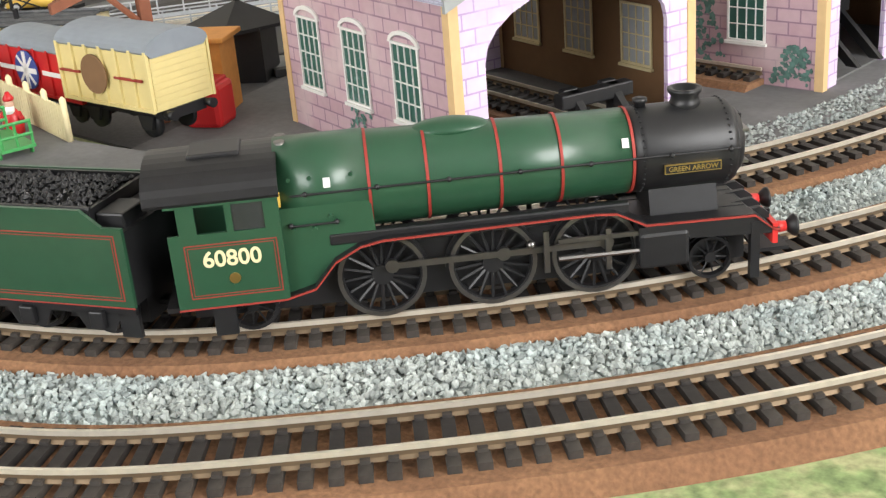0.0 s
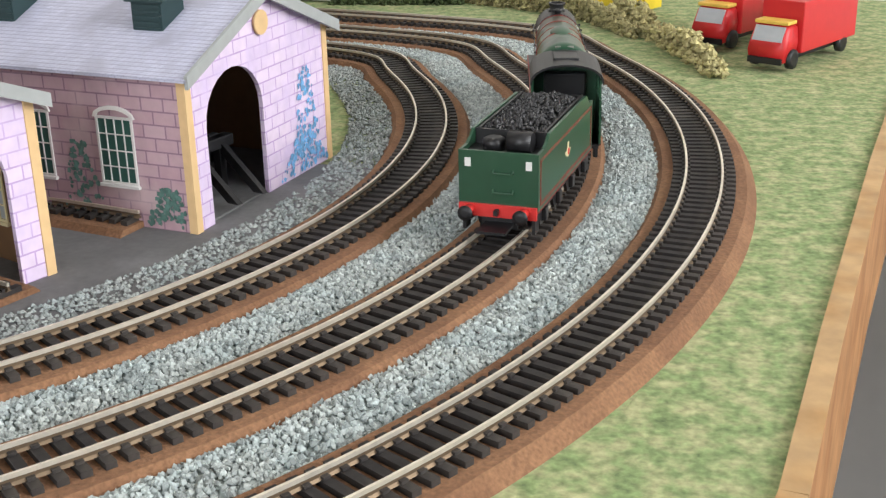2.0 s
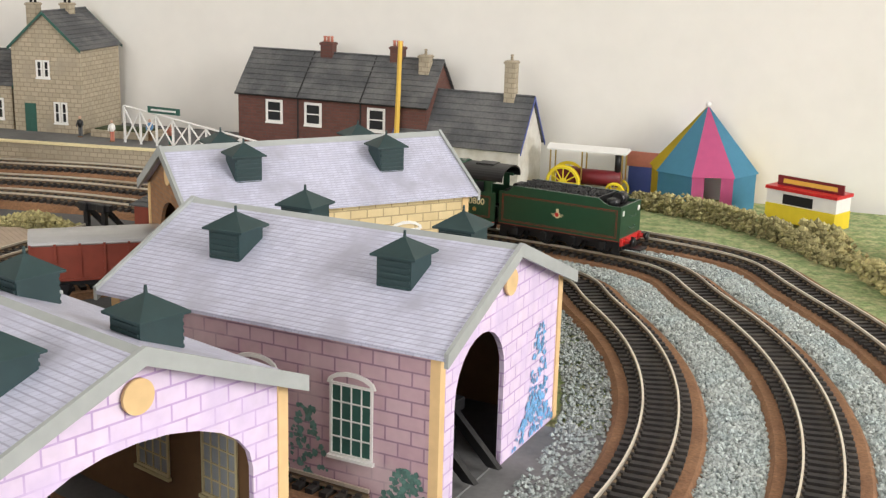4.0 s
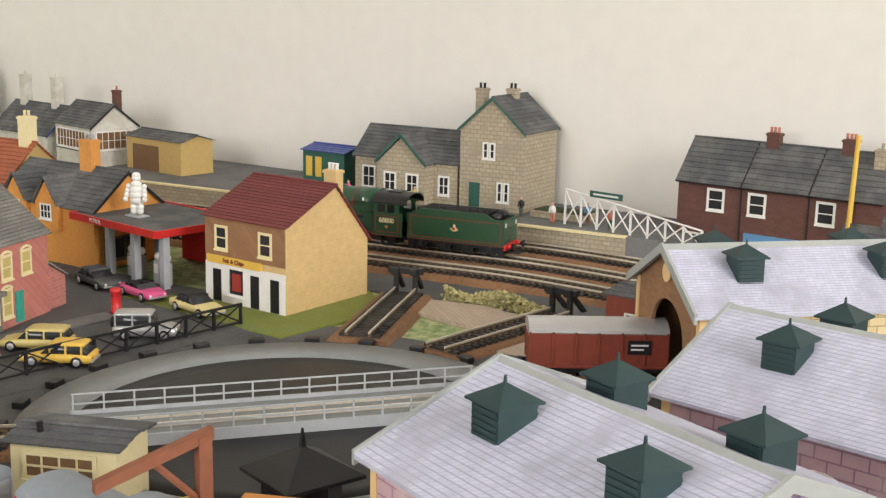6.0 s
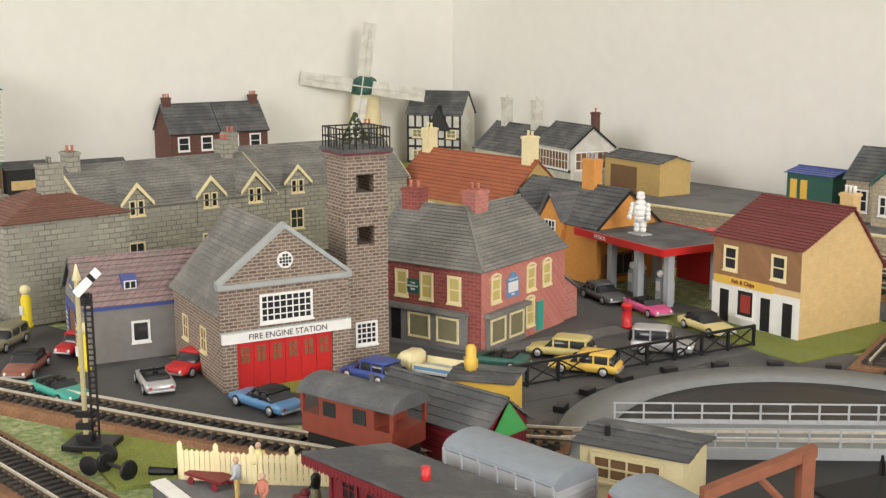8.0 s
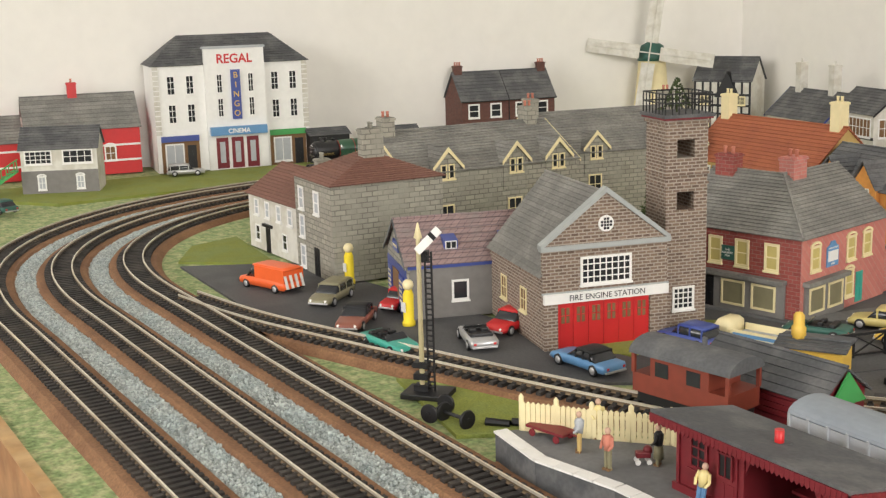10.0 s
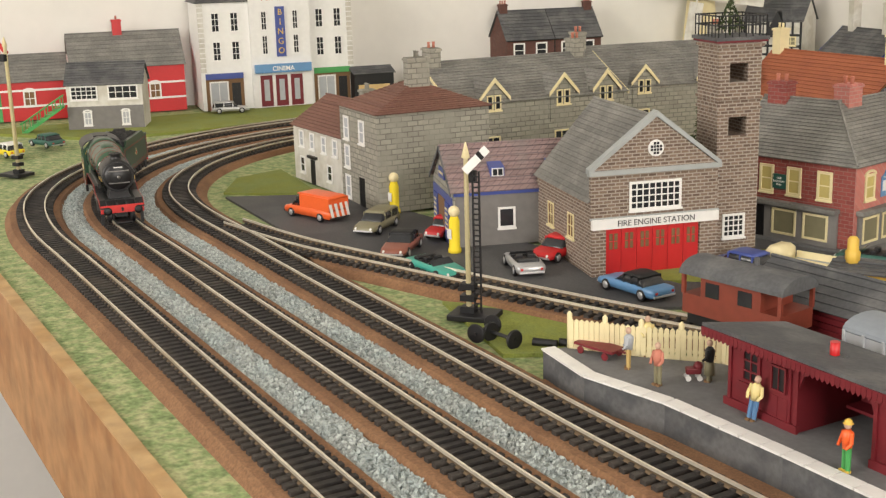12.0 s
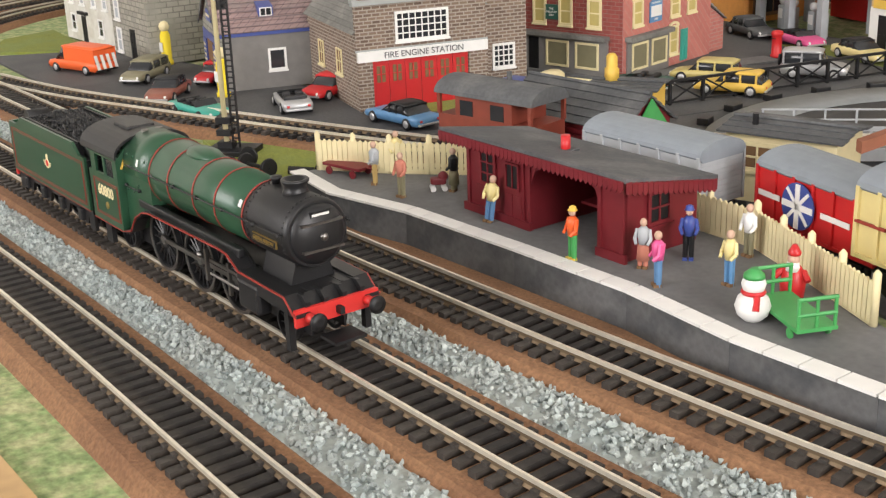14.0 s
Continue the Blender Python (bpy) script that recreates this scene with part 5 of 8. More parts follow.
for side, m, u0, u1 in (("F", F, 0.022, 0.103), ("R", Rr, 0.004, 0.064)):
    sf = clad(h, m, u0, u1, 0.0, 0.0315, "render_grey", 0.0026, "shop_front")
    clad(h, m, u0 - 0.002, u1 + 0.001, 0.030, 0.0335, "stoneslate", 0.0075, "fascia")
    n = 2
    for i in range(n):
        a = u0 + (u1 - u0) * (0.28 + 0.36 * i if side == "F" else 0.10 + 0.47 * i)
        window(h, m @ pose(0, 0, 0.0024), a, 0.007, 0.021, 0.0195, 1, 1, "cream", "olive", sill=False, bar=0.0009, arch=False)
door(h, F @ pose(0, 0, 0.002), 0.026, 0.001, 0.010, 0.027, "black")
door(h, Rr @ pose(0, 0, 0.0005), 0.084, 0.002, 0.011, 0.026, "teal")
sg = part("inn_sign", prism(B(), [(0.036, 0.040), (0.054, 0.040), (0.054, 0.056), (0.050, 0.058), (0.048, 0.061), (0.042, 0.061), (0.040, 0.058), (0.036, 0.056)], 0.0006, 0.0016, "z"), M["skyblue"], h, "blue inn sign with a painted picture")
sg.matrix_basis = Rr
part("sign_picture", box(B(), 0.0375, 0.0525, 0.0445, 0.053, 0.0015, 0.0020), M["white"], sg)
words("THE RAILWAY", 0.0022, M["white"], sg, pose(0.045, 0.0553, 0.0018))
words("INN", 0.0028, M["white"], sg, pose(0.045, 0.0422, 0.0018))
gs = clad(h, F, 0.0415, 0.0545, 0.043, 0.055, "dkgreen", 0.0012, "wall_sign")
words("THE\nRAILWAY\nINN", 0.0026, M["white"], gs, pose(0.048, 0.049, 0.0014))
chimney(h, 0.014, 0.048, 0.090, 0.124, 0.018, 0.014, "redbrick", 2)
chimney(h, w - 0.048, 0.062, 0.090, 0.124, 0.014, 0.020, "pinkbrick", 2)
part("lean_to", prism(B(), [(d, 0), (d + 0.028, 0), (d + 0.028, 0.026), (d, 0.042)], w - 0.03, w - 0.002, "x"), M["pinkbrick"], h)
part("lean_to_roof", slope(B(), (w, d + 0.030, 0.026), (w - 0.032, d + 0.030, 0.026), (w - 0.032, d, 0.044), (w, d, 0.044), 5), M["stoneslate"], h)
patch("pavement", [(-0.915, 0.752), (-0.782, 0.778), (-0.748, 0.925), (-0.770, 0.93), (-0.80, 0.80), (-0.91, 0.775)], 0.004, M["concrete"], "pale grey kerbed pavement round the inn", "pavement")

# fire station with hose tower
w, d = 0.102, 0.118
h = house("fire_station", -0.8556, 0.5785, 75.3, w, d, 0.058, 0.1165, "darkbrick", "stoneslate", "dark brick fire engine station with red doors and hose tower", "fire station", ridge="y", at=0.5, hb=0.070, courses=20, over=0.002)
F = on_side("F", w, d)
fr = part("front_gable", prism(B(), [(0, 0), (w, 0), (w, 0.0785), (w / 2, 0.118), (0, 0.0785)], -0.0032, 0.0005, "y"), M["darkbrick"], h)
cp = B()
prism(cp, [(-0.002, 0.0775), (-0.002, 0.0812), (w / 2, 0.1220), (w + 0.002, 0.0812), (w + 0.002, 0.0775), (w / 2, 0.1175)], -0.005, 0.002, "y")
box(cp, -0.002, w + 0.002, -0.0055, 0.0, 0.0762, 0.0798)
part("pediment_coping", cp, M["greytrim"], h)
part("lintel", box(B(), -0.001, w + 0.001, -0.0046, -0.003, 0.043, 0.0445), M["greytrim"], h)
part("piers", box(box(B(), 0, 0.011, -0.006, -0.003, 0, 0.036), w - 0.015, w, -0.006, -0.003, 0, 0.036), M["darkbrick"], h)
sb_ = part("sign_board", box(B(), 0, w, -0.0066, -0.0032, 0.036, 0.0435), M["white"], h, "white sign board")
words("FIRE ENGINE STATION", 0.0062, M["black"], sb_, upright(w / 2, -0.0068, 0.0397))
for i in range(6):
    u0 = 0.0115 + i * 0.01255
    dr = part("engine_door", box(B(), u0, u0 + 0.0122, -0.0040, -0.0030, 0.0, 0.036), M["vanred"], h, "red panelled door")
    part("door_pane", box(B(), u0 + 0.0028, u0 + 0.0094, -0.0043, -0.0038, 0.020, 0.032), M["brownin"], dr)
    part("glazing_bar", box(box(B(), u0 + 0.0055, u0 + 0.0065, -0.0047, -0.0042, 0.020, 0.032), u0 + 0.0028, u0 + 0.0094, -0.0047, -0.0042, 0.0257, 0.0263), M["vanred"], dr)
window(h, F @ pose(0, 0, 0.0034), 0.031, 0.049, 0.040, 0.020, 8, 4, "white", "glass", bar=0.0009)
part("round_window", tube(B(), (w / 2, -0.0030, 0.094), (w / 2, -0.0042, 0.094), 0.0062, seg=24), M["white"], h)
rw = B()
for a in range(4):
    for b in range(4):
        x, z = w / 2 - 0.0036 + a * 0.0024, 0.094 - 0.0036 + b * 0.0024
        if abs(a - 1.5) + abs(b - 1.5) < 2.6:
            box(rw, x - 0.0009, x + 0.0009, -0.0046, -0.0040, z - 0.0009, z + 0.0009)
part("round_panes", rw, M["glass"], h)
tx0, tx1, ty0, ty1 = w + 0.001, w + 0.036, 0.002, 0.036
tower = part("hose_tower", box(B(), tx0, tx1, ty0, ty1, 0, 0.098), M["darkbrick"], h)
for z0, z1 in ((0.112, 0.138), (0.152, 0.168)):
    part("tower_stage", box(B(), tx0, tx1, ty0, ty1, z0, z1), M["darkbrick"], tower)
for z0, z1 in ((0.098, 0.112), (0.138, 0.152)):
    for a, b, c, e in ((tx0, tx0 + 0.009, ty0, ty1), (tx1 - 0.011, tx1, ty0, ty1), (tx0 + 0.009, tx1 - 0.011, ty1 - 0.006, ty1)):
        part("opening_pier", box(B(), a, b, c, e, z0, z1), M["darkbrick"], tower)
for z, o in ((0.125, 0.0012), (0.117, 0.0008), (0.164, 0.0015)):
    part("string_course", box(B(), tx0 - o, tx1 + o, ty0 - o, ty1 + o, z, z + 0.0022), M["darkbrick"], tower)
part("tower_cap", box(B(), tx0 - 0.004, tx1 + 0.004, ty0 - 0.004, ty1 + 0.004, 0.169, 0.1715), M["slate"], tower)
part("cap_lining", box(B(), tx0 - 0.003, tx1 + 0.003, ty0 - 0.003, ty1 + 0.003, 0.1675, 0.169), M["maroon"], tower)
rl = B()
for k in range(8):
    f = k / 7
    for p in ((tx0 - 0.002 + f * 0.039, ty0 - 0.002), (tx0 - 0.002 + f * 0.039, ty1 + 0.002), (tx0 - 0.002, ty0 - 0.002 + f * 0.038), (tx1 + 0.002, ty0 - 0.002 + f * 0.038)):
        tube(rl, (*p, 0.1715), (*p, 0.187), 0.0005, seg=5)
for z in (0.187, 0.180):
    q = [(tx0 - 0.002, ty0 - 0.002), (tx1 + 0.002, ty0 - 0.002), (tx1 + 0.002, ty1 + 0.002), (tx0 - 0.002, ty1 + 0.002)]
    for a, b in zip(q, q[1:] + q[:1]):
        tube(rl, (*a, z), (*b, z), 0.0006, seg=5)
part("tower_railing", rl, M["black"], tower, "black railing")
window(h, F @ pose(0, 0, -0.0019), w + 0.008, 0.020, 0.017, 0.017, 4, 4, "white", "glass", bar=0.0009)
for u in (0.03, 0.075):
    window(h, on_side("L", w, d), u, 0.022, 0.012, 0.018, 2, 2, "cream", "brownin", bar=0.0006)
fir = B()
rng = random.Random(8)
for i in range(120):
    z = rng.uniform(0, 1)
    a, r = rng.uniform(0, 6.28), 0.008 * (1 - z) + 0.001
    x, y = w + 0.018 + r * math.cos(a), 0.019 + r * math.sin(a)
    tube(fir, (x, y, 0.176 + z * 0.022), (x + 0.003 * math.cos(a) * (1 - z), y + 0.003 * math.sin(a) * (1 - z), 0.1745 + z * 0.022), 0.0011, 0.0003, seg=4)
tube(fir, (w + 0.018, 0.019, 0.1715), (w + 0.018, 0.019, 0.198), 0.0008, 0.0003, seg=5)
ft = solid("toy_fir", fir, M["darkhedge"], "small dark green fir on the tower roof", "tree", m=pose(-0.8556, 0.5785, 0.002, 0, 0, 75.3))

# motor garage
w, d = 0.086, 0.130
h = house("garage", -1.071, 0.566, -18, w, d, 0.048, 0.078, "greystone", "pinktile", "grey rendered motor garage with blue doors and pink slate roof", "garage", ridge="y", courses=10, trim="slate")
F, Rr = on_side("F", w, d), on_side("R", w, d)
clad(h, Rr, 0.002, d, 0, 0.045, "render_grey", name="side_render")
clad(h, Rr, 0, d, 0.043, 0.047, "blue", 0.002, "fascia")
clad(h, F, 0.004, w - 0.004, 0, 0.041, "blue", 0.001, "front_boarding")
# No hole is cut: the shade inside the doorway is this sheet's brown colour
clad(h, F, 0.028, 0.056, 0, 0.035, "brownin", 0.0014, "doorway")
for u in (0.010, 0.058):
    door(h, F @ pose(0, 0, 0.0012), u, 0.0, 0.017, 0.034, "blue")
    bars = B()
    for k in range(5):
        box(bars, u + 0.003, u + 0.014, 0.028 - k * 0.0042, 0.0298 - k * 0.0042, 0.0022, 0.0025)
    part("board_writing", bars, M["cream"], h).matrix_basis = F
clad(h, F, 0.032, 0.054, 0.051, 0.060, "blue", 0.0014, "gable_sign")
clad(h, F, 0.035, 0.051, 0.0545, 0.0565, "cream", 0.0018, "sign_bar")
for u in (0.038, 0.098):
    window(h, Rr @ pose(0, 0, 0.0006), u, 0.015, 0.013, 0.016, 1, 1, "white", "glass", bar=0.0009)
k = 0.030 / (w / 2)
for yy in (0.040, 0.090):
    dm = part("dormer", prism(B(), [(w * 0.72, 0.055), (w * 0.88, 0.0545), (w * 0.88, 0.0635), (w * 0.70, 0.0665)], yy - 0.006, yy + 0.006, "y"), M["blue"], h)
    part("dormer_pane", box(B(), w * 0.88, w * 0.88 + 0.0007, yy - 0.005, yy + 0.005, 0.0560, 0.0628), M["white"], dm)
    part("dormer_glass", box(box(B(), w * 0.88 + 0.0005, w * 0.88 + 0.0012, yy - 0.004, yy - 0.0005, 0.0568, 0.062), w * 0.88 + 0.0005, w * 0.88 + 0.0012, yy + 0.0005, yy + 0.004, 0.0568, 0.062), M["glass"], dm)

# grey stone house and white cottage beside it
w, d = 0.096, 0.116
h = house("house", -1.236, 0.553, -4, w, d, 0.093, 0.117, "greystone", "browntile", "tall grey stone house with hipped brown tile roof", "house", hip=0.040, courses=15)
F = on_side("F", w, d)
for u, v in ((0.012, 0.062), (0.012, 0.034), (0.052, 0.062), (0.012, 0.004)):
    window(h, F, u, v, 0.012, 0.021, 1, 2, "white", "ltgrey", bar=0.0009)
door(h, F, 0.048, 0, 0.012, 0.028, "black")
chimney(h, w * 0.62, d * 0.5, 0.108, 0.140, 0.012, 0.022, "greystone", 2, "greystone")
w, d = 0.128, 0.085
h = house("cottage", -1.366, 0.556, 0, w, d, 0.060, 0.087, "whitewash", "browntile", "whitewashed cottage with brown tile roof", "house", courses=12)
F = on_side("F", w, d)
for u in (0.018, 0.046, 0.076, 0.104):
    window(h, F, u, 0.038, 0.010, 0.016, 1, 2, "white", "ltgrey", bar=0.0008)
for u in (0.018, 0.088):
    window(h, F, u, 0.010, 0.011, 0.016, 1, 2, "white", "glass", bar=0.0008)
door(h, F, 0.045, 0, 0.010, 0.026, "black")
clad(h, F, 0.040, 0.062, 0.0275, 0.0305, "black", 0.003, "porch_hood")
chimney(h, 0.10, d * 0.5, 0.078, 0.102, 0.010, 0.014, "greystone", 2, "greystone")


# long grey manor with gabled dormers
def gabled_dormer(parent, u, ydep, z0, w=0.030, rise=0.016):
    """A gabled dormer on a front wall; the wall carries up into it."""
    dm = part("dormer", prism(B(), [(u, z0 - 0.03), (u + w, z0 - 0.03), (u + w, z0), (u + w / 2, z0 + rise), (u, z0)], -0.0015, 0.030, "y"), M["greystone"], parent)
    bm = B()
    slope(bm, (u - 0.003, 0.040, z0 - 0.002), (u - 0.003, -0.004, z0 - 0.002), (u + w / 2, -0.004, z0 + rise + 0.002), (u + w / 2, 0.040, z0 + rise + 0.002), 6)
    slope(bm, (u + w + 0.003, -0.004, z0 - 0.002), (u + w + 0.003, 0.040, z0 - 0.002), (u + w / 2, 0.040, z0 + rise + 0.002), (u + w / 2, -0.004, z0 + rise + 0.002), 6)
    part("dormer_roof", bm, M["stoneslate"], dm)
    part("bargeboard", prism(B(), [(u - 0.003, z0 - 0.0035), (u - 0.003, z0 + 0.0005), (u + w / 2, z0 + rise + 0.0045), (u + w + 0.003, z0 + 0.0005), (u + w + 0.003, z0 - 0.0035), (u + w / 2, z0 + rise - 0.0005)], -0.0052, -0.0040, "y"), M["cream"], dm, "cream painted bargeboard")
    for k in (0, 1):
        window(parent, pose(0, -0.0016, 0, 90), u + 0.0075 + k * 0.009, z0 - 0.012, 0.006, 0.014, 1, 2, "cream", "glass", bar=0.0007)


for x, y, yaw, w, d, hh, rh, us in ((-1.188, 0.655, 87, 0.205, 0.135, 0.088, 0.124, (0.030, 0.112, 0.165)), (-1.262, 0.880, 80, 0.215, 0.12, 0.080, 0.121, (0.050, 0.135))):
    h = house("manor_house", x, y, yaw, w, d, hh, rh, "greystone", "stoneslate", "long grey stone manor with gabled dormers and cream bargeboards", "house", courses=16, trim="cream")
    for u in us:
        gabled_dormer(h, u, d, hh + 0.004)
        window(h, on_side("F", w, d), u + 0.006, 0.030, 0.016, 0.022, 2, 2, "cream", "glass", bar=0.0008)
    chimney(h, 0.010, d * 0.5, 0.110, 0.140, 0.012, 0.020, "greystone", 2, "terracotta")
    chimney(h, w - 0.02, d * 0.5, 0.110, 0.140, 0.012, 0.020, "greystone", 2, "terracotta")

# cream house with orange roof
w, d = 0.205, 0.110
h = house("long_house", -1.255, 1.092, -4, w, d, 0.060, 0.108, "buff", "orangetile", "cream walled house with long orange tiled roof", "house", courses=14)
for u in (0.03, 0.075, 0.12, 0.165):
    window(h, on_side("F", w, d), u, 0.038, 0.012, 0.014, 1, 1, "white", "glass", bar=0.0012)
chimney(h, 0.010, d / 2, 0.09, 0.134, 0.014, 0.014, "cream", 2, "cream")
chimney(h, w - 0.012, d / 2, 0.09, 0.136, 0.014, 0.014, "cream", 2, "cream")

# petrol station
w, d = 0.150, 0.085
h = house("petrol_station", -1.040, 1.072, -8, w, d, 0.060, 0.094, "orange", "slate", "orange brick petrol station with grey gabled roof", "petrol station", courses=10, trim="black")
for u in (0.018, 0.068):
    dm = part("gablet", prism(B(), [(u, 0.035), (u + 0.034, 0.035), (u + 0.034, 0.062), (u + 0.017, 0.085), (u, 0.062)], -0.006, 0.03, "y"), M["orange"], h)
    bm = B()
    slope(bm, (u - 0.003, 0.045, 0.060), (u - 0.003, -0.009, 0.060), (u + 0.017, -0.009, 0.088), (u + 0.017, 0.045, 0.088), 7)
    slope(bm, (u + 0.037, -0.009, 0.060), (u + 0.037, 0.045, 0.060), (u + 0.017, 0.045, 0.088), (u + 0.017, -0.009, 0.088), 7)
    part("gablet_roof", bm, M["slate"], dm)
    window(h, pose(0, -0.0062, 0, 90), u + 0.009, 0.046, 0.016, 0.014, 3, 2, "white", "glass", bar=0.0007)
chimney(h, 0.095, d * 0.5, 0.085, 0.122, 0.018, 0.012, "orange", 3, "ltgrey")
window(h, on_side("R", w, d), 0.012, 0.008, 0.05, 0.022, 4, 1, "brownin", "glass", bar=0.001)
can = thing("petrol_canopy", pose(-0.914, 1.043, 0.002, 0, 0, -14.5), "grey flat petrol canopy with red fascia on blue-grey posts", "canopy")
part("canopy_roof", box(B(), 0.001, 0.139, 0.001, 0.104, 0.0555, 0.0572), M["slate"], can)
fa = B()
for a, b, c, e in ((0, 0.14, -0.001, 0.001), (0, 0.14, 0.104, 0.106), (-0.001, 0.001, 0, 0.105), (0.139, 0.141, 0, 0.105)):
    box(fa, a, b, c, e, 0.0515, 0.0585)
part("fascia", fa, M["vanred"], can, "red fascia")
words("PETROL", 0.0055, M["white"], can, upright(0.045, -0.0014, 0.055))
for x, y in ((0.040, 0.018), (0.088, 0.014), (0.128, 0.018), (0.040, 0.075), (0.128, 0.075)):
    part("post", box(B(), x - 0.0035, x + 0.0035, y - 0.0035, y + 0.0035, 0, 0.0555), M["ltgrey"], can)
for i, (x, y) in enumerate(((0.058, 0.030), (0.074, 0.030), (0.104, 0.028), (0.118, 0.028))):
    fp = thing("petrol_pump", pose(-0.914, 1.043, 0.002, 0, 0, -14.5) @ pose(x, y, 0), "small grey petrol pump with a round globe", "petrol pump", "pumps under the canopy")
    part("pump_body", box(B(), -0.004, 0.004, -0.003, 0.003, 0, 0.022, 0.0006), M["ltgrey"], fp)
    part("pump_panel", box(B(), -0.003, 0.003, -0.0034, -0.0028, 0.010, 0.019), M["red" if i % 2 else "white"], fp)
    part("pump_globe", ball(B(), (0, 0, 0.026), 0.004), M["white"], fp)
man = B()
for z, r in ((0.0, 0.0035), (0.004, 0.0038), (0.008, 0.0035)):
    for sx in (-0.0032, 0.0032):
        ball(man, (sx, 0, z + 0.004), r, 0.9, seg=10)
for z, r in ((0.015, 0.0066), (0.020, 0.0074), (0.025, 0.0070), (0.030, 0.0055), (0.036, 0.0046), (0.039, 0.0042)):
    ball(man, (0, 0, z), r, 0.7, seg=12)
for sx in (-1, 1):
    for k in range(4):
        ball(man, (sx * (0.0078 + 0.0006 * k), -0.0015 * k, 0.028 - 0.004 * k), 0.0027, seg=8)
solid("advertising_statue", man, M["white"], "white rounded statue on the canopy roof", "statue", m=pose(-0.846, 1.062, 0.0608, 0, 0, 20))
solid("statue_plinth", box(B(), -0.011, 0.011, -0.007, 0.007, 0, 0.0016, 0.0004), M["ltgrey"], "flat grey plinth under the statue", "plinth", m=pose(-0.846, 1.062, 0.0594, 0, 0, -14))
shop = solid("kiosk_building", box(B(), 0, 0.12, 0, 0.05, 0, 0.048), M["vanred"], "low red forecourt kiosk behind the canopy", "kiosk", m=pose(-0.86, 1.145, 0.002, 0, 0, -12))

# ---- back row along the wall ----
def cottage_row(x, y, yaw, n, each, d, hh, rh, wall, roof, label, uppers, stacks, name="terrace"):
    """A row of n houses; uppers are the upper windows and stacks the chimneys along the front."""
    h = house(name, x, y, yaw, n * each, d, hh, rh, wall, roof, label, "house", courses=9)
    F = on_side("F", n * each, d)
    for u in uppers:
        window(h, F, u, hh - 0.030, 0.018, 0.022, 1, 2, "white", "glass", bar=0.0013)
    for i in range(n):
        window(h, F, i * each + 0.010, 0.010, 0.016, 0.016, 1, 2, "white", "glass", bar=0.0012)
        door(h, F, i * each + each - 0.022, 0, 0.011, 0.026, "maroon")
        if i:
            part("downpipe", tube(B(), (i * each, -0.001, 0), (i * each, -0.001, hh), 0.0009, seg=6), M["black"], h)
            part("roof_joint", prism(B(), [(-0.0035, hh - 0.002), (d / 2, rh + 0.0012), (d / 2, rh + 0.0002), (-0.0035, hh - 0.003)], i * each - 0.0008, i * each + 0.0008, "x"), M["black"], h)
    for u in stacks:
        chimney(h, u, d / 2, rh - 0.008, rh + 0.012, 0.014, 0.010, wall, 3)
    part("gutter", tube(B(), (-0.002, -0.0038, hh - 0.0028), (n * each + 0.002, -0.0038, hh - 0.0028), 0.0010, seg=6), M["black"], h)
    return h


t2 = cottage_row(-0.424, 1.450, -12, 3, 0.074, 0.075, 0.084, 0.126, "maroonbrick", "slate", "row of dark brick terraced houses with slate roof", (0.036, 0.083, 0.157), (0.090, 0.172))
clad(t2, on_side("F", 0.222, 0.075), 0.080, 0.146, 0.0, 0.034, "skyblue", 0.002, "shop_front")
window(t2, on_side("F", 0.222, 0.075) @ pose(0, 0, 0.0018), 0.097, 0.006, 0.034, 0.020, 3, 1, "skyblue", "glass", bar=0.001)
h = house("stone_cottage", -0.240, 1.405, -12, 0.135, 0.07, 0.050, 0.097, "whitewash", "slate", "low white stone cottage with slate roof and tall chimneys", "cottage", trim="blue", courses=9)
for x in (0.018, 0.112):
    chimney(h, x, 0.035, 0.080, 0.132, 0.011, 0.011, "statstone", 1, "statstone")
for u in (0.03, 0.085):
    window(h, on_side("F", 0.135, 0.07), u, 0.014, 0.014, 0.016, 1, 2, "white", "glass", bar=0.001)
door(h, on_side("F", 0.135, 0.07), 0.056, 0, 0.013, 0.030, "dkgreen")

# station on its platform
patch("station_platform", [(-1.28, 1.405), (-0.46, 1.388), (-0.385, 1.400), (-0.33, 1.425), (-0.36, 1.52), (-0.66, 1.56), (-1.25, 1.64)], 0.026, M["concrete"], "long grey station platform with pale stone facing", "platform", 0.026)
solid("platform_coping", prism(B(), [(-1.28, 1.400), (-0.46, 1.383), (-0.46, 1.392), (-1.28, 1.409)], 0.0255, 0.0275, "z"), M["cream"], "pale coping stones along the platform edge", "coping", "structure")
solid("platform_face", prism(B(), [(-1.28, 1.4025), (-0.46, 1.3855), (-0.46, 1.388), (-1.28, 1.405)], 0, 0.0255, "z"), M["statstone"], "pale stone platform face beside the track", "platform", "structure")
P0 = 0.024
h = house("station_house", -0.696, 1.462, -4, 0.086, 0.085, 0.096, 0.134, "statstone", "slate", "tall buff stone station house with slate roof", "station", ridge="y", courses=10, trim="dkgreen")
h.location.z = K * 0.026
F = on_side("F", 0.086, 0.085)
window(h, F, 0.032, 0.062, 0.006, 0.018, 1, 2, "white", "glass", bar=0.001)
window(h, F, 0.041, 0.062, 0.006, 0.018, 1, 2, "white", "glass", bar=0.001)
window(h, F, 0.052, 0.012, 0.006, 0.022, 1, 2, "white", "glass", bar=0.001)
window(h, F, 0.061, 0.012, 0.006, 0.022, 1, 2, "white", "glass", bar=0.001)
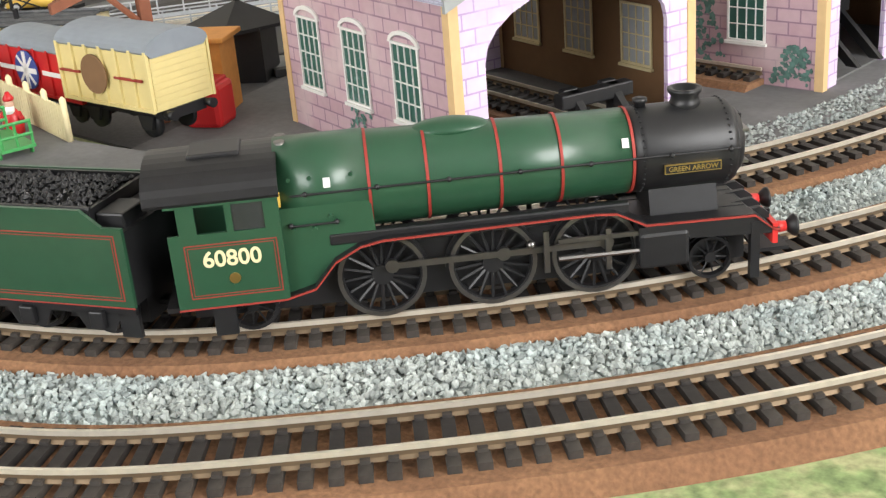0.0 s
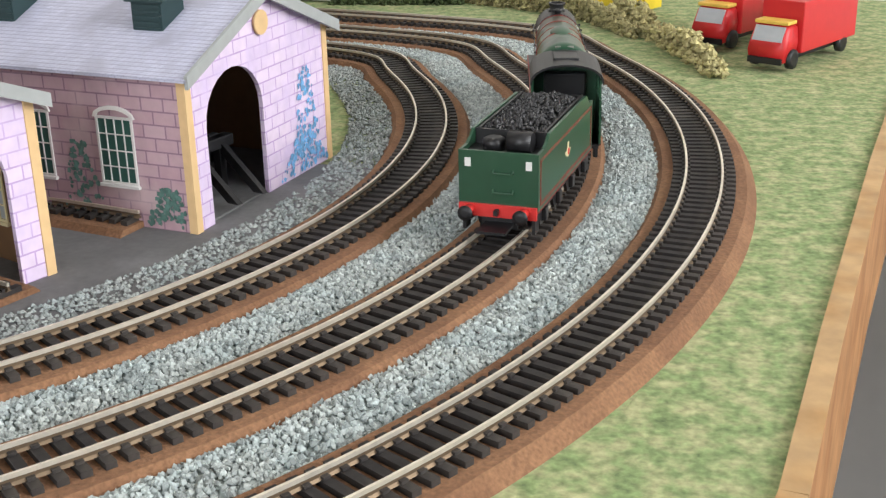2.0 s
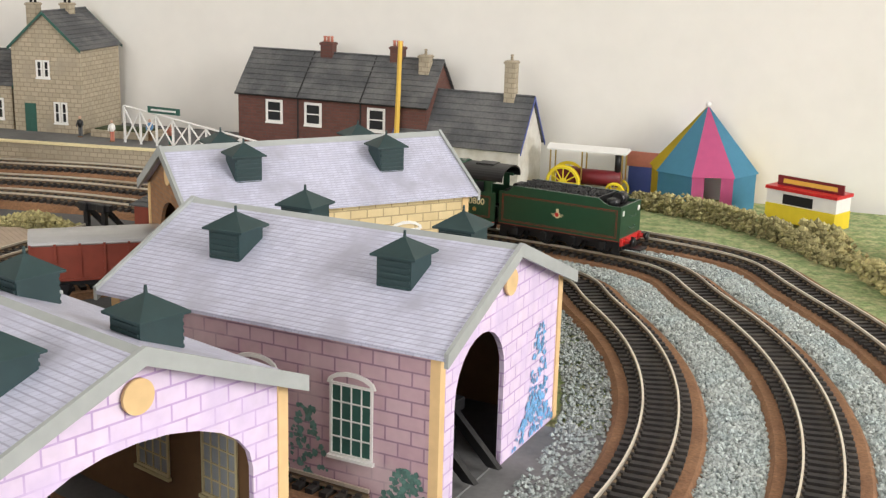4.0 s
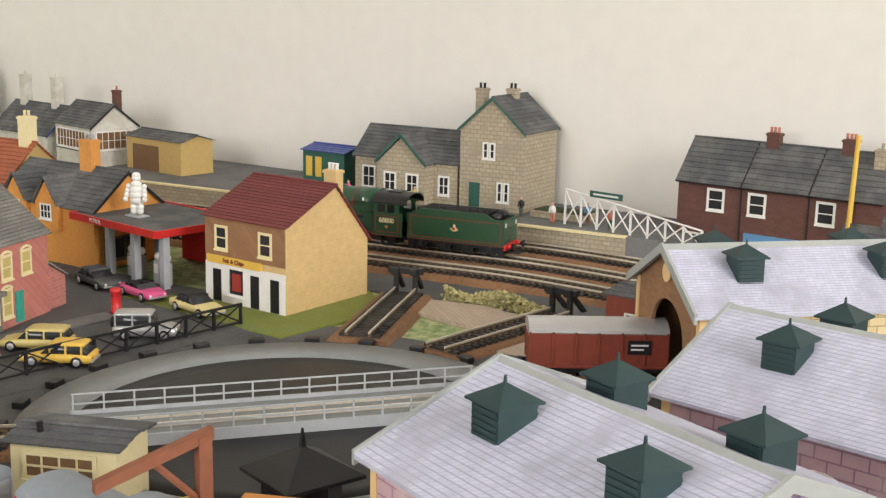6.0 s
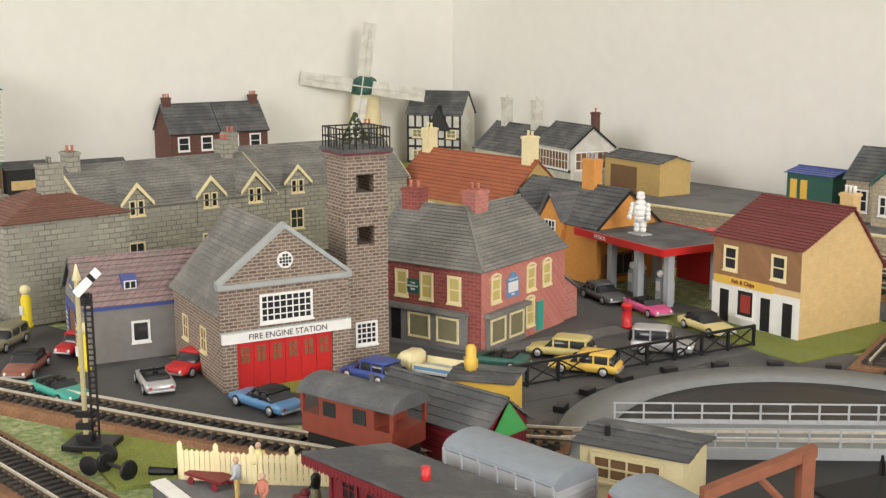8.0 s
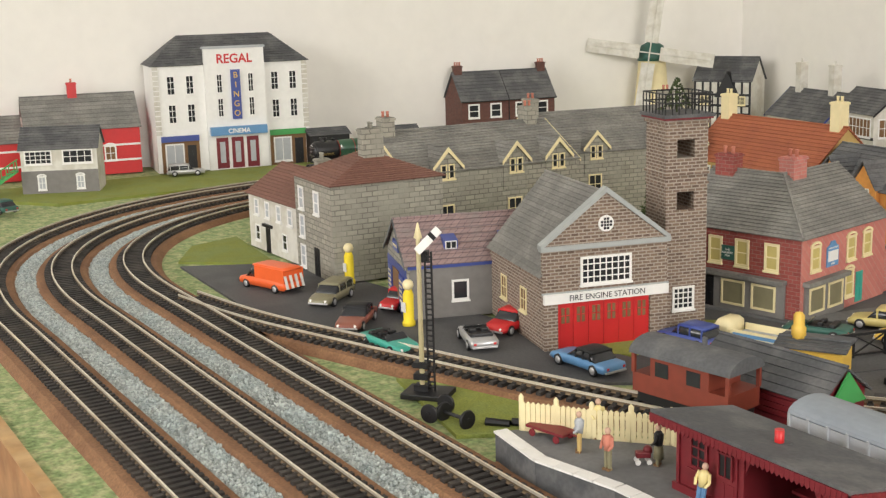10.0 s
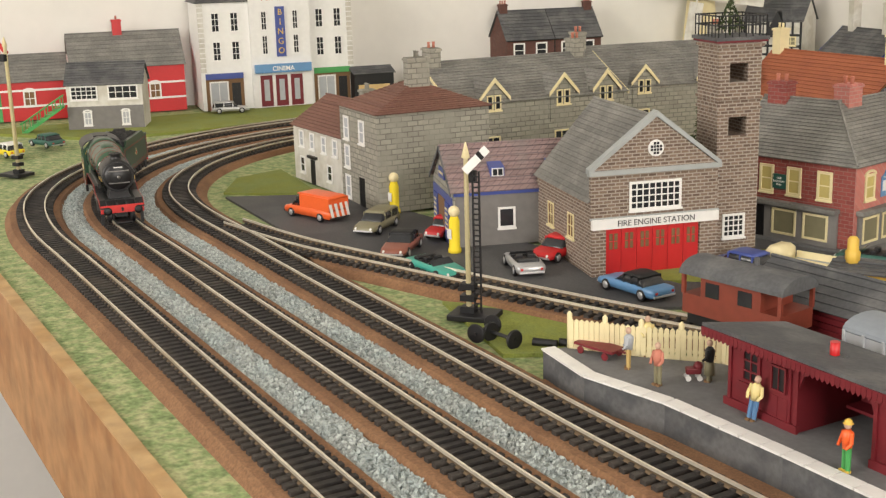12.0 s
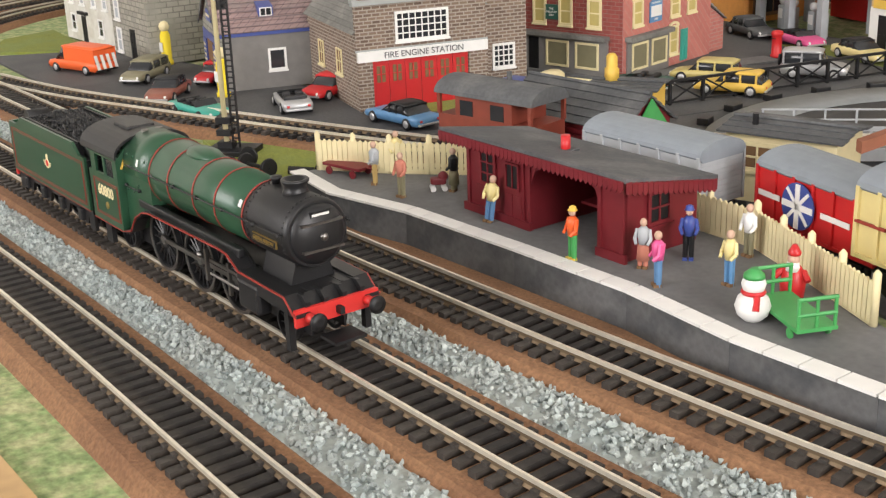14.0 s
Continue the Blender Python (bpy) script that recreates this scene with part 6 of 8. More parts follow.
door(h, F, 0.014, 0, 0.014, 0.032, "dkgreen")
for x, y in ((0.012, 0.03), (0.043, 0.05)):
    chimney(h, x, y, 0.10, 0.142, 0.012, 0.012, "statstone", 2, "black")
h = house("station_hall", -0.850, 1.476, -4, 0.150, 0.075, 0.052, 0.086, "statstone", "slate", "low buff stone booking hall with slate roof", "station", courses=9, trim="dkgreen")
h.location.z = K * 0.026
gb = part("gable_porch", prism(B(), [(0.048, 0), (0.116, 0), (0.116, 0.050), (0.082, 0.080), (0.048, 0.050)], -0.020, 0.03, "y"), M["statstone"], h)
bm = B()
slope(bm, (0.045, 0.04, 0.048), (0.045, -0.023, 0.048), (0.082, -0.023, 0.083), (0.082, 0.04, 0.083), 8)
slope(bm, (0.119, -0.023, 0.048), (0.119, 0.04, 0.048), (0.082, 0.04, 0.083), (0.082, -0.023, 0.083), 8)
part("porch_roof", bm, M["slate"], gb)
part("bargeboard", prism(B(), [(0.045, 0.046), (0.045, 0.050), (0.082, 0.0855), (0.119, 0.050), (0.119, 0.046), (0.082, 0.081)], -0.0245, -0.023, "y"), M["dkgreen"], gb)
for u in (0.058, 0.090):
    window(h, pose(0, -0.020, 0, 90), u, 0.014, 0.016, 0.022, 2, 2, "white", "glass", bar=0.0012)
window(h, on_side("F", 0.15, 0.075), 0.012, 0.012, 0.018, 0.026, 2, 2, "white", "glass", bar=0.0012)
window(h, on_side("F", 0.15, 0.075), 0.124, 0.012, 0.014, 0.022, 2, 2, "white", "glass", bar=0.0012)

# platform huts and the yellow shelter
h = house("platform_shelter", -1.245, 1.500, -14, 0.125, 0.055, 0.052, 0.060, "buff", "slate", "yellow flat-roofed platform shelter", "shelter", courses=4)
h.location.z = K * 0.02
# The shaded inside is put on the wall as a dark brown sheet
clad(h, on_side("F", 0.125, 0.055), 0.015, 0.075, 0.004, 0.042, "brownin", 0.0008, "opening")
h = house("green_hut", -0.945, 1.500, -8, 0.07, 0.05, 0.048, 0.054, "dkgreen", "blue", "dark green hut with blue roof and yellow posters", "hut", courses=4)
h.location.z = K * 0.026
clad(h, on_side("F", 0.07, 0.05), 0.006, 0.016, 0.014, 0.040, "yellow", 0.001, "poster")
clad(h, on_side("F", 0.07, 0.05), 0.022, 0.032, 0.014, 0.040, "yellow", 0.001, "poster")

# signal box, slate cottage and timbered house in the corner
h = house("signal_box", -1.400, 1.520, -18, 0.105, 0.075, 0.078, 0.108, "whitewash", "slate", "white and black signal box with slate roof", "signal box", courses=9, trim="black")
F = on_side("F", 0.105, 0.075)
window(h, F, 0.006, 0.044, 0.092, 0.026, 10, 2, "white", "brownin", bar=0.001)
window(h, on_side("R", 0.105, 0.075), 0.008, 0.044, 0.058, 0.026, 6, 2, "white", "brownin", bar=0.001)
clad(h, F, 0, 0.105, 0.040, 0.044, "black", 0.001, "band")
chimney(h, 0.085, 0.055, 0.09, 0.128, 0.010, 0.010, "maroonbrick", 1)
h = house("slate_cottage", -1.580, 1.565, -14, 0.160, 0.09, 0.055, 0.095, "whitewash", "slate", "white cottage with slate roof and tall stone chimneys", "cottage", courses=9, trim="blue")
for x in (0.030, 0.120):
    chimney(h, x, 0.045, 0.085, 0.138, 0.014, 0.014, "whitewash", 1, "whitewash")
h = house("timbered_house", -1.775, 1.585, 25, 0.105, 0.07, 0.090, 0.128, "whitewash", "slate", "black and white timber-framed house", "house", courses=9)
tb_ = B()
for k in range(8):
    box(tb_, k * 0.0145, k * 0.0145 + 0.0035, -0.0016, 0.0003, 0.0, 0.090)
for z in (0.0, 0.028, 0.043, 0.062, 0.086):
    box(tb_, 0, 0.105, -0.0018, 0.0003, z, z + 0.004)
prism(tb_, [(0.040, 0.060), (0.085, 0.060), (0.0625, 0.105)], -0.006, 0.03, "y")
part("timber_frame", tb_, M["black"], h)
for u in (0.012, 0.078):
    for v in (0.009, 0.047):
        window(h, pose(0, -0.0016, 0, 90), u, v, 0.017, 0.014, 2, 2, "cream", "olive", bar=0.001)
h.location.z = K * 0.012

# windmill against the corner
wm = thing("windmill", pose(-1.815, 1.520, 0.0, 0, 0, 42), "cream tapered windmill with four pale sails", "windmill")
part("tower", lathe(B(), [(0.036, 0), (0.034, 0.03), (0.024, 0.140)], seg=24), M["cream"], wm)
part("cap", lathe(B(), [(0.026, 0.138), (0.026, 0.146), (0.020, 0.164), (0.006, 0.172)], seg=20), M["dkgreen"], wm)
for a in (2, 92, 182, 272):
    bm = B()
    box(bm, -0.012, 0.012, -0.0006, 0.0006, 0.018, 0.112)
    tube(bm, (0, -0.001, 0.0), (0, -0.001, 0.108), 0.0012, seg=6)
    for k in range(9):
        box(bm, -0.010, 0.010, -0.0012, 0.0012, 0.020 + k * 0.0105, 0.021 + k * 0.0105)
    part("sail", bm, M["whitewash"], wm, "pale slatted sail").matrix_basis = pose(0, -0.034, 0.153) @ pose(0, 0, 0, 0, a + 6, 0)

# brick pair beside the wall, kiosks and cinema
h = cottage_row(-1.868, 1.150, 78, 2, 0.085, 0.085, 0.084, 0.128, "maroonbrick", "slate", "pair of dark brick houses with slate roof", (0.012, 0.052, 0.098, 0.138), (0.008, 0.162))
h.location.z = K * 0.004
h = house("wooden_kiosk", -1.885, 0.985, 80, 0.085, 0.05, 0.040, 0.050, "brownbrick", "slate", "small brown wooden kiosk with dark roof", "kiosk", courses=4)
clad(h, on_side("F", 0.085, 0.05), 0.006, 0.055, 0.012, 0.030, "olive", 0.001, "hatch")
h = house("wooden_kiosk", -1.905, 0.885, 80, 0.065, 0.05, 0.046, 0.054, "black", "slate", "small black kiosk with a counter coloured ochre to look lit", "kiosk", courses=4)
# Light at the counter is only the ochre colour of this sheet
clad(h, on_side("F", 0.065, 0.05), 0.006, 0.058, 0.014, 0.028, "ochrebrick", 0.001, "hatch")
w, d = 0.232, 0.09
h = house("cinema", -1.972, 0.655, 80, w, d, 0.150, 0.190, "white", "slate", "tall white art-deco cinema with grey hipped roof", "cinema", hip=0.045, courses=12)
h.scale = (1.05 * K, 1.05 * K, 1.10 * K)
F = on_side("F", w, d)
ctr = part("parapet", box(B(), 0.075, 0.165, -0.008, 0.0, 0.0, 0.172), M["white"], h)
part("parapet_cap", box(B(), 0.073, 0.167, -0.010, 0.004, 0.172, 0.175), M["ltgrey"], ctr)
words("REGAL", 0.018, M["vanred"], ctr, upright(0.120, -0.0084, 0.157), bold=0.0004)
part("bingo_board", box(B(), 0.113, 0.127, -0.011, -0.008, 0.072, 0.142), M["blue"], ctr, "blue upright sign")
for i, ch in enumerate("BINGO"):
    words(ch, 0.012, M["yellow"], ctr, upright(0.120, -0.0115, 0.134 - i * 0.0135))
fa = part("canopy_board", box(B(), 0.078, 0.163, -0.017, -0.008, 0.050, 0.062), M["skyblue"], h, "blue canopy board")
words("CINEMA", 0.009, M["white"], fa, upright(0.120, -0.0173, 0.0555), bold=0.0002)
for k in range(3):
    clad(h, F @ pose(0, 0, 0.008), 0.086 + k * 0.023, 0.104 + k * 0.023, 0.002, 0.046, "maroon", 0.001, "entrance_door")
    clad(h, F @ pose(0, 0, 0.009), 0.091 + k * 0.023, 0.099 + k * 0.023, 0.010, 0.040, "ltgrey", 0.0005, "door_glass")
for u0, c in ((0.006, "blue"), (0.170, "green")):
    clad(h, F, u0, u0 + 0.056, 0.0, 0.044, "brownin", 0.001, "shop_front")
    clad(h, F, u0, u0 + 0.056, 0.044, 0.052, c, 0.003, "shop_fascia")
    window(h, F @ pose(0, 0, 0.0009), u0 + 0.006, 0.006, 0.026, 0.034, 2, 1, "white", "ltgrey", bar=0.001)
    door(h, F @ pose(0, 0, 0.0009), u0 + 0.038, 0, 0.013, 0.038, "black")
for u in (0.020, 0.048, 0.176, 0.204):
    for v in (0.070, 0.110):
        window(h, F, u, v, 0.011, 0.026, 2, 3, "white", "glass", bar=0.0008)
for u in (0.092, 0.139):
    for v in (0.076, 0.110):
        window(h, F @ pose(0, 0, 0.008), u, v, 0.008, 0.026, 2, 3, "white", "glass", bar=0.0008)
for u in (0.0, w - 0.008):
    bm = B()
    for k in range(14):
        box(bm, u, u + 0.008, -0.002, 0.0, 0.054 + k * 0.0070, 0.0595 + k * 0.0070)
    part("quoin", bm, M["whitewash"], h)

# red brick stations and the white signal box by the outer curve
for x, y, yaw, w, d, hh, rh in ((-2.045, 0.475, 80, 0.17, 0.11, 0.074, 0.122), (-2.075, 0.290, 80, 0.18, 0.10, 0.060, 0.095)):
    h = house("red_brick_house", x, y, yaw, w, d, hh, rh, "vanred", "stoneslate", "bright red brick house with grey-brown roof and white bands", "house", courses=9)
    F = on_side("F", w, d)
    for z in (0.020, 0.044):
        clad(h, F, 0, w, z, z + 0.003, "white", 0.0012, "white_band")
    for u in (0.020, 0.115):
        window(h, F, u, 0.022, 0.016, 0.022, 2, 2, "white", "brownin", bar=0.0012, arch=True)
    door(h, F, 0.066, 0, 0.016, 0.042, "green")
    chimney(h, w * 0.45, d / 2, rh - 0.01, rh + 0.02, 0.014, 0.012, "vanred", 1)
w, d = 0.105, 0.062
h = house("signal_box", -1.895, 0.432, 66, w, d, 0.066, 0.092, "whitewash", "slate", "white timber signal box on a grey stone base", "signal box", courses=9)
clad(h, on_side("F", w, d), 0, w, 0, 0.034, "render_grey", 0.001, "stone_base")
clad(h, on_side("L", w, d), 0, d, 0, 0.034, "render_grey", 0.001, "stone_base")
window(h, on_side("F", w, d), 0.006, 0.044, 0.036, 0.018, 5, 3, "white", "glass", bar=0.001)
window(h, on_side("F", w, d), 0.058, 0.044, 0.040, 0.018, 4, 2, "white", "glass", bar=0.001)
for u in (0.022, 0.075):
    window(h, on_side("F", w, d) @ pose(0, 0, 0.0008), u, 0.008, 0.010, 0.018, 2, 2, "white", "ltgrey", bar=0.001, arch=True)
st = B()
for k in range(9):
    box(st, -0.012 - 0.006 * k, -0.004 - 0.006 * k, -0.016, 0.0, 0.036 - 0.004 * k, 0.0375 - 0.004 * k)
for y in (-0.017, 0.0):
    prism(st, [(-0.004, 0.034), (-0.004, 0.037), (-0.066, -0.0), (-0.060, -0.002)], y - 0.001, y + 0.001, "y")
    tube(st, (-0.004, y, 0.052), (-0.064, y, 0.014), 0.0009, seg=5)
    for k in range(6):
        tube(st, (-0.006 - 0.011 * k, y, 0.036 - 0.0066 * k), (-0.006 - 0.011 * k, y, 0.051 - 0.0068 * k), 0.0008, seg=5)
part("outside_stair", st, M["green"], h, "green outside stair")


# ---- engine yard ----
# turntable
TT = pose(-0.487, 0.790, 0)
tt = thing("turntable", TT, "grey model turntable with a railed bridge over a dark pit", "turntable")
part("rim", lathe(B(), [(0.172, 0.0), (0.172, 0.0045), (0.145, 0.0055), (0.139, 0.0050), (0.137, 0.0), (0.137, -0.012)], seg=72), M["tt_grey"], tt)
part("pit", lathe(B(), [(0.1375, 0.0024), (0.120, 0.0026), (0.0, 0.0028)], seg=48), M["black"], tt, "black pit floor")
br = part("bridge", box(B(), -0.150, 0.150, -0.026, 0.026, 0.003, 0.0075, 0.0006), M["tt_grey"], tt)
br.matrix_basis = pose(0, 0, 0, 0, 0, 44)
for y in (-0.00825, 0.00825):
    part("bridge_rail", box(B(), -0.170, 0.150, y - 0.0007, y + 0.0007, 0.0075, 0.0102), M["rail"], br)
part("girder", box(box(B(), -0.135, 0.135, -0.0275, -0.0255, 0.0, 0.010), -0.135, 0.135, 0.0255, 0.0275, 0.0, 0.010), M["ltgrey"], br)
for y in (-0.025, 0.025):
    hb = B()
    for k in range(15):
        x = -0.133 + k * 0.019
        box(hb, x - 0.0006, x + 0.0006, y - 0.0006, y + 0.0006, 0.0075, 0.0215)
    for z in (0.0145, 0.0210):
        box(hb, -0.134, 0.134, y - 0.0005, y + 0.0005, z, z + 0.0010)
    part("bridge_handrail", hb, M["ltgrey"], br)
for k in range(26):
    a = radians(20 + k * 14)
    cl = part("rim_block", box(B(), -0.006, 0.006, -0.004, 0.004, 0.002, 0.0066, 0.0005), M["black"], tt)
    cl.matrix_basis = pose(0.179 * math.cos(a), 0.179 * math.sin(a), 0, 0, 0, math.degrees(a) + 90)

for p, q in (((-0.540, 0.965), (-0.580, 1.118)), ((-0.470, 0.965), (-0.428, 1.120)), ((-0.405, 0.945), (-0.30, 1.03)), ((-0.60, 0.672), (-0.70, 0.60)), ((-0.318, 0.78), (-0.08, 0.70)), ((-0.34, 0.70), (-0.11, 0.585))):
    lay_track(straight(on_plan(*p), on_plan(*q)), "short siding of nickel-silver track off the turntable", False, never)


def buffer_stop(x, y, yaw, group="buffer stops at siding ends", plan=UNIT):
    b = thing("buffer_stop", pose(x, y, 0.006, 0, 0, yaw), "black plastic buffer stop at the end of a siding", "buffer stop", group, plan=plan)
    for s in (-0.009, 0.009):
        part("post", box(B(), s - 0.002, s + 0.002, -0.002, 0.002, 0, 0.024), M["black"], b)
        part("brace", prism(B(), [(0.0, 0.018), (0.003, 0.021), (0.026, 0.0), (0.020, 0.0)], s - 0.0015, s + 0.0015, "x"), M["black"], b)
        part("buffer_pad", box(B(), s - 0.0035, s + 0.0035, -0.006, -0.002, 0.0175, 0.0245, 0.0008), M["black"], b)
    part("beam", box(B(), -0.0165, 0.0165, -0.003, 0.003, 0.0185, 0.0240, 0.0006), M["black"], b)
    return b


buffer_stop(-0.580, 1.118, 12)
buffer_stop(-0.428, 1.120, -12)
buffer_stop(-0.098, 0.545, 240, plan=FLAT)
buffer_stop(-0.052, 0.700, 250, plan=FLAT)

# black lattice bridge fence
lf = thing("lattice_fence", pose(-0.713, 0.719, 0.002, 0, 0, 76), "black lattice girder fence beside the turntable", "fence")
part("rail", box(box(B(), 0, 0.252, -0.001, 0.001, 0.0165, 0.0185), 0, 0.252, -0.001, 0.001, 0.0015, 0.003), M["black"], lf)
for k in range(10):
    x = k * 0.028
    part("post", box(B(), x - 0.001, x + 0.001, -0.0012, 0.0012, 0, 0.0185), M["black"], lf)
    if k < 9:
        part("cross_brace", tube(tube(B(), (x, 0, 0.002), (x + 0.028, 0, 0.017), 0.0007, seg=5), (x, 0, 0.017), (x + 0.028, 0, 0.002), 0.0007, seg=5), M["black"], lf)

# small yard buildings
h = house("platelayer_hut", -0.690, 0.652, 30, 0.042, 0.034, 0.030, 0.032, "yellow", "slate", "small yellow hut with green door and tall chimney", "hut", courses=3)
clad(h, on_side("F", 0.042, 0.034), 0.022, 0.033, 0.0, 0.022, "green", 0.001, "door")
part("chimney", lathe(B(), [(0.005, 0.030), (0.005, 0.040), (0.0038, 0.041), (0.0038, 0.048), (0.0022, 0.050)], (0.010, 0.017, 0), seg=4), M["yellow"], h)
h = house("yard_office", -0.536, 0.604, 16, 0.060, 0.038, 0.038, 0.041, "cream", "slate", "cream timber office with grey felt roof", "hut", courses=3, over=0.004)
window(h, on_side("F", 0.06, 0.038), 0.008, 0.018, 0.040, 0.014, 4, 2, "cream", "brownin", bar=0.0012)
part("stove_pipe", tube(B(), (0.012, 0.010, 0.038), (0.012, 0.010, 0.046), 0.0018, seg=8), M["black"], h)
h = house("red_shed", -0.690, 0.583, 4, 0.092, 0.042, 0.030, 0.046, "maroon", "slate", "dark red boarded shed with green gable end", "shed", courses=5)
part("gable_board", prism(B(), [(0.004, 0.024), (0.038, 0.024), (0.021, 0.044)], 0.0948, 0.0962, "x"), M["green"], h)
for k in range(7):
    part("weatherboard", box(B(), 0.0, 0.095, -0.0012, 0.0, 0.002 + k * 0.0039, 0.0050 + k * 0.0039), M["maroon"], h)
h = house("goods_shed", -0.372, 1.075, -10, 0.060, 0.05, 0.040, 0.043, "vanbrown", "slate", "brown wooden goods shed with a white window", "shed", courses=3)
window(h, on_side("F", 0.06, 0.05), 0.018, 0.012, 0.016, 0.014, 3, 3, "white", "glass", bar=0.0008)
tw_ = thing("water_tower", pose(-0.386, 0.655, 0.002, 0, 0, 20), "small black tower with a pyramid roof", "tower")
part("tower_body", box(B(), -0.017, 0.017, -0.017, 0.017, 0, 0.032), M["black"], tw_)
bm = lathe(B(), [(0.033, 0.031), (0.033, 0.033), (0.002, 0.046), (0.0006, 0.056)], seg=4)
for fc in bm.faces:
    fc.smooth = False
part("tower_roof", bm, M["black"], tw_)
cr_ = thing("loading_crane", pose(-0.376, 0.563, 0.0, 0, 0, 60), "rusty brown timber loading crane", "crane")
part("mast", box(B(), -0.003, 0.003, -0.003, 0.003, 0, 0.086), M["rust"], cr_)
part("jib", prism(B(), [(0.004, 0.084), (0.004, 0.089), (-0.048, 0.074), (-0.048, 0.069)], -0.0025, 0.0025, "y"), M["rust"], cr_)
part("stay", tube(B(), (-0.004, 0, 0.058), (-0.024, 0, 0.079), 0.0018, seg=6), M["rust"], cr_)
part("hook_block", box(B(), -0.012, -0.006, -0.003, 0.003, 0.050, 0.058), M["yellow"], cr_)


# ---- wagons ----
def wagon(x, y, yaw, L, body, roof, label, hgt=0.040, planks=6, ends=True, name="goods_van", plan=UNIT):
    v = thing(name, pose(x, y, 0.0102, 0, 0, yaw), label, "wagon", plan=plan)
    w = 0.0155
    part("body", box(B(), -L / 2, L / 2, -w, w, 0.0135, hgt), M[body], v)
    pr = [(w * 1.06 * math.sin(radians(a)), hgt - 0.0015 + 0.007 * math.cos(radians(a))) for a in range(-90, 91, 15)]
    part("roof", prism(B(), pr + [(w * 0.9, hgt - 0.004), (-w * 0.9, hgt - 0.004)], -L / 2 - 0.001, L / 2 + 0.001, "x"), M[roof], v)
    rb = B()
    for k in range(planks + 1):
        xx = -L / 2 + L * k / planks
        for s in (-1, 1):
            box(rb, xx - 0.0008, xx + 0.0008, min(s * w, s * (w + 0.0012)), max(s * w, s * (w + 0.0012)), 0.0135, hgt - 0.001)
    for s in (-1, 1):
        box(rb, -L / 2, L / 2, min(s * w, s * (w + 0.0010)), max(s * w, s * (w + 0.0010)), 0.0135, 0.0150)
    part("ribs", rb, M[body], v)
    bd = B()
    for k in range(9):
        for s in (-1, 1):
            box(bd, s * L / 2 - 0.0004, s * L / 2 + 0.0004, -w + 0.001, w - 0.001, 0.0145 + k * 0.0028, 0.0168 + k * 0.0028)
    part("end_boards", bd, M[body], v)
    part("underframe", box(B(), -L / 2 - 0.001, L / 2 + 0.001, -0.0105, 0.0105, 0.009, 0.0135), M["black"], v)
    for xx in (-L * 0.3, L * 0.3):
        for s in (-1, 1):
            part("wheel", lathe(B(), [(0.0065, s * 0.0078), (0.0065, s * 0.0100), (0.002, s * 0.0102)], (xx, 0, 0.0065), "y", 20), M["black"], v)
            part("axle_guard", prism(B(), [(xx - 0.005, 0.010), (xx - 0.003, 0.004), (xx + 0.003, 0.004), (xx + 0.005, 0.010)], min(s * 0.0108, s * 0.0122), max(s * 0.0108, s * 0.0122), "y"), M["black"], v)
    for s in (-1, 1):
        for yy in (-0.0105, 0.0105):
            part("buffer", tube(B(), (s * L / 2, yy, 0.0118), (s * (L / 2 + 0.006), yy, 0.0118), 0.0014, 0.0022, seg=10), M["black"], v)
    return v


wagon(-0.524, 0.541, 0, 0.076, "ltgrey", "bluegrey", "light grey goods van with blue-grey roof on the yard siding")
v = wagon(-0.4206, 0.5434, -14, 0.076, "vanred", "bluegrey", "bright red goods van with a round flag badge")
part("badge", tube(B(), (-0.008, -0.0168, 0.027), (-0.008, -0.0176, 0.027), 0.0105, seg=28), M["blue"], v, "round badge with red and white cross")
cr = B()
for a in (0, 90, 45, -45):
    m = Matrix.Translation((-0.008, -0.0178, 0.027)) @ Matrix.Rotation(radians(a), 4, "Y")
    n0 = len(cr.verts)
    box(cr, -0.0100, 0.0100, -0.0002, 0.0002, -0.0014 if a in (0, 90) else -0.0008, 0.0014 if a in (0, 90) else 0.0008)
    cr.verts.ensure_lookup_table()
    bmesh.ops.transform(cr, matrix=m, verts=cr.verts[n0:])
part("badge_cross", cr, M["white"], v)
part("lettering_bar", box(B(), -0.036, -0.021, -0.0168, -0.0164, 0.0255, 0.0280), M["white"], v)
part("lettering_bar", box(B(), 0.006, 0.024, -0.0168, -0.0164, 0.0255, 0.0280), M["white"], v)
br_ = wagon(-0.335, 0.948, 28, 0.095, "vanbrown", "silver", "dark red-brown van with pale grey corrugated roof")
part("label_panel", box(B(), 0.020, 0.036, -0.0170, -0.0164, 0.024, 0.034), M["black"], br_)
part("label_bar", box(box(B(), 0.022, 0.034, -0.0174, -0.0169, 0.030, 0.0312), 0.022, 0.031, -0.0174, -0.0169, 0.027, 0.0282), M["white"], br_)
cw = wagon(-0.293, 0.503, -8, 0.060, "paleyellow", "bluegrey", "cream goods van with red line and round brown badge", plan=FLAT)
part("badge", tube(B(), (-0.005, -0.0168, 0.027), (-0.005, -0.0176, 0.027), 0.0085, seg=28), M["brownin"], cw, "round brown badge with red rim")
part("red_stripe", box(box(B(), 0.008, 0.026, -0.0170, -0.0160, 0.0262, 0.0272), -0.030, -0.016, -0.0170, -0.0160, 0.0262, 0.0272), M["line_red"], cw)
ho_ = thing("coal_hut", pose(-0.300, 0.556, 0.002, 0, 0, 20), "small orange timber hut with flat lid", "hut", plan=FLAT)
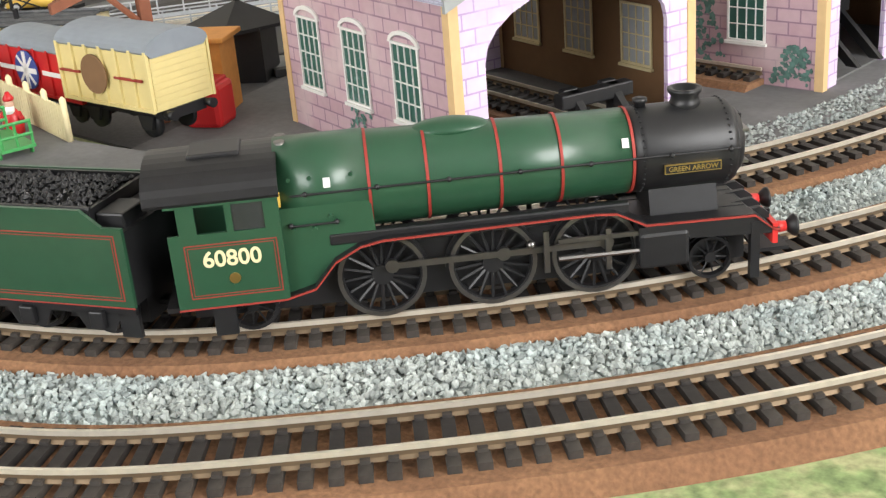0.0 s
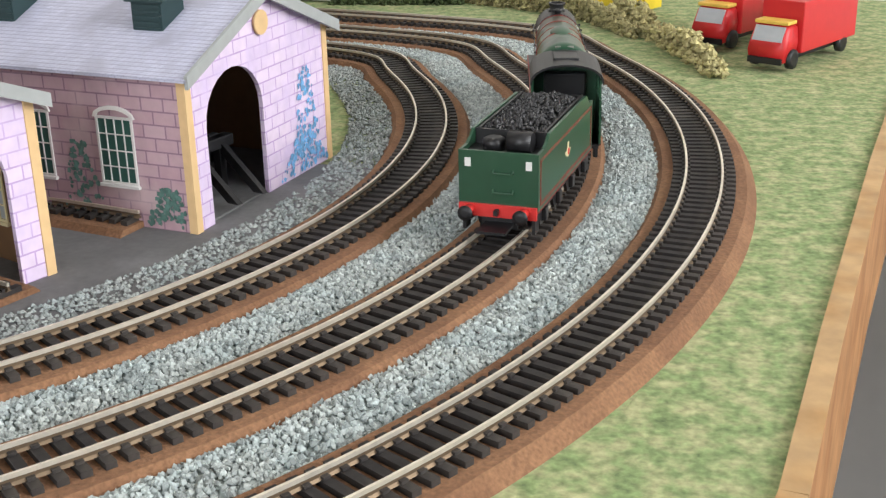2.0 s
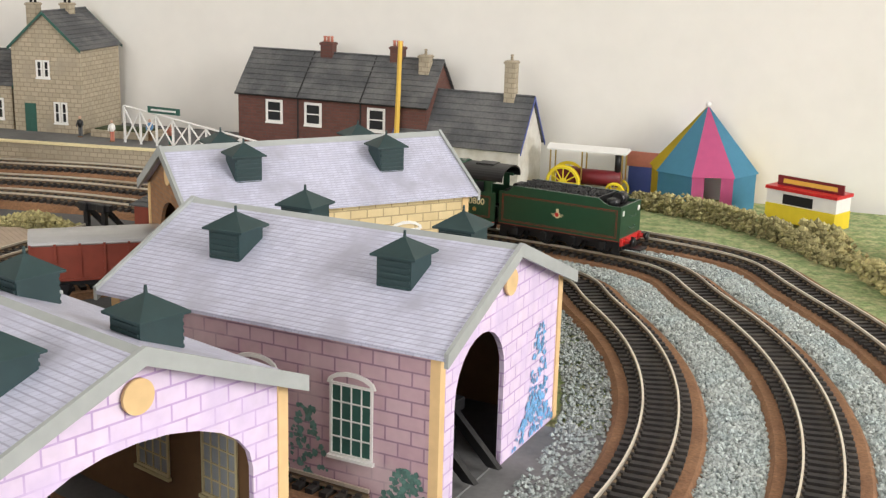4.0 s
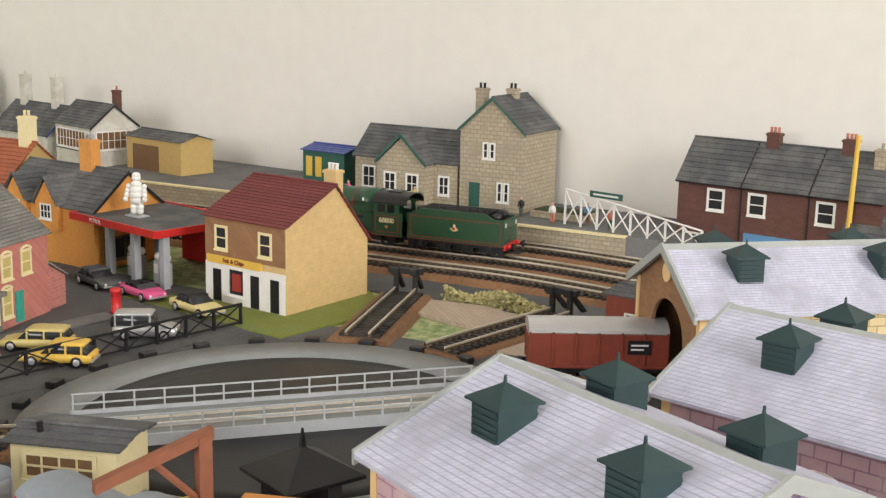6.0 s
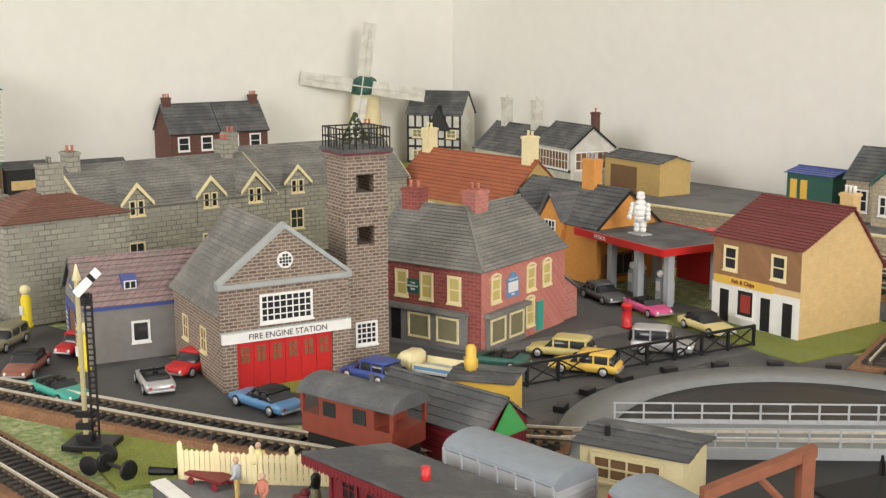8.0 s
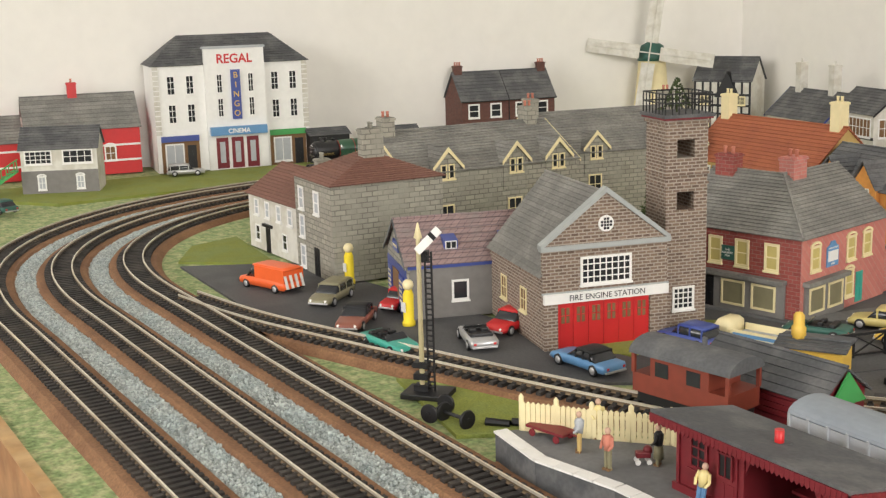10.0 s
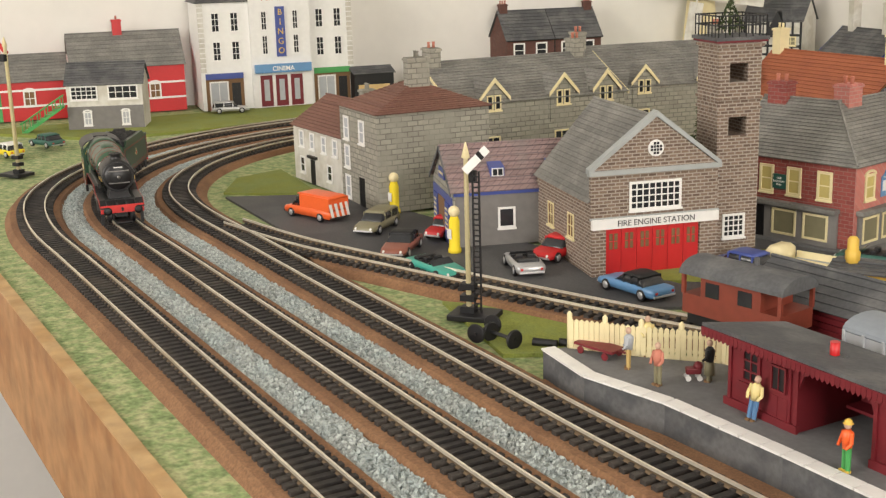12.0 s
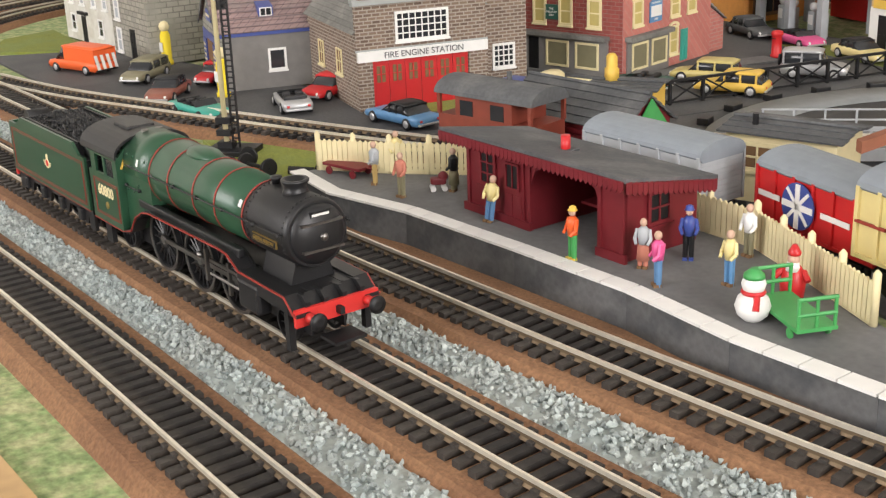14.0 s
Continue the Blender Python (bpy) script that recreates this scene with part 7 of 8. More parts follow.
part("hut_body", box(B(), -0.011, 0.011, -0.010, 0.010, 0, 0.034, 0.0004), M["orange"], ho_)
part("hut_lid", box(B(), -0.014, 0.014, -0.013, 0.013, 0.034, 0.0365, 0.0006), M["orange"], ho_)
rh_ = thing("red_bin", pose(-0.284, 0.536, 0.002, 0, 0, 15), "red rounded scrap bin beside the siding", "bin", plan=FLAT)
part("bin_body", box(B(), -0.009, 0.009, -0.009, 0.009, 0, 0.020, 0.0025), M["vanred"], rh_)
part("bin_lid", box(B(), -0.007, 0.007, -0.007, 0.007, 0.019, 0.0215, 0.001), M["vanred"], rh_)
# brown brake van with verandas
bv = thing("brake_van", pose(-0.666, 0.556, 0.0102, 0, 0, 9), "red-brown brake van with dark curved roof and open verandas", "wagon")
part("body", box(B(), -0.022, 0.022, -0.0155, 0.0155, 0.012, 0.038), M["vanbrown"], bv)
part("veranda", box(box(B(), -0.036, -0.022, -0.0155, 0.0155, 0.012, 0.024), 0.022, 0.036, -0.0155, 0.0155, 0.012, 0.024), M["vanbrown"], bv)
for x in (-0.0355, 0.0355):
    for y in (-0.0150, 0.0150):
        part("veranda_post", box(B(), x - 0.0012, x + 0.0012, y - 0.0010, y + 0.0010, 0.024, 0.039), M["vanbrown"], bv)
pr = [(0.0172 * math.sin(radians(a)), 0.0365 + 0.009 * math.cos(radians(a))) for a in range(-90, 91, 15)]
part("roof", prism(B(), pr, -0.038, 0.038, "x"), M["slate"], bv)
part("stove_pipe", tube(B(), (0.004, 0.004, 0.044), (0.004, 0.004, 0.050), 0.0016, seg=8), M["slate"], bv)
for u in (-0.018, 0.006):
    part("window", box(B(), u, u + 0.010, -0.0160, -0.0154, 0.025, 0.034), M["glass"], bv)
part("underframe", box(B(), -0.036, 0.036, -0.0105, 0.0105, 0.004, 0.012), M["black"], bv)

# vehicles inside the sheds
for x, y, yaw in ((-0.075, 0.712, 161), (-0.14, 0.735, 161)):
    tk = thing("stored_bogie", pose(x, y, 0.0106, 0, 0, yaw), "black bogie frame stored inside the shed", "bogie", plan=FLAT)
    part("frame", box(B(), -0.022, 0.022, -0.013, 0.013, 0.006, 0.017, 0.001), M["black"], tk)
    for xx in (-0.012, 0.012):
        for s in (-1, 1):
            part("wheel", lathe(B(), [(0.0065, s * 0.0078), (0.0065, s * 0.0100), (0.002, s * 0.0102)], (xx, 0, 0.0065), "y", 18), M["black"], tk)


# printed climbing plants on the shed walls
def vine(parent, m, u, v, w, h, n, material, seed):
    rng = random.Random(seed)
    bm = B()
    for i in range(n):
        t = rng.random()
        uu = u + w * (0.5 + (rng.random() - 0.5) * (1.1 - 0.75 * t))
        vv = v + h * t
        r = rng.uniform(0.0008, 0.0020)
        vs = [bm.verts.new((uu + r * math.cos(a) * rng.uniform(0.6, 1.2), vv + r * math.sin(a) * rng.uniform(0.6, 1.2), 0.0004 + 0.0002 * rng.random())) for a in (0.0, 1.3, 2.5, 3.8, 5.0)]
        bm.faces.new(vs)
    ob = part("printed_vine", bm, M[material], parent, "flat printed climbing plant")
    ob["kind"] = "stuff"
    ob.matrix_basis = m
    return ob


g2_ = on_side("F", 0.142, 0.178)
vine(S2, g2_, 0.085, 0.002, 0.052, 0.020, 170, "vineblue", 1)
vine(S2, g2_, 0.100, 0.010, 0.030, 0.050, 130, "vineblue", 2)
l2 = on_side("L", 0.142, 0.178)
for u, hh, s in ((0.150, 0.020, 3), (0.098, 0.040, 4), (0.040, 0.030, 5)):
    vine(S2, l2, u, 0.002, 0.026, hh, 110, "vinegreen", s)
l1 = on_side("L", 0.139, 0.152)
for u, hh, s in ((0.128, 0.022, 6), (0.060, 0.034, 7)):
    vine(S1, l1, u, 0.002, 0.026, hh, 110, "vinegreen", s)
for sh, m in ((S1, on_side("R", 0.139, 0.152)),):
    for k in range(3):
        window(sh, pose(0.1354, 0.152 * (0.88 - 0.29 * k), 0, 90, 0, 270), 0, 0.022, 0.021, 0.030, 4, 4, "cream", "ltgrey", True, 0.0006)

# ---- near platform ----
PL = [(-0.6925, 0.4284), (-0.6436, 0.4216), (-0.5898, 0.4323), (-0.5116, 0.4353), (-0.4431, 0.4362), (-0.3844, 0.4294), (-0.3238, 0.4304), (-0.245, 0.4405), (-0.258, 0.468), (-0.3551, 0.4790), (-0.4431, 0.518), (-0.492, 0.518), (-0.56, 0.517), (-0.6172, 0.5027), (-0.6876, 0.4441)]
solid("platform", prism(B(), PL, 0.0, 0.0195, "z"), M["concrete"], "grey station platform with dark brick face", "platform", "structure")
for i, ((x0, y0), (x1, y1)) in enumerate(zip(PL[:7], PL[1:8])):
    L = math.hypot(x1 - x0, y1 - y0)
    a = math.degrees(math.atan2(y1 - y0, x1 - x0))
    n = max(1, int(L / 0.0125))
    tagged(solid("platform_face", box(B(), 0, L, -0.0012, 0.0, 0.0, 0.0193), M["slate"], "dark grey brick platform face", "platform", "structure", m=pose(x0, y0, 0, 0, 0, a)))
    cop = thing("platform_edging", pose(x0, y0, 0.0195, 0, 0, a), "row of white edging slabs on the platform", "edging", kind="structure")
    slab = bpy.data.meshes.new("slab")
    bm = box(B(), 0.0003, L / n - 0.0003, -0.0024, 0.0062, 0.0, 0.0012)
    bm.to_mesh(slab)
    bm.free()
    slab.materials.append(M["white"])
    for k in range(n):
        ob = new("slab", slab)
        ob.parent = cop
        ob.matrix_basis = pose(k * L / n, 0, 0)
P1 = 0.0195


def picket_fence(p, q, label="cream picket fence along the platform back"):
    (x0, y0), (x1, y1) = p, q
    L = math.hypot(x1 - x0, y1 - y0)
    f = thing("picket_fence", pose(x0, y0, P1, 0, 0, math.degrees(math.atan2(y1 - y0, x1 - x0))), label, "fence", "platform fence panels")
    n = int(L / 0.0030)
    me = bpy.data.meshes.new("picket")
    bm = prism(B(), [(-0.00132, 0.001), (0.00132, 0.001), (0.00132, 0.0168), (0, 0.0180), (-0.00132, 0.0168)], -0.0005, 0.0005, "y")
    bm.to_mesh(me)
    bm.free()
    me.materials.append(M["cream"])
    for k in range(n):
        ob = new("picket", me)
        ob.parent = f
        ob.matrix_basis = pose((k + 0.5) * L / n, 0, 0)
    for z in (0.004, 0.0125):
        part("rail", box(B(), 0, L, 0.0004, 0.0014, z, z + 0.0018), M["cream"], f)
    for x in (0, L / 2, L):
        part("post", lathe(B(), [(0.0016, 0), (0.0016, 0.0205), (0.0004, 0.0220)], (x, 0.001, 0), seg=6), M["cream"], f)
    part("kick_board", box(B(), 0, L, -0.0002, 0.0018, 0.0, 0.0025), M["cream"], f)


FP = [(-0.6866, 0.4411), (-0.6524, 0.4656), (-0.6191, 0.4949), (-0.5556, 0.513), (-0.4959, 0.5145), (-0.4421, 0.5125), (-0.402, 0.4959), (-0.359, 0.4763)]
for p, q in zip(FP, FP[1:]):
    picket_fence(p, q)

# waiting shelter
ws = thing("waiting_shelter", pose(-0.573, 0.458, P1), "dark red timber waiting shelter with grey felt roof", "shelter")
W_, D_, HF, HB = 0.106, 0.045, 0.0385, 0.0290
for a, b, c in ((0, 0.046, 0), (0.091, W_, 0), (0.046, 0.091, 0.033)):
    part("front_wall", box(B(), a, b, 0, 0.0015, c, HF), M["maroon"], ws)
for x, dx in ((0.046, 0.010), (0.091, -0.010)):
    part("arch_bracket", prism(B(), [(x, 0.022), (x, 0.0332), (x + dx, 0.0332), (x + dx * 0.3, 0.029)], 0, 0.0015, "y"), M["maroon"], ws)
for x in (0.0, W_ - 0.0015):
    part("end_wall", prism(B(), [(0, 0), (D_, 0), (D_, HB), (0, HF)], x, x + 0.0015, "x"), M["maroon"], ws)
part("back_wall", box(B(), 0.0015, W_ - 0.0015, D_ - 0.0015, D_, 0, HB), M["maroon"], ws)
for x in (0.0445, 0.0925):
    part("partition", prism(B(), [(0.0015, 0), (D_ - 0.0015, 0), (D_ - 0.0015, HB), (0.0015, HF)], x, x + 0.0015, "x"), M["maroon"], ws)
for a, b in ((-0.002, 0.047), (0.090, W_ + 0.002)):
    part("plinth", box(B(), a, b, -0.0018, 0.0, 0, 0.004), M["maroon"], ws)
for a in (0.0, 0.0445, 0.0905, W_ - 0.002):
    part("corner_post", box(B(), a, a + 0.002, -0.0010, 0.0, 0.004, HF - 0.001), M["maroon"], ws)
for m, u, v, w0, h0, nx, ny in ((on_side("F", W_, D_), 0.010, 0.016, 0.011, 0.016, 2, 3), (on_side("R", W_, D_), 0.014, 0.014, 0.013, 0.014, 2, 2)):
    window(ws, m, u, v, w0, h0, nx, ny, "maroon", "black", bar=0.0009)
dr = door(ws, on_side("F", W_, D_), 0.028, 0.001, 0.014, 0.031, "maroon")
window(ws, on_side("F", W_, D_) @ pose(0, 0, 0.0012), 0.0305, 0.018, 0.009, 0.012, 2, 1, "maroon", "black", sill=False, bar=0.0005)
part("roof", prism(B(), [(-0.008, 0.0385), (-0.008, 0.0408), (D_ + 0.004, 0.0310), (D_ + 0.004, 0.0288)], -0.012, W_ + 0.008, "x"), M["slate"], ws, "dark grey felt roof")
va = B()
for k in range(43):
    x = -0.0115 + k * 0.0029
    prism(va, [(x, 0.0392), (x + 0.0027, 0.0392), (x + 0.0027, 0.0355), (x + 0.00135, 0.0340), (x, 0.0355)], -0.0090, -0.0082, "y")
part("front_valance", va, M["maroon"], ws, "dark red scalloped valance")
va = B()
for k in range(18):
    y = -0.008 + k * 0.0031
    zt = 0.0392 - 0.0098 * (k + 0.5) / 18
    prism(va, [(y, zt), (y + 0.0029, zt), (y + 0.0029, zt - 0.0045), (y + 0.0014, zt - 0.0058), (y, zt - 0.0045)], W_ + 0.0082, W_ + 0.0090, "x")
part("end_valance", va, M["maroon"], ws, "dark red scalloped valance")
ch_ = part("chimney", tube(B(), (0.050, 0.018, 0.033), (0.050, 0.018, 0.043), 0.0023, seg=10), M["vanred"], ws, "short red chimney pot")
part("chimney_base", box(B(), 0.0455, 0.0545, 0.0135, 0.0225, 0.0352, 0.0366), M["slate"], ch_)
part("bench", box(box(B(), 0.048, 0.089, 0.030, 0.040, 0.007, 0.0085), 0.048, 0.089, 0.040, 0.042, 0.0085, 0.016), M["maroon"], ws)


# figures: plain painted shapes
def figure(x, y, z, yaw, top, legs, label, hat=None, tall=0.0235, skirt=False, lean=0.0):
    k = tall / 0.0235
    bm = B()
    if skirt:
        lathe(bm, [(0.0030, 0.004), (0.0026, 0.010), (0.0018, 0.0125)], seg=10, mi=1)
    for s in (-0.0013, 0.0013):
        tube(bm, (s, 0, 0.0), (s * 0.9, 0, 0.0115), 0.0011, 0.0014, seg=7, mi=1)
        box(bm, s - 0.0010, s + 0.0010, -0.0022, 0.0010, 0.0, 0.0012, mi=3)
    lathe(bm, [(0.0021, 0.0110), (0.0026, 0.0150), (0.0028, 0.0180), (0.0012, 0.0198)], seg=10, mi=0)
    for s in (-1, 1):
        tube(bm, (s * 0.0026, 0, 0.0185), (s * 0.0036, -0.0008, 0.0140), 0.0010, 0.0009, seg=6, mi=0)
        tube(bm, (s * 0.0036, -0.0008, 0.0140), (s * 0.0026, -0.0030, 0.0120), 0.0009, 0.0007, seg=6, mi=0)
    ball(bm, (0, -0.0002, 0.0217), 0.0017, 1.15, mi=2, seg=10)
    if hat:
        lathe(bm, [(0.0024, 0.0224), (0.0018, 0.0228), (0.0016, 0.0240), (0.0006, 0.0246)], (0, 0, 0), seg=10, mi=3)
    bmesh.ops.scale(bm, vec=(k, k, k), verts=bm.verts)
    return solid("model_figure", bm, [M[top], M[legs], M["skin"], M[hat or "brownin"]], label, "figurine", group="painted figures", m=pose(x, y, z, 0, lean, yaw))


Z = P1
figure(-0.5507, 0.4519, Z, 20, "paleyellow", "denim", "painted figurine in yellow top and blue trousers", lean=8)
figure(-0.4852, 0.445, Z, -10, "vanorange", "green", "painted figurine in orange vest and green trousers", "yellow")
figure(-0.4578, 0.4597, Z, 30, "ltgrey", "terracotta", "painted figurine in grey top and pink skirt", None, 0.022, True)
figure(-0.4392, 0.4489, Z, -30, "hotpink", "denim", "painted figurine in pink coat and blue trousers")
figure(-0.4519, 0.4812, Z, 40, "blue", "locoblack", "painted porter figurine in blue uniform", "blue")
figure(-0.4206, 0.4705, Z, 0, "paleyellow", "skyblue", "painted figurine in yellow top and pale blue trousers")
figure(-0.4372, 0.5027, Z, 0, "white", "olive", "painted figurine in white top and green trousers")
figure(-0.6407, 0.448, Z, -40, "ltgrey", "buff", "painted figurine in grey coat and tan trousers")
figure(-0.6123, 0.445, Z, 10, "terracotta", "olive", "painted figurine in pink shirt with a stick")
figure(-0.6514, 0.4695, Z, 60, "paleyellow", "buff", "painted figurine in yellow coat")
figure(-0.6015, 0.4705, Z, -60, "locoblack", "olive", "painted figurine in black coat beside a pram", None, 0.023, True)
for x, y, a, b in ((-0.835, 1.435, "hotpink", "hotpink"), (-0.745, 1.440, "khaki", "khaki"), (-0.605, 1.440, "locoblack", "slate"), (-0.560, 1.425, "white", "terracotta"), (-0.525, 1.445, "skyblue", "brownin"), (-0.49, 1.420, "terracotta", "dkgreen")):
    figure(x, y, 0.0262, 0, a, b, "small painted figurine standing on the station platform")

pr_ = thing("pram", pose(-0.6084, 0.4656, Z, 0, 0, 60), "small dark red pram on white wheels", "pram")
part("pram_body", box(B(), -0.004, 0.004, -0.0025, 0.0025, 0.0035, 0.007, 0.0008), M["maroon"], pr_)
part("pram_hood", ball(B(), (0.0025, 0, 0.0075), 0.0027), M["maroon"], pr_)
for x in (-0.003, 0.003):
    for s in (-1, 1):
        part("wheel", tube(B(), (x, s * 0.0024, 0.0015), (x, s * 0.0030, 0.0015), 0.0015, seg=12), M["white"], pr_)
bw = thing("luggage_barrow", pose(-0.668, 0.4489, Z, 0, 0, 12), "dark red flat luggage barrow", "barrow")
part("deck", box(B(), -0.014, 0.014, -0.006, 0.006, 0.0045, 0.0060), M["maroon"], bw)
for x in (-0.009, 0.009):
    for s in (-1, 1):
        part("wheel", tube(B(), (x, s * 0.0055, 0.0022), (x, s * 0.0065, 0.0022), 0.0022, seg=12), M["maroon"], bw)
part("handle", box(B(), 0.013, 0.022, -0.0006, 0.0006, 0.0050, 0.0058), M["maroon"], bw)
sn = B()
for z, r in ((0.0075, 0.0085), (0.0185, 0.0058)):
    ball(sn, (0, 0, z), r, 0.95, seg=18)
lathe(sn, [(0.0052, 0.0215), (0.0048, 0.0235), (0.0018, 0.0262)], seg=14, mi=1)
lathe(sn, [(0.0054, 0.0135), (0.0060, 0.0145), (0.0054, 0.0156)], seg=16, mi=2)
tube(sn, (0.0045, -0.003, 0.014), (0.0065, -0.006, 0.008), 0.0016, seg=6, mi=2)
bmesh.ops.scale(sn, vec=(0.8, 0.8, 0.8), verts=sn.verts)
solid("snowman", sn, [M["white"], M["green"], M["vanred"]], "white model snowman with green cap and red scarf", "snowman", m=pose(-0.3913, 0.4489, Z))
sa = B()
lathe(sa, [(0.0055, 0.0), (0.0060, 0.006), (0.0050, 0.012), (0.0024, 0.0155)], seg=14)
ball(sa, (0, -0.0005, 0.0180), 0.0030, mi=1)
lathe(sa, [(0.0034, 0.0128), (0.0030, 0.0165), (0.001, 0.0172)], (0, -0.0014, 0), seg=10, mi=2)
lathe(sa, [(0.0030, 0.0200), (0.0032, 0.0212), (0.0010, 0.0250)], seg=10)
for s in (-1, 1):
    tube(sa, (s * 0.0045, 0, 0.0125), (s * 0.0078, -0.003, 0.0090), 0.0016, seg=7)
bmesh.ops.scale(sa, vec=(0.85, 0.85, 0.85), verts=sa.verts)
solid("seasonal_figurine", sa, [M["vanred"], M["skin"], M["white"]], "seated figurine in red suit with white trim", "figurine", m=pose(-0.3971, 0.4802, Z, 0, 0, 20))
tr_ = thing("platform_trolley", pose(-0.3795, 0.4577, Z, 0, 0, -25), "green flat platform trolley with raised end rails", "trolley")
part("deck", box(B(), -0.018, 0.018, -0.008, 0.008, 0.004, 0.0055), M["green"], tr_)
for x in (-0.017, 0.017):
    e = B()
    for y in (-0.0072, 0.0, 0.0072):
        tube(e, (x, y, 0.0055), (x, y, 0.0165), 0.0007, seg=6)
    for z in (0.0105, 0.0165):
        tube(e, (x, -0.0078, z), (x, 0.0078, z), 0.0008, seg=6)
    part("end_rail", e, M["green"], tr_)
    for s in (-1, 1):
        part("wheel", tube(B(), (x * 0.7, s * 0.007, 0.002), (x * 0.7, s * 0.008, 0.002), 0.002, seg=12), M["green"], tr_)

# signals, wheelsets
def signal(x, y, yaw, h, arm_up, lattice, label):
    s = thing("semaphore_signal", pose(x, y, 0.002, 0, 0, yaw), label, "signal")
    part("base", box(B(), -0.012, 0.020, -0.012, 0.012, 0, 0.004, 0.0006), M["black"], s)
    part("post", lathe(B(), [(0.0019 if lattice else 0.0024, 0.004), (0.0016 if lattice else 0.0020, h - 0.004), (0.0030, h - 0.003), (0.0012, h + 0.004), (0.0004, h + 0.007)], seg=8), M["cream"], s)
    bl = B()
    for z in (0.004, 0.012, 0.020):
        box(bl, -0.005, 0.005, -0.004, 0.004, z, z + 0.004)
    part("lever_frame", bl, M["black"], s)
    ar = part("signal_arm", box(B(), 0.0, 0.022, -0.0032, -0.0022, -0.0028, 0.0028), M["white" if lattice else "vanred"], s)
    ar.matrix_basis = pose(0.0, 0, h - 0.012) @ pose(0, 0, 0, 0, -arm_up, 0)
    part("arm_stripe", box(B(), 0.014, 0.017, -0.0035, -0.0030, -0.0028, 0.0028), M["black" if lattice else "white"], ar)
    part("lamp", box(B(), -0.004, 0.004, -0.002, 0.003, -0.004, 0.004, 0.0006), M["black"], s).matrix_basis = pose(0.002, 0.002, h - 0.016)
    if lattice:
        ld = B()
        for k in range(26):
            box(ld, 0.0048, 0.0088, -0.0008, 0.0008, 0.006 + k * 0.0036, 0.0068 + k * 0.0036)
        for xx in (0.0044, 0.0088):
            box(ld, xx - 0.0005, xx + 0.0005, -0.0008, 0.0008, 0.003, 0.100)
        part("ladder", ld, M["black"], s, "black ladder")
    return s


signal(-0.818, 0.452, 40, 0.112, 45, True, "cream signal post with raised arm and black ladder")
signal(-1.569, 0.301, 35, 0.150, 40, False, "tall cream signal post with a red arm").rotation_euler.z = radians(215)
for x, y, a in ((-0.775, 0.438, 30), (-0.757, 0.440, 100)):
    wh = thing("wheelset", pose(x, y, 0.008, 0, 0, a), "loose black wheelset lying on the verge", "wheelset")
    part("axle", tube(B(), (0, -0.013, 0), (0, 0.013, 0), 0.0013, seg=8), M["black"], wh)
    for s in (-0.011, 0.011):
        part("wheel", lathe(B(), [(0.0058, s - 0.0012), (0.0064, s), (0.0058, s + 0.0012), (0.002, s + 0.0014)], (0, 0, 0), "y", 18), M["black"], wh)
bz = B()
for i, (x, y) in enumerate(((-0.745, 0.455), (-0.735, 0.468), (-0.722, 0.478))):
    tube(bz, (x, y, 0.0045), (x + 0.012, y + 0.010, 0.0045), 0.0028, 0.0024, seg=8)
solid("pipe_load", bz, M["black"], "black plastic pipe lying beside the fence", "pipe")


# ---- road vehicles ----
def loft(bm, stations, mi=0):
    """Skin through cross-sections (x, half width low, half width high, z low, z high)."""
    rings = []
    for x, wl, wh, z0, z1 in stations:
        zm = z0 + (z1 - z0) * 0.55
        rings.append([bm.verts.new(p) for p in ((x, -wl * 0.92, z0), (x, -wl, zm), (x, -wh, z1 - (z1 - z0) * 0.08), (x, -wh * 0.86, z1), (x, wh * 0.86, z1), (x, wh, z1 - (z1 - z0) * 0.08), (x, wl, zm), (x, wl * 0.92, z0))])
    fs = []
    for a, b in zip(rings, rings[1:]):
        fs += [bm.faces.new((a[i], b[i], b[(i + 1) % 8], a[(i + 1) % 8])) for i in range(8)]
    fs += [bm.faces.new(rings[0]), bm.faces.new(list(reversed(rings[-1])))]
    bmesh.ops.recalc_face_normals(bm, faces=fs)
    for f in fs:
        f.material_index, f.smooth = mi, True
    return bm


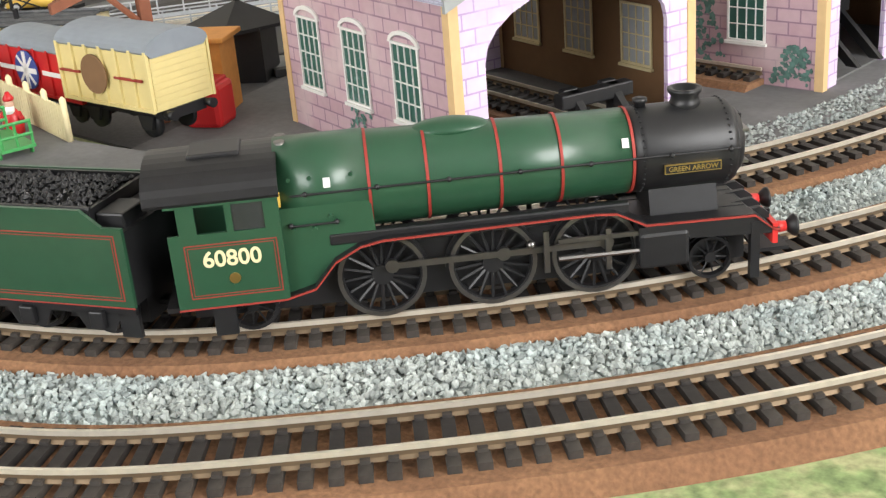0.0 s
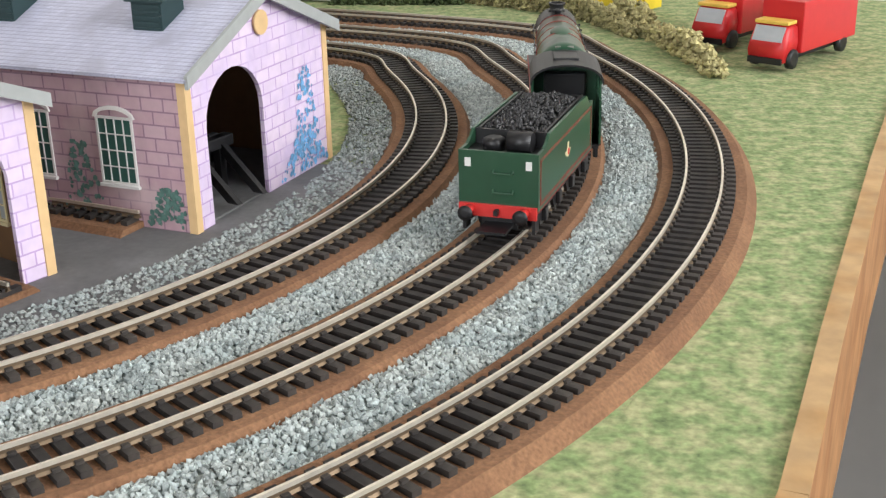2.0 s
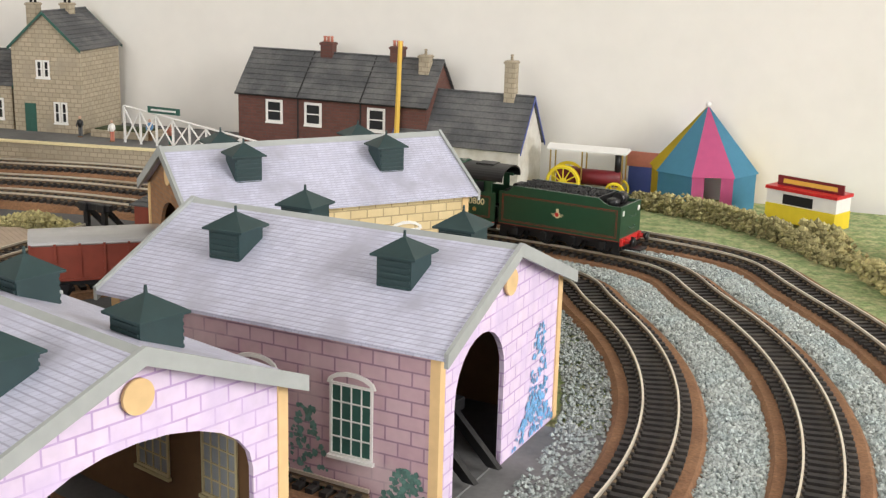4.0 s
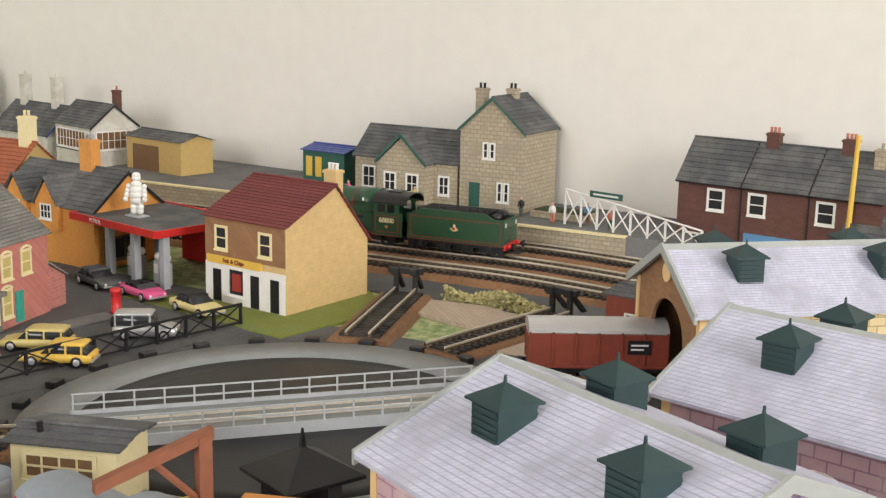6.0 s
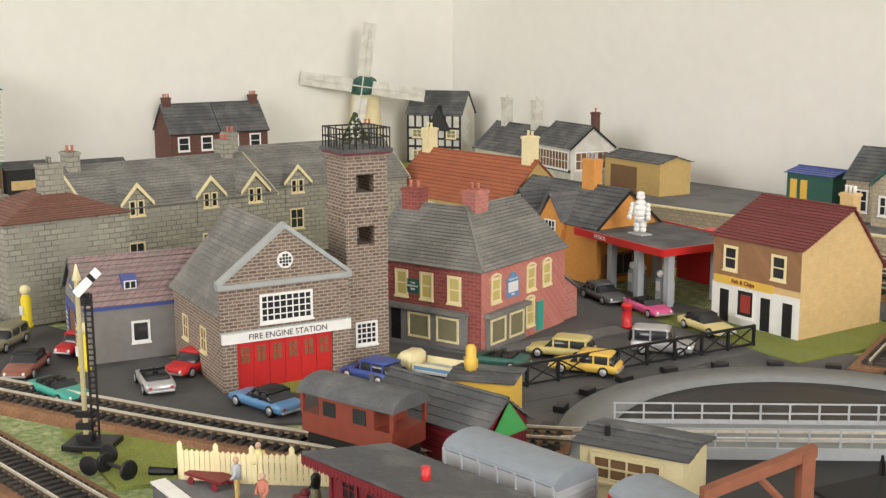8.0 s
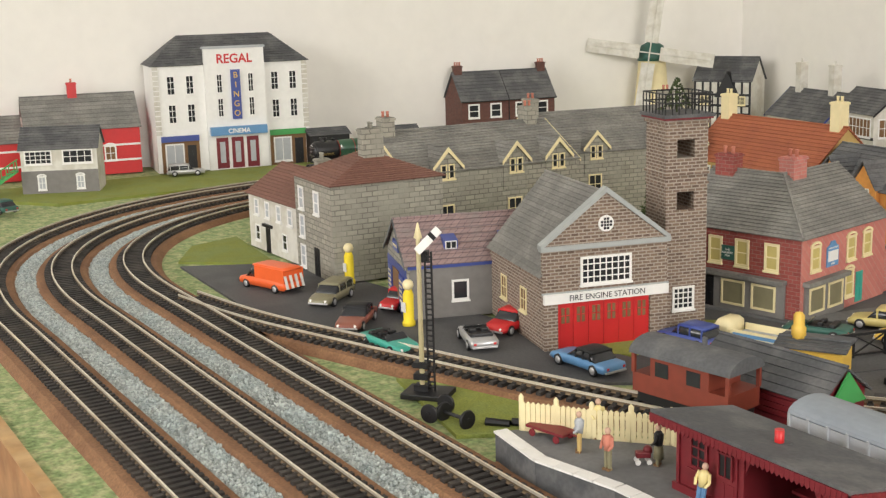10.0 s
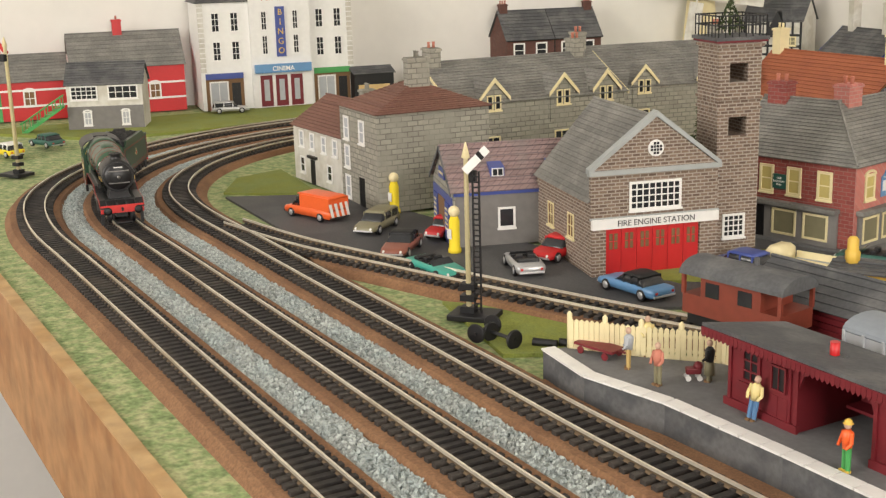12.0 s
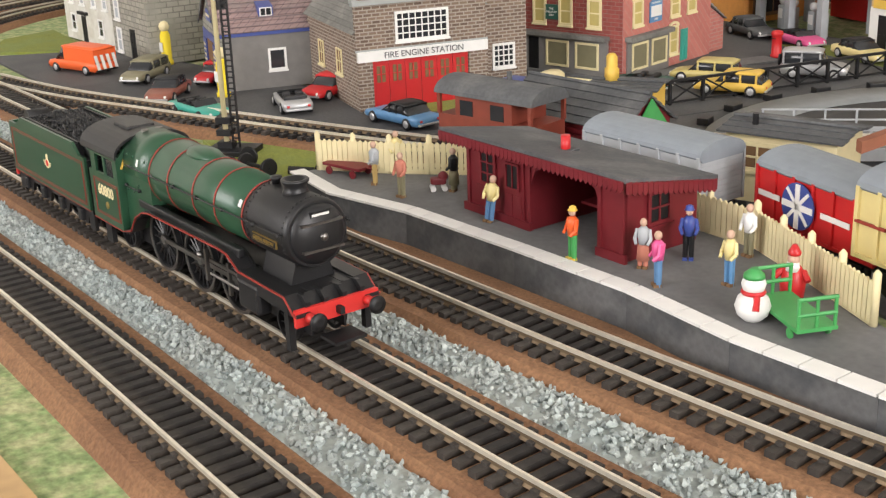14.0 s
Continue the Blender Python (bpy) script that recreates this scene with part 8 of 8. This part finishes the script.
def car(x, y, yaw, paint, label, kind="saloon", L=0.056, W=0.0115, roofpaint=None, name="model_car", z=0.0024):
    c = thing(name, pose(x, y, z, 0, 0, yaw), label, "car", "parked model vehicles")
    h, k = L / 2, L / 0.056
    tall = kind in ("van", "jeep", "pickup")
    zl, zs = 0.0035, 0.0098 if not tall else 0.0115
    st = [(-h, W * 0.82, W * 0.80, zl + 0.001, zs - 0.0012), (-h * 0.93, W * 0.97, W * 0.92, zl, zs), (-h * 0.4, W, W * 0.96, zl, zs + 0.0004), (h * 0.35, W, W * 0.96, zl, zs + 0.0002), (h * 0.80, W * 0.96, W * 0.88, zl, zs - 0.0010), (h * 0.96, W * 0.88, W * 0.80, zl, zs - 0.0022), (h, W * 0.76, W * 0.70, zl + 0.001, zs - 0.0034)]
    body = part("body", loft(B(), st), M[paint], c)
    top = {"saloon": 0.0172, "estate": 0.0175, "van": 0.0240, "jeep": 0.0215, "cabrio": 0.0135, "hood": 0.0168, "mini": 0.0175, "pickup": 0.0205}[kind]
    x0, x1, x2, x3 = {"saloon": (-0.80, -0.52, 0.12, 0.40), "estate": (-0.94, -0.82, 0.15, 0.42), "van": (-0.97, -0.95, 0.35, 0.62), "jeep": (-0.95, -0.90, 0.18, 0.36), "hood": (-0.66, -0.48, 0.02, 0.34), "cabrio": (0.10, 0.12, 0.16, 0.40), "mini": (-0.90, -0.74, 0.12, 0.38), "pickup": (-0.1, -0.05, 0.35, 0.55)}[kind]
    gl = "glass"
    if kind == "cabrio":
        part("cockpit", box(B(), -h * 0.45, h * 0.2, -W * 0.78, W * 0.78, zs - 0.002, zs + 0.0009), M["black"], c)
        part("windscreen", prism(B(), [(h * 0.40, zs), (h * 0.37, zs), (h * 0.16, top), (h * 0.19, top)], -W * 0.8, W * 0.8, "y"), M["glass"], c)
        for s in (-0.4, 0.4):
            part("seat", box(B(), -h * 0.22, -h * 0.05, s * W - 0.003, s * W + 0.003, zs - 0.001, zs + 0.0038, 0.0008), M["black"], c)
        part("folded_hood", box(B(), -h * 0.62, -h * 0.42, -W * 0.75, W * 0.75, zs - 0.001, zs + 0.0028, 0.0009), M["black"], c)
    else:
        cab = part("glasshouse", loft(B(), [(h * x0, W * 0.90, W * 0.82, zs - 0.001, zs + 0.0005), (h * x1, W * 0.92, W * 0.76, zs - 0.001, top - 0.0004), (h * x2, W * 0.92, W * 0.76, zs - 0.001, top - 0.0004), (h * x3, W * 0.90, W * 0.84, zs - 0.001, zs + 0.0004)]), M[gl], c)
        rp = M[roofpaint or paint]
        part("roof", loft(B(), [(h * x1 - 0.0015, W * 0.80, W * 0.70, top - 0.0022, top - 0.0004), (h * (x1 + 0.1), W * 0.84, W * 0.74, top - 0.0022, top + 0.0004), (h * (x2 - 0.1), W * 0.84, W * 0.74, top - 0.0022, top + 0.0004), (h * x2 + 0.0015, W * 0.80, W * 0.70, top - 0.0022, top - 0.0004)]), rp, cab)
        pl = B()
        if kind in ("van",):
            box(pl, h * x0, h * (x2 - 0.10), -W * 0.93, W * 0.93, zs - 0.001, top - 0.0012)
        else:
            for xx in (x1, (x1 + x2) / 2, x2):
                for s in (-1, 1):
                    prism(pl, [(h * xx - 0.0008, zs), (h * xx + 0.0008, zs), (h * xx + 0.0006, top - 0.001), (h * xx - 0.0006, top - 0.001)], min(s * W * 0.78, s * W * 0.92), max(s * W * 0.78, s * W * 0.92), "y")
        part("window_pillar", pl, rp, cab)
    for xx in (-h * 0.60, h * 0.62):
        for s in (-1, 1):
            wh = part("wheel", lathe(B(), [(0.0040, s * W * 0.78), (0.0042, s * W * 0.80), (0.0042, s * W * 1.0), (0.0030, s * W * 1.02)], (xx, 0, 0.0042), "y", 18), M["black"], c)
            part("hub_cap", lathe(B(), [(0.0028, s * W * 1.0), (0.0026, s * W * 1.04), (0.0008, s * W * 1.05)], (xx, 0, 0.0042), "y", 14), M["silver"], wh)
    for s in (-1, 1):
        part("headlight", ball(B(), (h * 0.965, s * W * 0.62, zs - 0.0035), 0.0014), M["white"], c)
        part("rear_light", box(B(), -h - 0.0003, -h + 0.0012, s * W * 0.66 - 0.0010, s * W * 0.66 + 0.0010, zs - 0.0035, zs - 0.0018), M["red"], c)
    part("front_bumper", box(B(), h * 0.95, h + 0.0008, -W * 0.80, W * 0.80, zl + 0.0002, zl + 0.0018, 0.0004), M["silver" if not tall else "black"], c)
    part("rear_bumper", box(B(), -h - 0.0008, -h * 0.96, -W * 0.84, W * 0.84, zl + 0.0002, zl + 0.0018, 0.0004), M["silver" if not tall else "black"], c)
    return c


ov = car(-1.165, 0.492, 196, "vanorange", "bright orange maintenance van with chevron rear", "van", 0.068, 0.0128, name="model_van")
chv = B()
for k in range(4):
    prism(chv, [(-0.012 + k * 0.0062, 0.005), (-0.009 + k * 0.0062, 0.005), (-0.006 + k * 0.0062, 0.018), (-0.009 + k * 0.0062, 0.018)], -0.0346, -0.0341, "x")
part("rear_chevron", chv, M["white"], ov, "white chevron stripes")
car(-1.086, 0.516, -52, "olive", "olive brown hatchback parked by the road", "estate")
car(-1.002, 0.497, -44, "brownred", "brown sports coupe with black hood", "hood", roofpaint="black")
car(-0.925, 0.486, 4, "teal", "teal open sports car beside the track", "cabrio")
car(-1.030, 0.553, -60, "vanred", "small red car in the garage doorway", "mini", 0.042, 0.0095)
car(-0.898, 0.548, 160, "silver", "silver open roadster before the fire station", "cabrio", 0.054)
car(-0.915, 0.592, -70, "vanred", "red fire service van", "mini", 0.052, roofpaint="vanred")
car(-0.800, 0.578, 184, "skyblue", "light blue convertible with black hood up", "hood", 0.060, roofpaint="black")
car(-0.800, 0.676, 190, "blue", "dark blue small estate van with pale windows", "mini", 0.050)
rv_ = thing("model_lorry", pose(-0.772, 0.712, 0.0024, 0, 0, 196), "cream and blue flatbed lorry with low sides", "lorry")
part("cab", loft(B(), [(0.012, 0.0110, 0.0105, 0.004, 0.0170), (0.015, 0.0115, 0.0100, 0.004, 0.0190), (0.023, 0.0115, 0.0100, 0.004, 0.0188), (0.028, 0.0110, 0.0105, 0.004, 0.0120)]), M["cream"], rv_)
part("windscreen", prism(B(), [(0.0284, 0.0122), (0.0240, 0.0183), (0.0232, 0.0183), (0.0274, 0.0120)], -0.0085, 0.0085, "y"), M["glass"], rv_)
part("load_bed", box(B(), -0.030, 0.011, -0.0118, 0.0118, 0.0062, 0.0080), M["ltgrey"], rv_)
for y in (-0.0118, 0.0108):
    part("drop_side", box(B(), -0.030, 0.011, y, y + 0.0010, 0.0080, 0.0132), M["cream"], rv_)
    part("side_stripe", box(B(), -0.028, 0.009, y - 0.0003 if y < 0 else y + 0.0009, y + 0.0001 if y < 0 else y + 0.0013, 0.0086, 0.0112), M["skyblue"], rv_, "blue stripe")
part("tail_board", box(B(), -0.0308, -0.030, -0.0118, 0.0118, 0.0080, 0.0132), M["cream"], rv_)
part("chassis", box(B(), -0.029, 0.026, -0.0060, 0.0060, 0.0030, 0.0062), M["black"], rv_)
for xx in (-0.019, 0.019):
    for y in (-1, 1):
        part("wheel", lathe(B(), [(0.0040, y * 0.0085), (0.0044, y * 0.0090), (0.0044, y * 0.0112), (0.0026, y * 0.0115)], (xx, 0, 0.0044), "y", 18), M["black"], rv_)
car(-0.758, 0.768, 205, "dkgreen", "dark teal open car by the railing", "cabrio", 0.050)
car(-0.742, 0.826, 205, "khaki", "mustard yellow estate car by the railing", "estate", 0.054)
car(-0.700, 0.806, 205, "yellow", "bright yellow pickup car", "mini", 0.054)
jp = car(-0.692, 0.893, 30, "silver", "grey off-road car with spare wheel", "jeep", 0.050)
part("spare_wheel", tube(B(), (-0.0255, 0, 0.0125), (-0.0275, 0, 0.0125), 0.0045, seg=16), M["black"], jp)
car(-0.782, 0.993, -20, "hotpink", "pink open car on the forecourt", "cabrio", 0.054)
car(-0.706, 0.975, -18, "paleyellow", "pale yellow sports car with black hood", "hood", 0.058, roofpaint="black")
car(-0.845, 1.005, -20, "slate", "dark grey car by the forecourt", "saloon")
car(-1.915, 0.678, 72, "silver", "silver estate car outside the cinema", "estate", 0.056, z=0.0042)
car(-1.760, 0.372, 200, "dkgreen", "dark green saloon beside the outer curve", "saloon", z=0.0042)
car(-1.712, 0.315, 200, "tentyellow", "yellow mini car beside the outer curve", "mini", 0.046, z=0.0042, roofpaint="white")
for x, y in ((-1.137, 0.560), (-0.976, 0.532)):
    gp = thing("garage_pump", pose(x, y, 0.0022), "yellow garage petrol pump with white globe", "petrol pump", "garage pumps")
    part("pump_body", lathe(B(), [(0.0055, 0), (0.0055, 0.003), (0.0045, 0.004), (0.0045, 0.026), (0.0030, 0.030)], seg=10), M["tentyellow"], gp)
    part("pump_globe", ball(B(), (0, 0, 0.034), 0.0048, 1.0, seg=14), M["cream"], gp)
    part("dial", box(B(), -0.003, 0.003, -0.0052, -0.0044, 0.012, 0.020), M["white"], gp)
pb = thing("post_box", pose(-0.762, 0.936, 0.003), "red pillar post box on the pavement", "post box")
part("pillar", lathe(B(), [(0.0050, 0), (0.0050, 0.002), (0.0042, 0.0025), (0.0042, 0.018), (0.0052, 0.019), (0.0046, 0.0215), (0.0010, 0.0225)], seg=16), M["vanred"], pb)
part("slot", box(B(), -0.002, 0.002, -0.0046, -0.0040, 0.0155, 0.0162), M["black"], pb)


# ---- hedges, fair and right-hand end ----
def hedge(name, pts, w, h, material, label, n=900, seed=3, plan=UNIT):
    """Clumps of lichen along a line."""
    rng = random.Random(seed)
    bm = B()
    tot = sum(math.dist(a, b) for a, b in zip(pts, pts[1:]))
    for a, b in zip(pts, pts[1:]):
        for i in range(int(n * math.dist(a, b) / tot)):
            t = rng.random()
            x, y = a[0] + (b[0] - a[0]) * t + rng.uniform(-w, w), a[1] + (b[1] - a[1]) * t + rng.uniform(-w, w)
            r = rng.uniform(0.0016, 0.0036)
            z = rng.uniform(0.0, h) * (0.75 + 0.25 * math.sin(90 * (x + y)))
            vs = [bm.verts.new((x + r * p * rng.uniform(0.6, 1.3), y + r * q * rng.uniform(0.6, 1.3), z + r * s * rng.uniform(0.6, 1.2))) for p, q, s in ((1, 0, 0), (0, 1, 0.1), (-1, 0, 0), (0, -1, 0.1), (0, 0, 1), (0, 0, -1))]
            for f in ((0, 1, 4), (1, 2, 4), (2, 3, 4), (3, 0, 4), (1, 0, 5), (2, 1, 5), (3, 2, 5), (0, 3, 5)):
                bm.faces.new([vs[k] for k in f])
    return solid(name, bm, M[material], label, "hedge", "stuff", plan=plan)


hedge("hedge", [(-0.545, 1.135), (-0.50, 1.132), (-0.45, 1.128)], 0.006, 0.016, "hedge", "pale dry lichen hedge between the sidings", 700, 1)
hedge("hedge", [(0.005, 1.385), (0.085, 1.335), (0.135, 1.28), (0.175, 1.20)], 0.006, 0.020, "hedge", "pale lichen hedge round the fairground", 1500, 2)
hedge("hedge", [(0.185, 0.98), (0.152, 1.07), (0.110, 1.19)], 0.006, 0.020, "hedge", "pale lichen hedge round the fairground", 900, 4, plan=FLAT)
hedge("hedge", [(-1.78, 1.42), (-1.45, 1.45), (-1.30, 1.45)], 0.010, 0.030, "darkhedge", "dark green lichen hedge along the bank", 1500, 5)
hedge("hedge", [(-0.13, 1.375), (0.0, 1.375)], 0.008, 0.010, "darkhedge", "low dark green hedge behind the running lines", 500, 6)
hedge("hedge", [(-1.70, 0.98), (-1.72, 1.25)], 0.012, 0.020, "darkhedge", "dark green hedge by the brick houses", 600, 7)

tn = thing("fair_tent", pose(0.072, 1.425, 0.0, 0, 0, 10), "round striped fairground tent in yellow, pink and blue", "tent")
for k in range(8):
    a0, a1 = radians(-112.5 + 45 * k), radians(-112.5 + 45 * (k + 1))
    r = 0.052
    p0, p1 = (r * math.cos(a0), r * math.sin(a0)), (r * math.cos(a1), r * math.sin(a1))
    bm = B()
    lo = [(*p0, 0), (*p1, 0), (*p1, 0.036), (*p0, 0.036)]
    if k == 0:
        mx = lambda t: (p0[0] + (p1[0] - p0[0]) * t, p0[1] + (p1[1] - p0[1]) * t)
        for t0, t1 in ((0, 0.3), (0.7, 1)):
            bm.faces.new([bm.verts.new(v) for v in ((*mx(t0), 0), (*mx(t1), 0), (*mx(t1), 0.036), (*mx(t0), 0.036))])
    else:
        bm.faces.new([bm.verts.new(v) for v in lo])
    bm.faces.new([bm.verts.new(v) for v in ((p0[0] * 1.05, p0[1] * 1.05, 0.035), (p1[0] * 1.05, p1[1] * 1.05, 0.035), (0, 0, 0.098))])
    bmesh.ops.solidify(bm, geom=bm.faces[:], thickness=0.0008)
    part("tent_panel", bm, M[("tentpink", "tentblue", "tentyellow", "tentblue")[k % 4]], tn)
part("finial", ball(B(), (0, 0, 0.099), 0.003), M["white"], tn)
part("tent_pole", tube(B(), (0, 0, 0), (0, 0, 0.097), 0.0015, seg=6), M["white"], tn)

te = thing("showman_engine", pose(-0.045, 1.402, 0.002, 0, 0, -8), "maroon showman's traction engine with white canopy and yellow wheels", "traction engine")
part("boiler", tube(B(), (-0.01, 0, 0.022), (0.038, 0, 0.022), 0.008, seg=18), M["maroon"], te)
part("firebox", box(B(), -0.026, -0.008, -0.009, 0.009, 0.010, 0.030, 0.001), M["maroon"], te)
part("canopy", prism(B(), [(-0.013, 0.050), (0.0, 0.0535), (0.013, 0.050), (0.013, 0.0485), (-0.013, 0.0485)], -0.036, 0.044, "x"), M["white"], te, "white canopy roof")
part("funnel", tube(B(), (0.034, 0, 0.028), (0.034, 0, 0.049), 0.0032, seg=12), M["black"], te)
for x, r in ((-0.018, 0.0165), (0.034, 0.0100)):
    for s in (-1, 1):
        part("wheel", spoked_wheel(B(), r, 12, s * 0.011, s * 0.0145), M["tentyellow"], te, "yellow spoked wheel").location = (x, 0, r)
for x in (-0.032, 0.0, 0.040):
    for s in (-0.011, 0.011):
        part("canopy_post", tube(B(), (x, s, 0.020), (x, s, 0.049), 0.0008, seg=6), M["brass"], te)


def lorry(x, y, yaw, label):
    l = thing("model_lorry", pose(x, y, 0.002, 0, 0, yaw), label, "lorry", "red fair lorries", plan=FLAT)
    part("cab", loft(B(), [(0.034, 0.012, 0.012, 0.006, 0.020), (0.036, 0.0135, 0.0125, 0.005, 0.028), (0.047, 0.0135, 0.0120, 0.005, 0.028), (0.053, 0.0130, 0.0120, 0.005, 0.018)]), M["vanred"], l)
    part("windscreen", prism(B(), [(0.0532, 0.0185), (0.0480, 0.0275), (0.0470, 0.0275), (0.0520, 0.0180)], -0.0105, 0.0105, "y"), M["ltgrey"], l)
    part("box_body", box(B(), -0.045, 0.033, -0.0150, 0.0150, 0.009, 0.042, 0.0006), M["vanred"], l)
    part("roof_board", box(B(), 0.036, 0.048, -0.012, 0.012, 0.0285, 0.031, 0.0006), M["yellow"], l)
    part("chassis", box(B(), -0.045, 0.050, -0.008, 0.008, 0.004, 0.009), M["black"], l)
    for xx in (-0.028, 0.042):
        for s in (-1, 1):
            part("wheel", lathe(B(), [(0.006, s * 0.0105), (0.0065, s * 0.011), (0.0065, s * 0.0145), (0.004, s * 0.015)], (xx, 0, 0.0065), "y", 18), M["black"], l)
    part("bumper", box(B(), 0.053, 0.0545, -0.012, 0.012, 0.004, 0.008), M["black"], l)


lorry(0.242, 1.045, 238, "red fairground lorry with yellow roof board")
lorry(0.206, 1.108, 238, "red fairground lorry beside its twin")
kb = thing("burger_van", pose(0.165, 1.335, 0.002, 0, 0, -35), "red, white and yellow fairground food stall", "stall")
part("counter", box(B(), -0.035, 0.035, -0.014, 0.014, 0.004, 0.020), M["tentyellow"], kb)
part("upper_wall", box(B(), -0.035, 0.035, -0.013, 0.013, 0.020, 0.033), M["white"], kb)
part("hatch", box(B(), -0.018, 0.012, -0.0136, -0.0128, 0.021, 0.030), M["black"], kb)
part("roof", box(B(), -0.036, 0.036, -0.015, 0.015, 0.033, 0.036), M["vanred"], kb)
part("name_board", box(B(), -0.030, 0.036, -0.004, -0.002, 0.036, 0.045), M["maroon"], kb)
part("board_bar", box(B(), -0.024, 0.030, -0.0046, -0.0040, 0.0385, 0.0425), M["yellow"], kb)
sf_ = thing("fair_stall", pose(0.03, 1.455, 0.0, 0, 0, -12), "dark fair stall with a scalloped name board", "stall")
part("stall_body", box(B(), -0.03, 0.03, -0.015, 0.015, 0, 0.030), M["blue"], sf_)
part("name_board", box(B(), -0.032, 0.032, -0.018, -0.015, 0.030, 0.045), M["terracotta"], sf_)

# level crossing lattice, pole and cow
lc = thing("footbridge_lattice", pose(-0.545, 1.425, 0.0262, 0, 0, -16), "white lattice barrier with a green name board", "barrier")
for k in range(9):
    x = k * 0.022
    top = 0.040 - 0.0028 * k
    part("post", box(B(), x - 0.001, x + 0.001, -0.001, 0.001, 0, top), M["white"], lc)
    if k < 8:
        part("cross_brace", tube(tube(B(), (x, 0, 0.002), (x + 0.022, 0, top - 0.004), 0.0009, seg=5), (x, 0, top - 0.002), (x + 0.022, 0, 0.002), 0.0009, seg=5), M["white"], lc)
part("top_rail", tube(B(), (0, 0, 0.040), (0.176, 0, 0.0176), 0.0011, seg=6), M["white"], lc)
part("name_board", box(B(), 0.035, 0.078, -0.003, -0.002, 0.036, 0.043), M["dkgreen"], lc)
part("board_bar", box(B(), 0.040, 0.073, -0.0036, -0.003, 0.0385, 0.0405), M["white"], lc)
solid("timber_pole", tube(B(), (0, 0, 0), (0.004, 0, 0.150), 0.0030, 0.0022, seg=8), M["yellow"], "tall yellow timber pole beside the terrace", "pole", m=pose(-0.238, 1.40, 0.0))
pg = thing("raised_bed", pose(-0.560, 1.462, 0.0262, 0, 0, -6), "pale stone raised planting bed on the platform", "planter")
part("bed_wall", box(B(), -0.035, 0.035, -0.018, 0.018, 0, 0.008), M["statstone"], pg)
part("planting", box(B(), -0.032, 0.032, -0.015, 0.015, 0.008, 0.0092), M["darkhedge"], pg)
cow = B()
lathe(cow, [(0.002, -0.009), (0.0042, -0.007), (0.0046, 0.004), (0.003, 0.008)], (0, 0, 0.0095), "x", 12)
tube(cow, (0.008, 0, 0.0115), (0.0125, 0, 0.0105), 0.0022, 0.0014, seg=8)
for x in (-0.006, 0.005):
    for s in (-0.0025, 0.0025):
        tube(cow, (x, s, 0), (x, s, 0.008), 0.0009, seg=5)
solid("model_cow", cow, M["white"], "white toy cow on the green bank", "animal figurine", m=pose(-1.62, 1.40, 0.010, 0, 0, 20))

# tall fir beside the tower, behind the fire station
def fir_tree(x, y, h, seed, label):
    rng = random.Random(seed)
    f = thing("fir_tree", pose(x, y, 0.002), label, "tree")
    part("trunk", tube(B(), (0, 0, 0), (0, 0, h), 0.0022, 0.0004, seg=7), M["rust"], f)
    bm = B()
    for i in range(900):
        t = rng.random() ** 0.8
        a, r = rng.uniform(0, 6.28), 0.024 * (1 - t) * (0.5 + 0.5 * rng.random())
        z = 0.02 + t * (h - 0.02)
        c, s = math.cos(a), math.sin(a)
        q = rng.uniform(0.002, 0.004)
        vs = [bm.verts.new(v) for v in ((r * c, r * s, z), (r * c + q * c - 0.0012 * s, r * s + q * s + 0.0012 * c, z - 0.0016), (r * c + q * c + 0.0012 * s, r * s + q * s - 0.0012 * c, z - 0.0016))]
        bm.faces.new(vs)
        bm.faces.new([bm.verts.new(v) for v in ((r * c, r * s, z + 0.0004), (r * c + q * c, r * s + q * s, z - 0.0005), (r * c - 0.001 * s, r * s + 0.001 * c, z - 0.002))])
    cr = part("crown", bm, M["darkhedge"], f)
    cr["kind"] = "stuff"


fir_tree(-0.93, 0.760, 0.165, 4, "tall dark green model fir tree beside the hose tower")
fir_tree(-0.96, 0.80, 0.12, 5, "dark green model fir tree behind the inn")


motions()
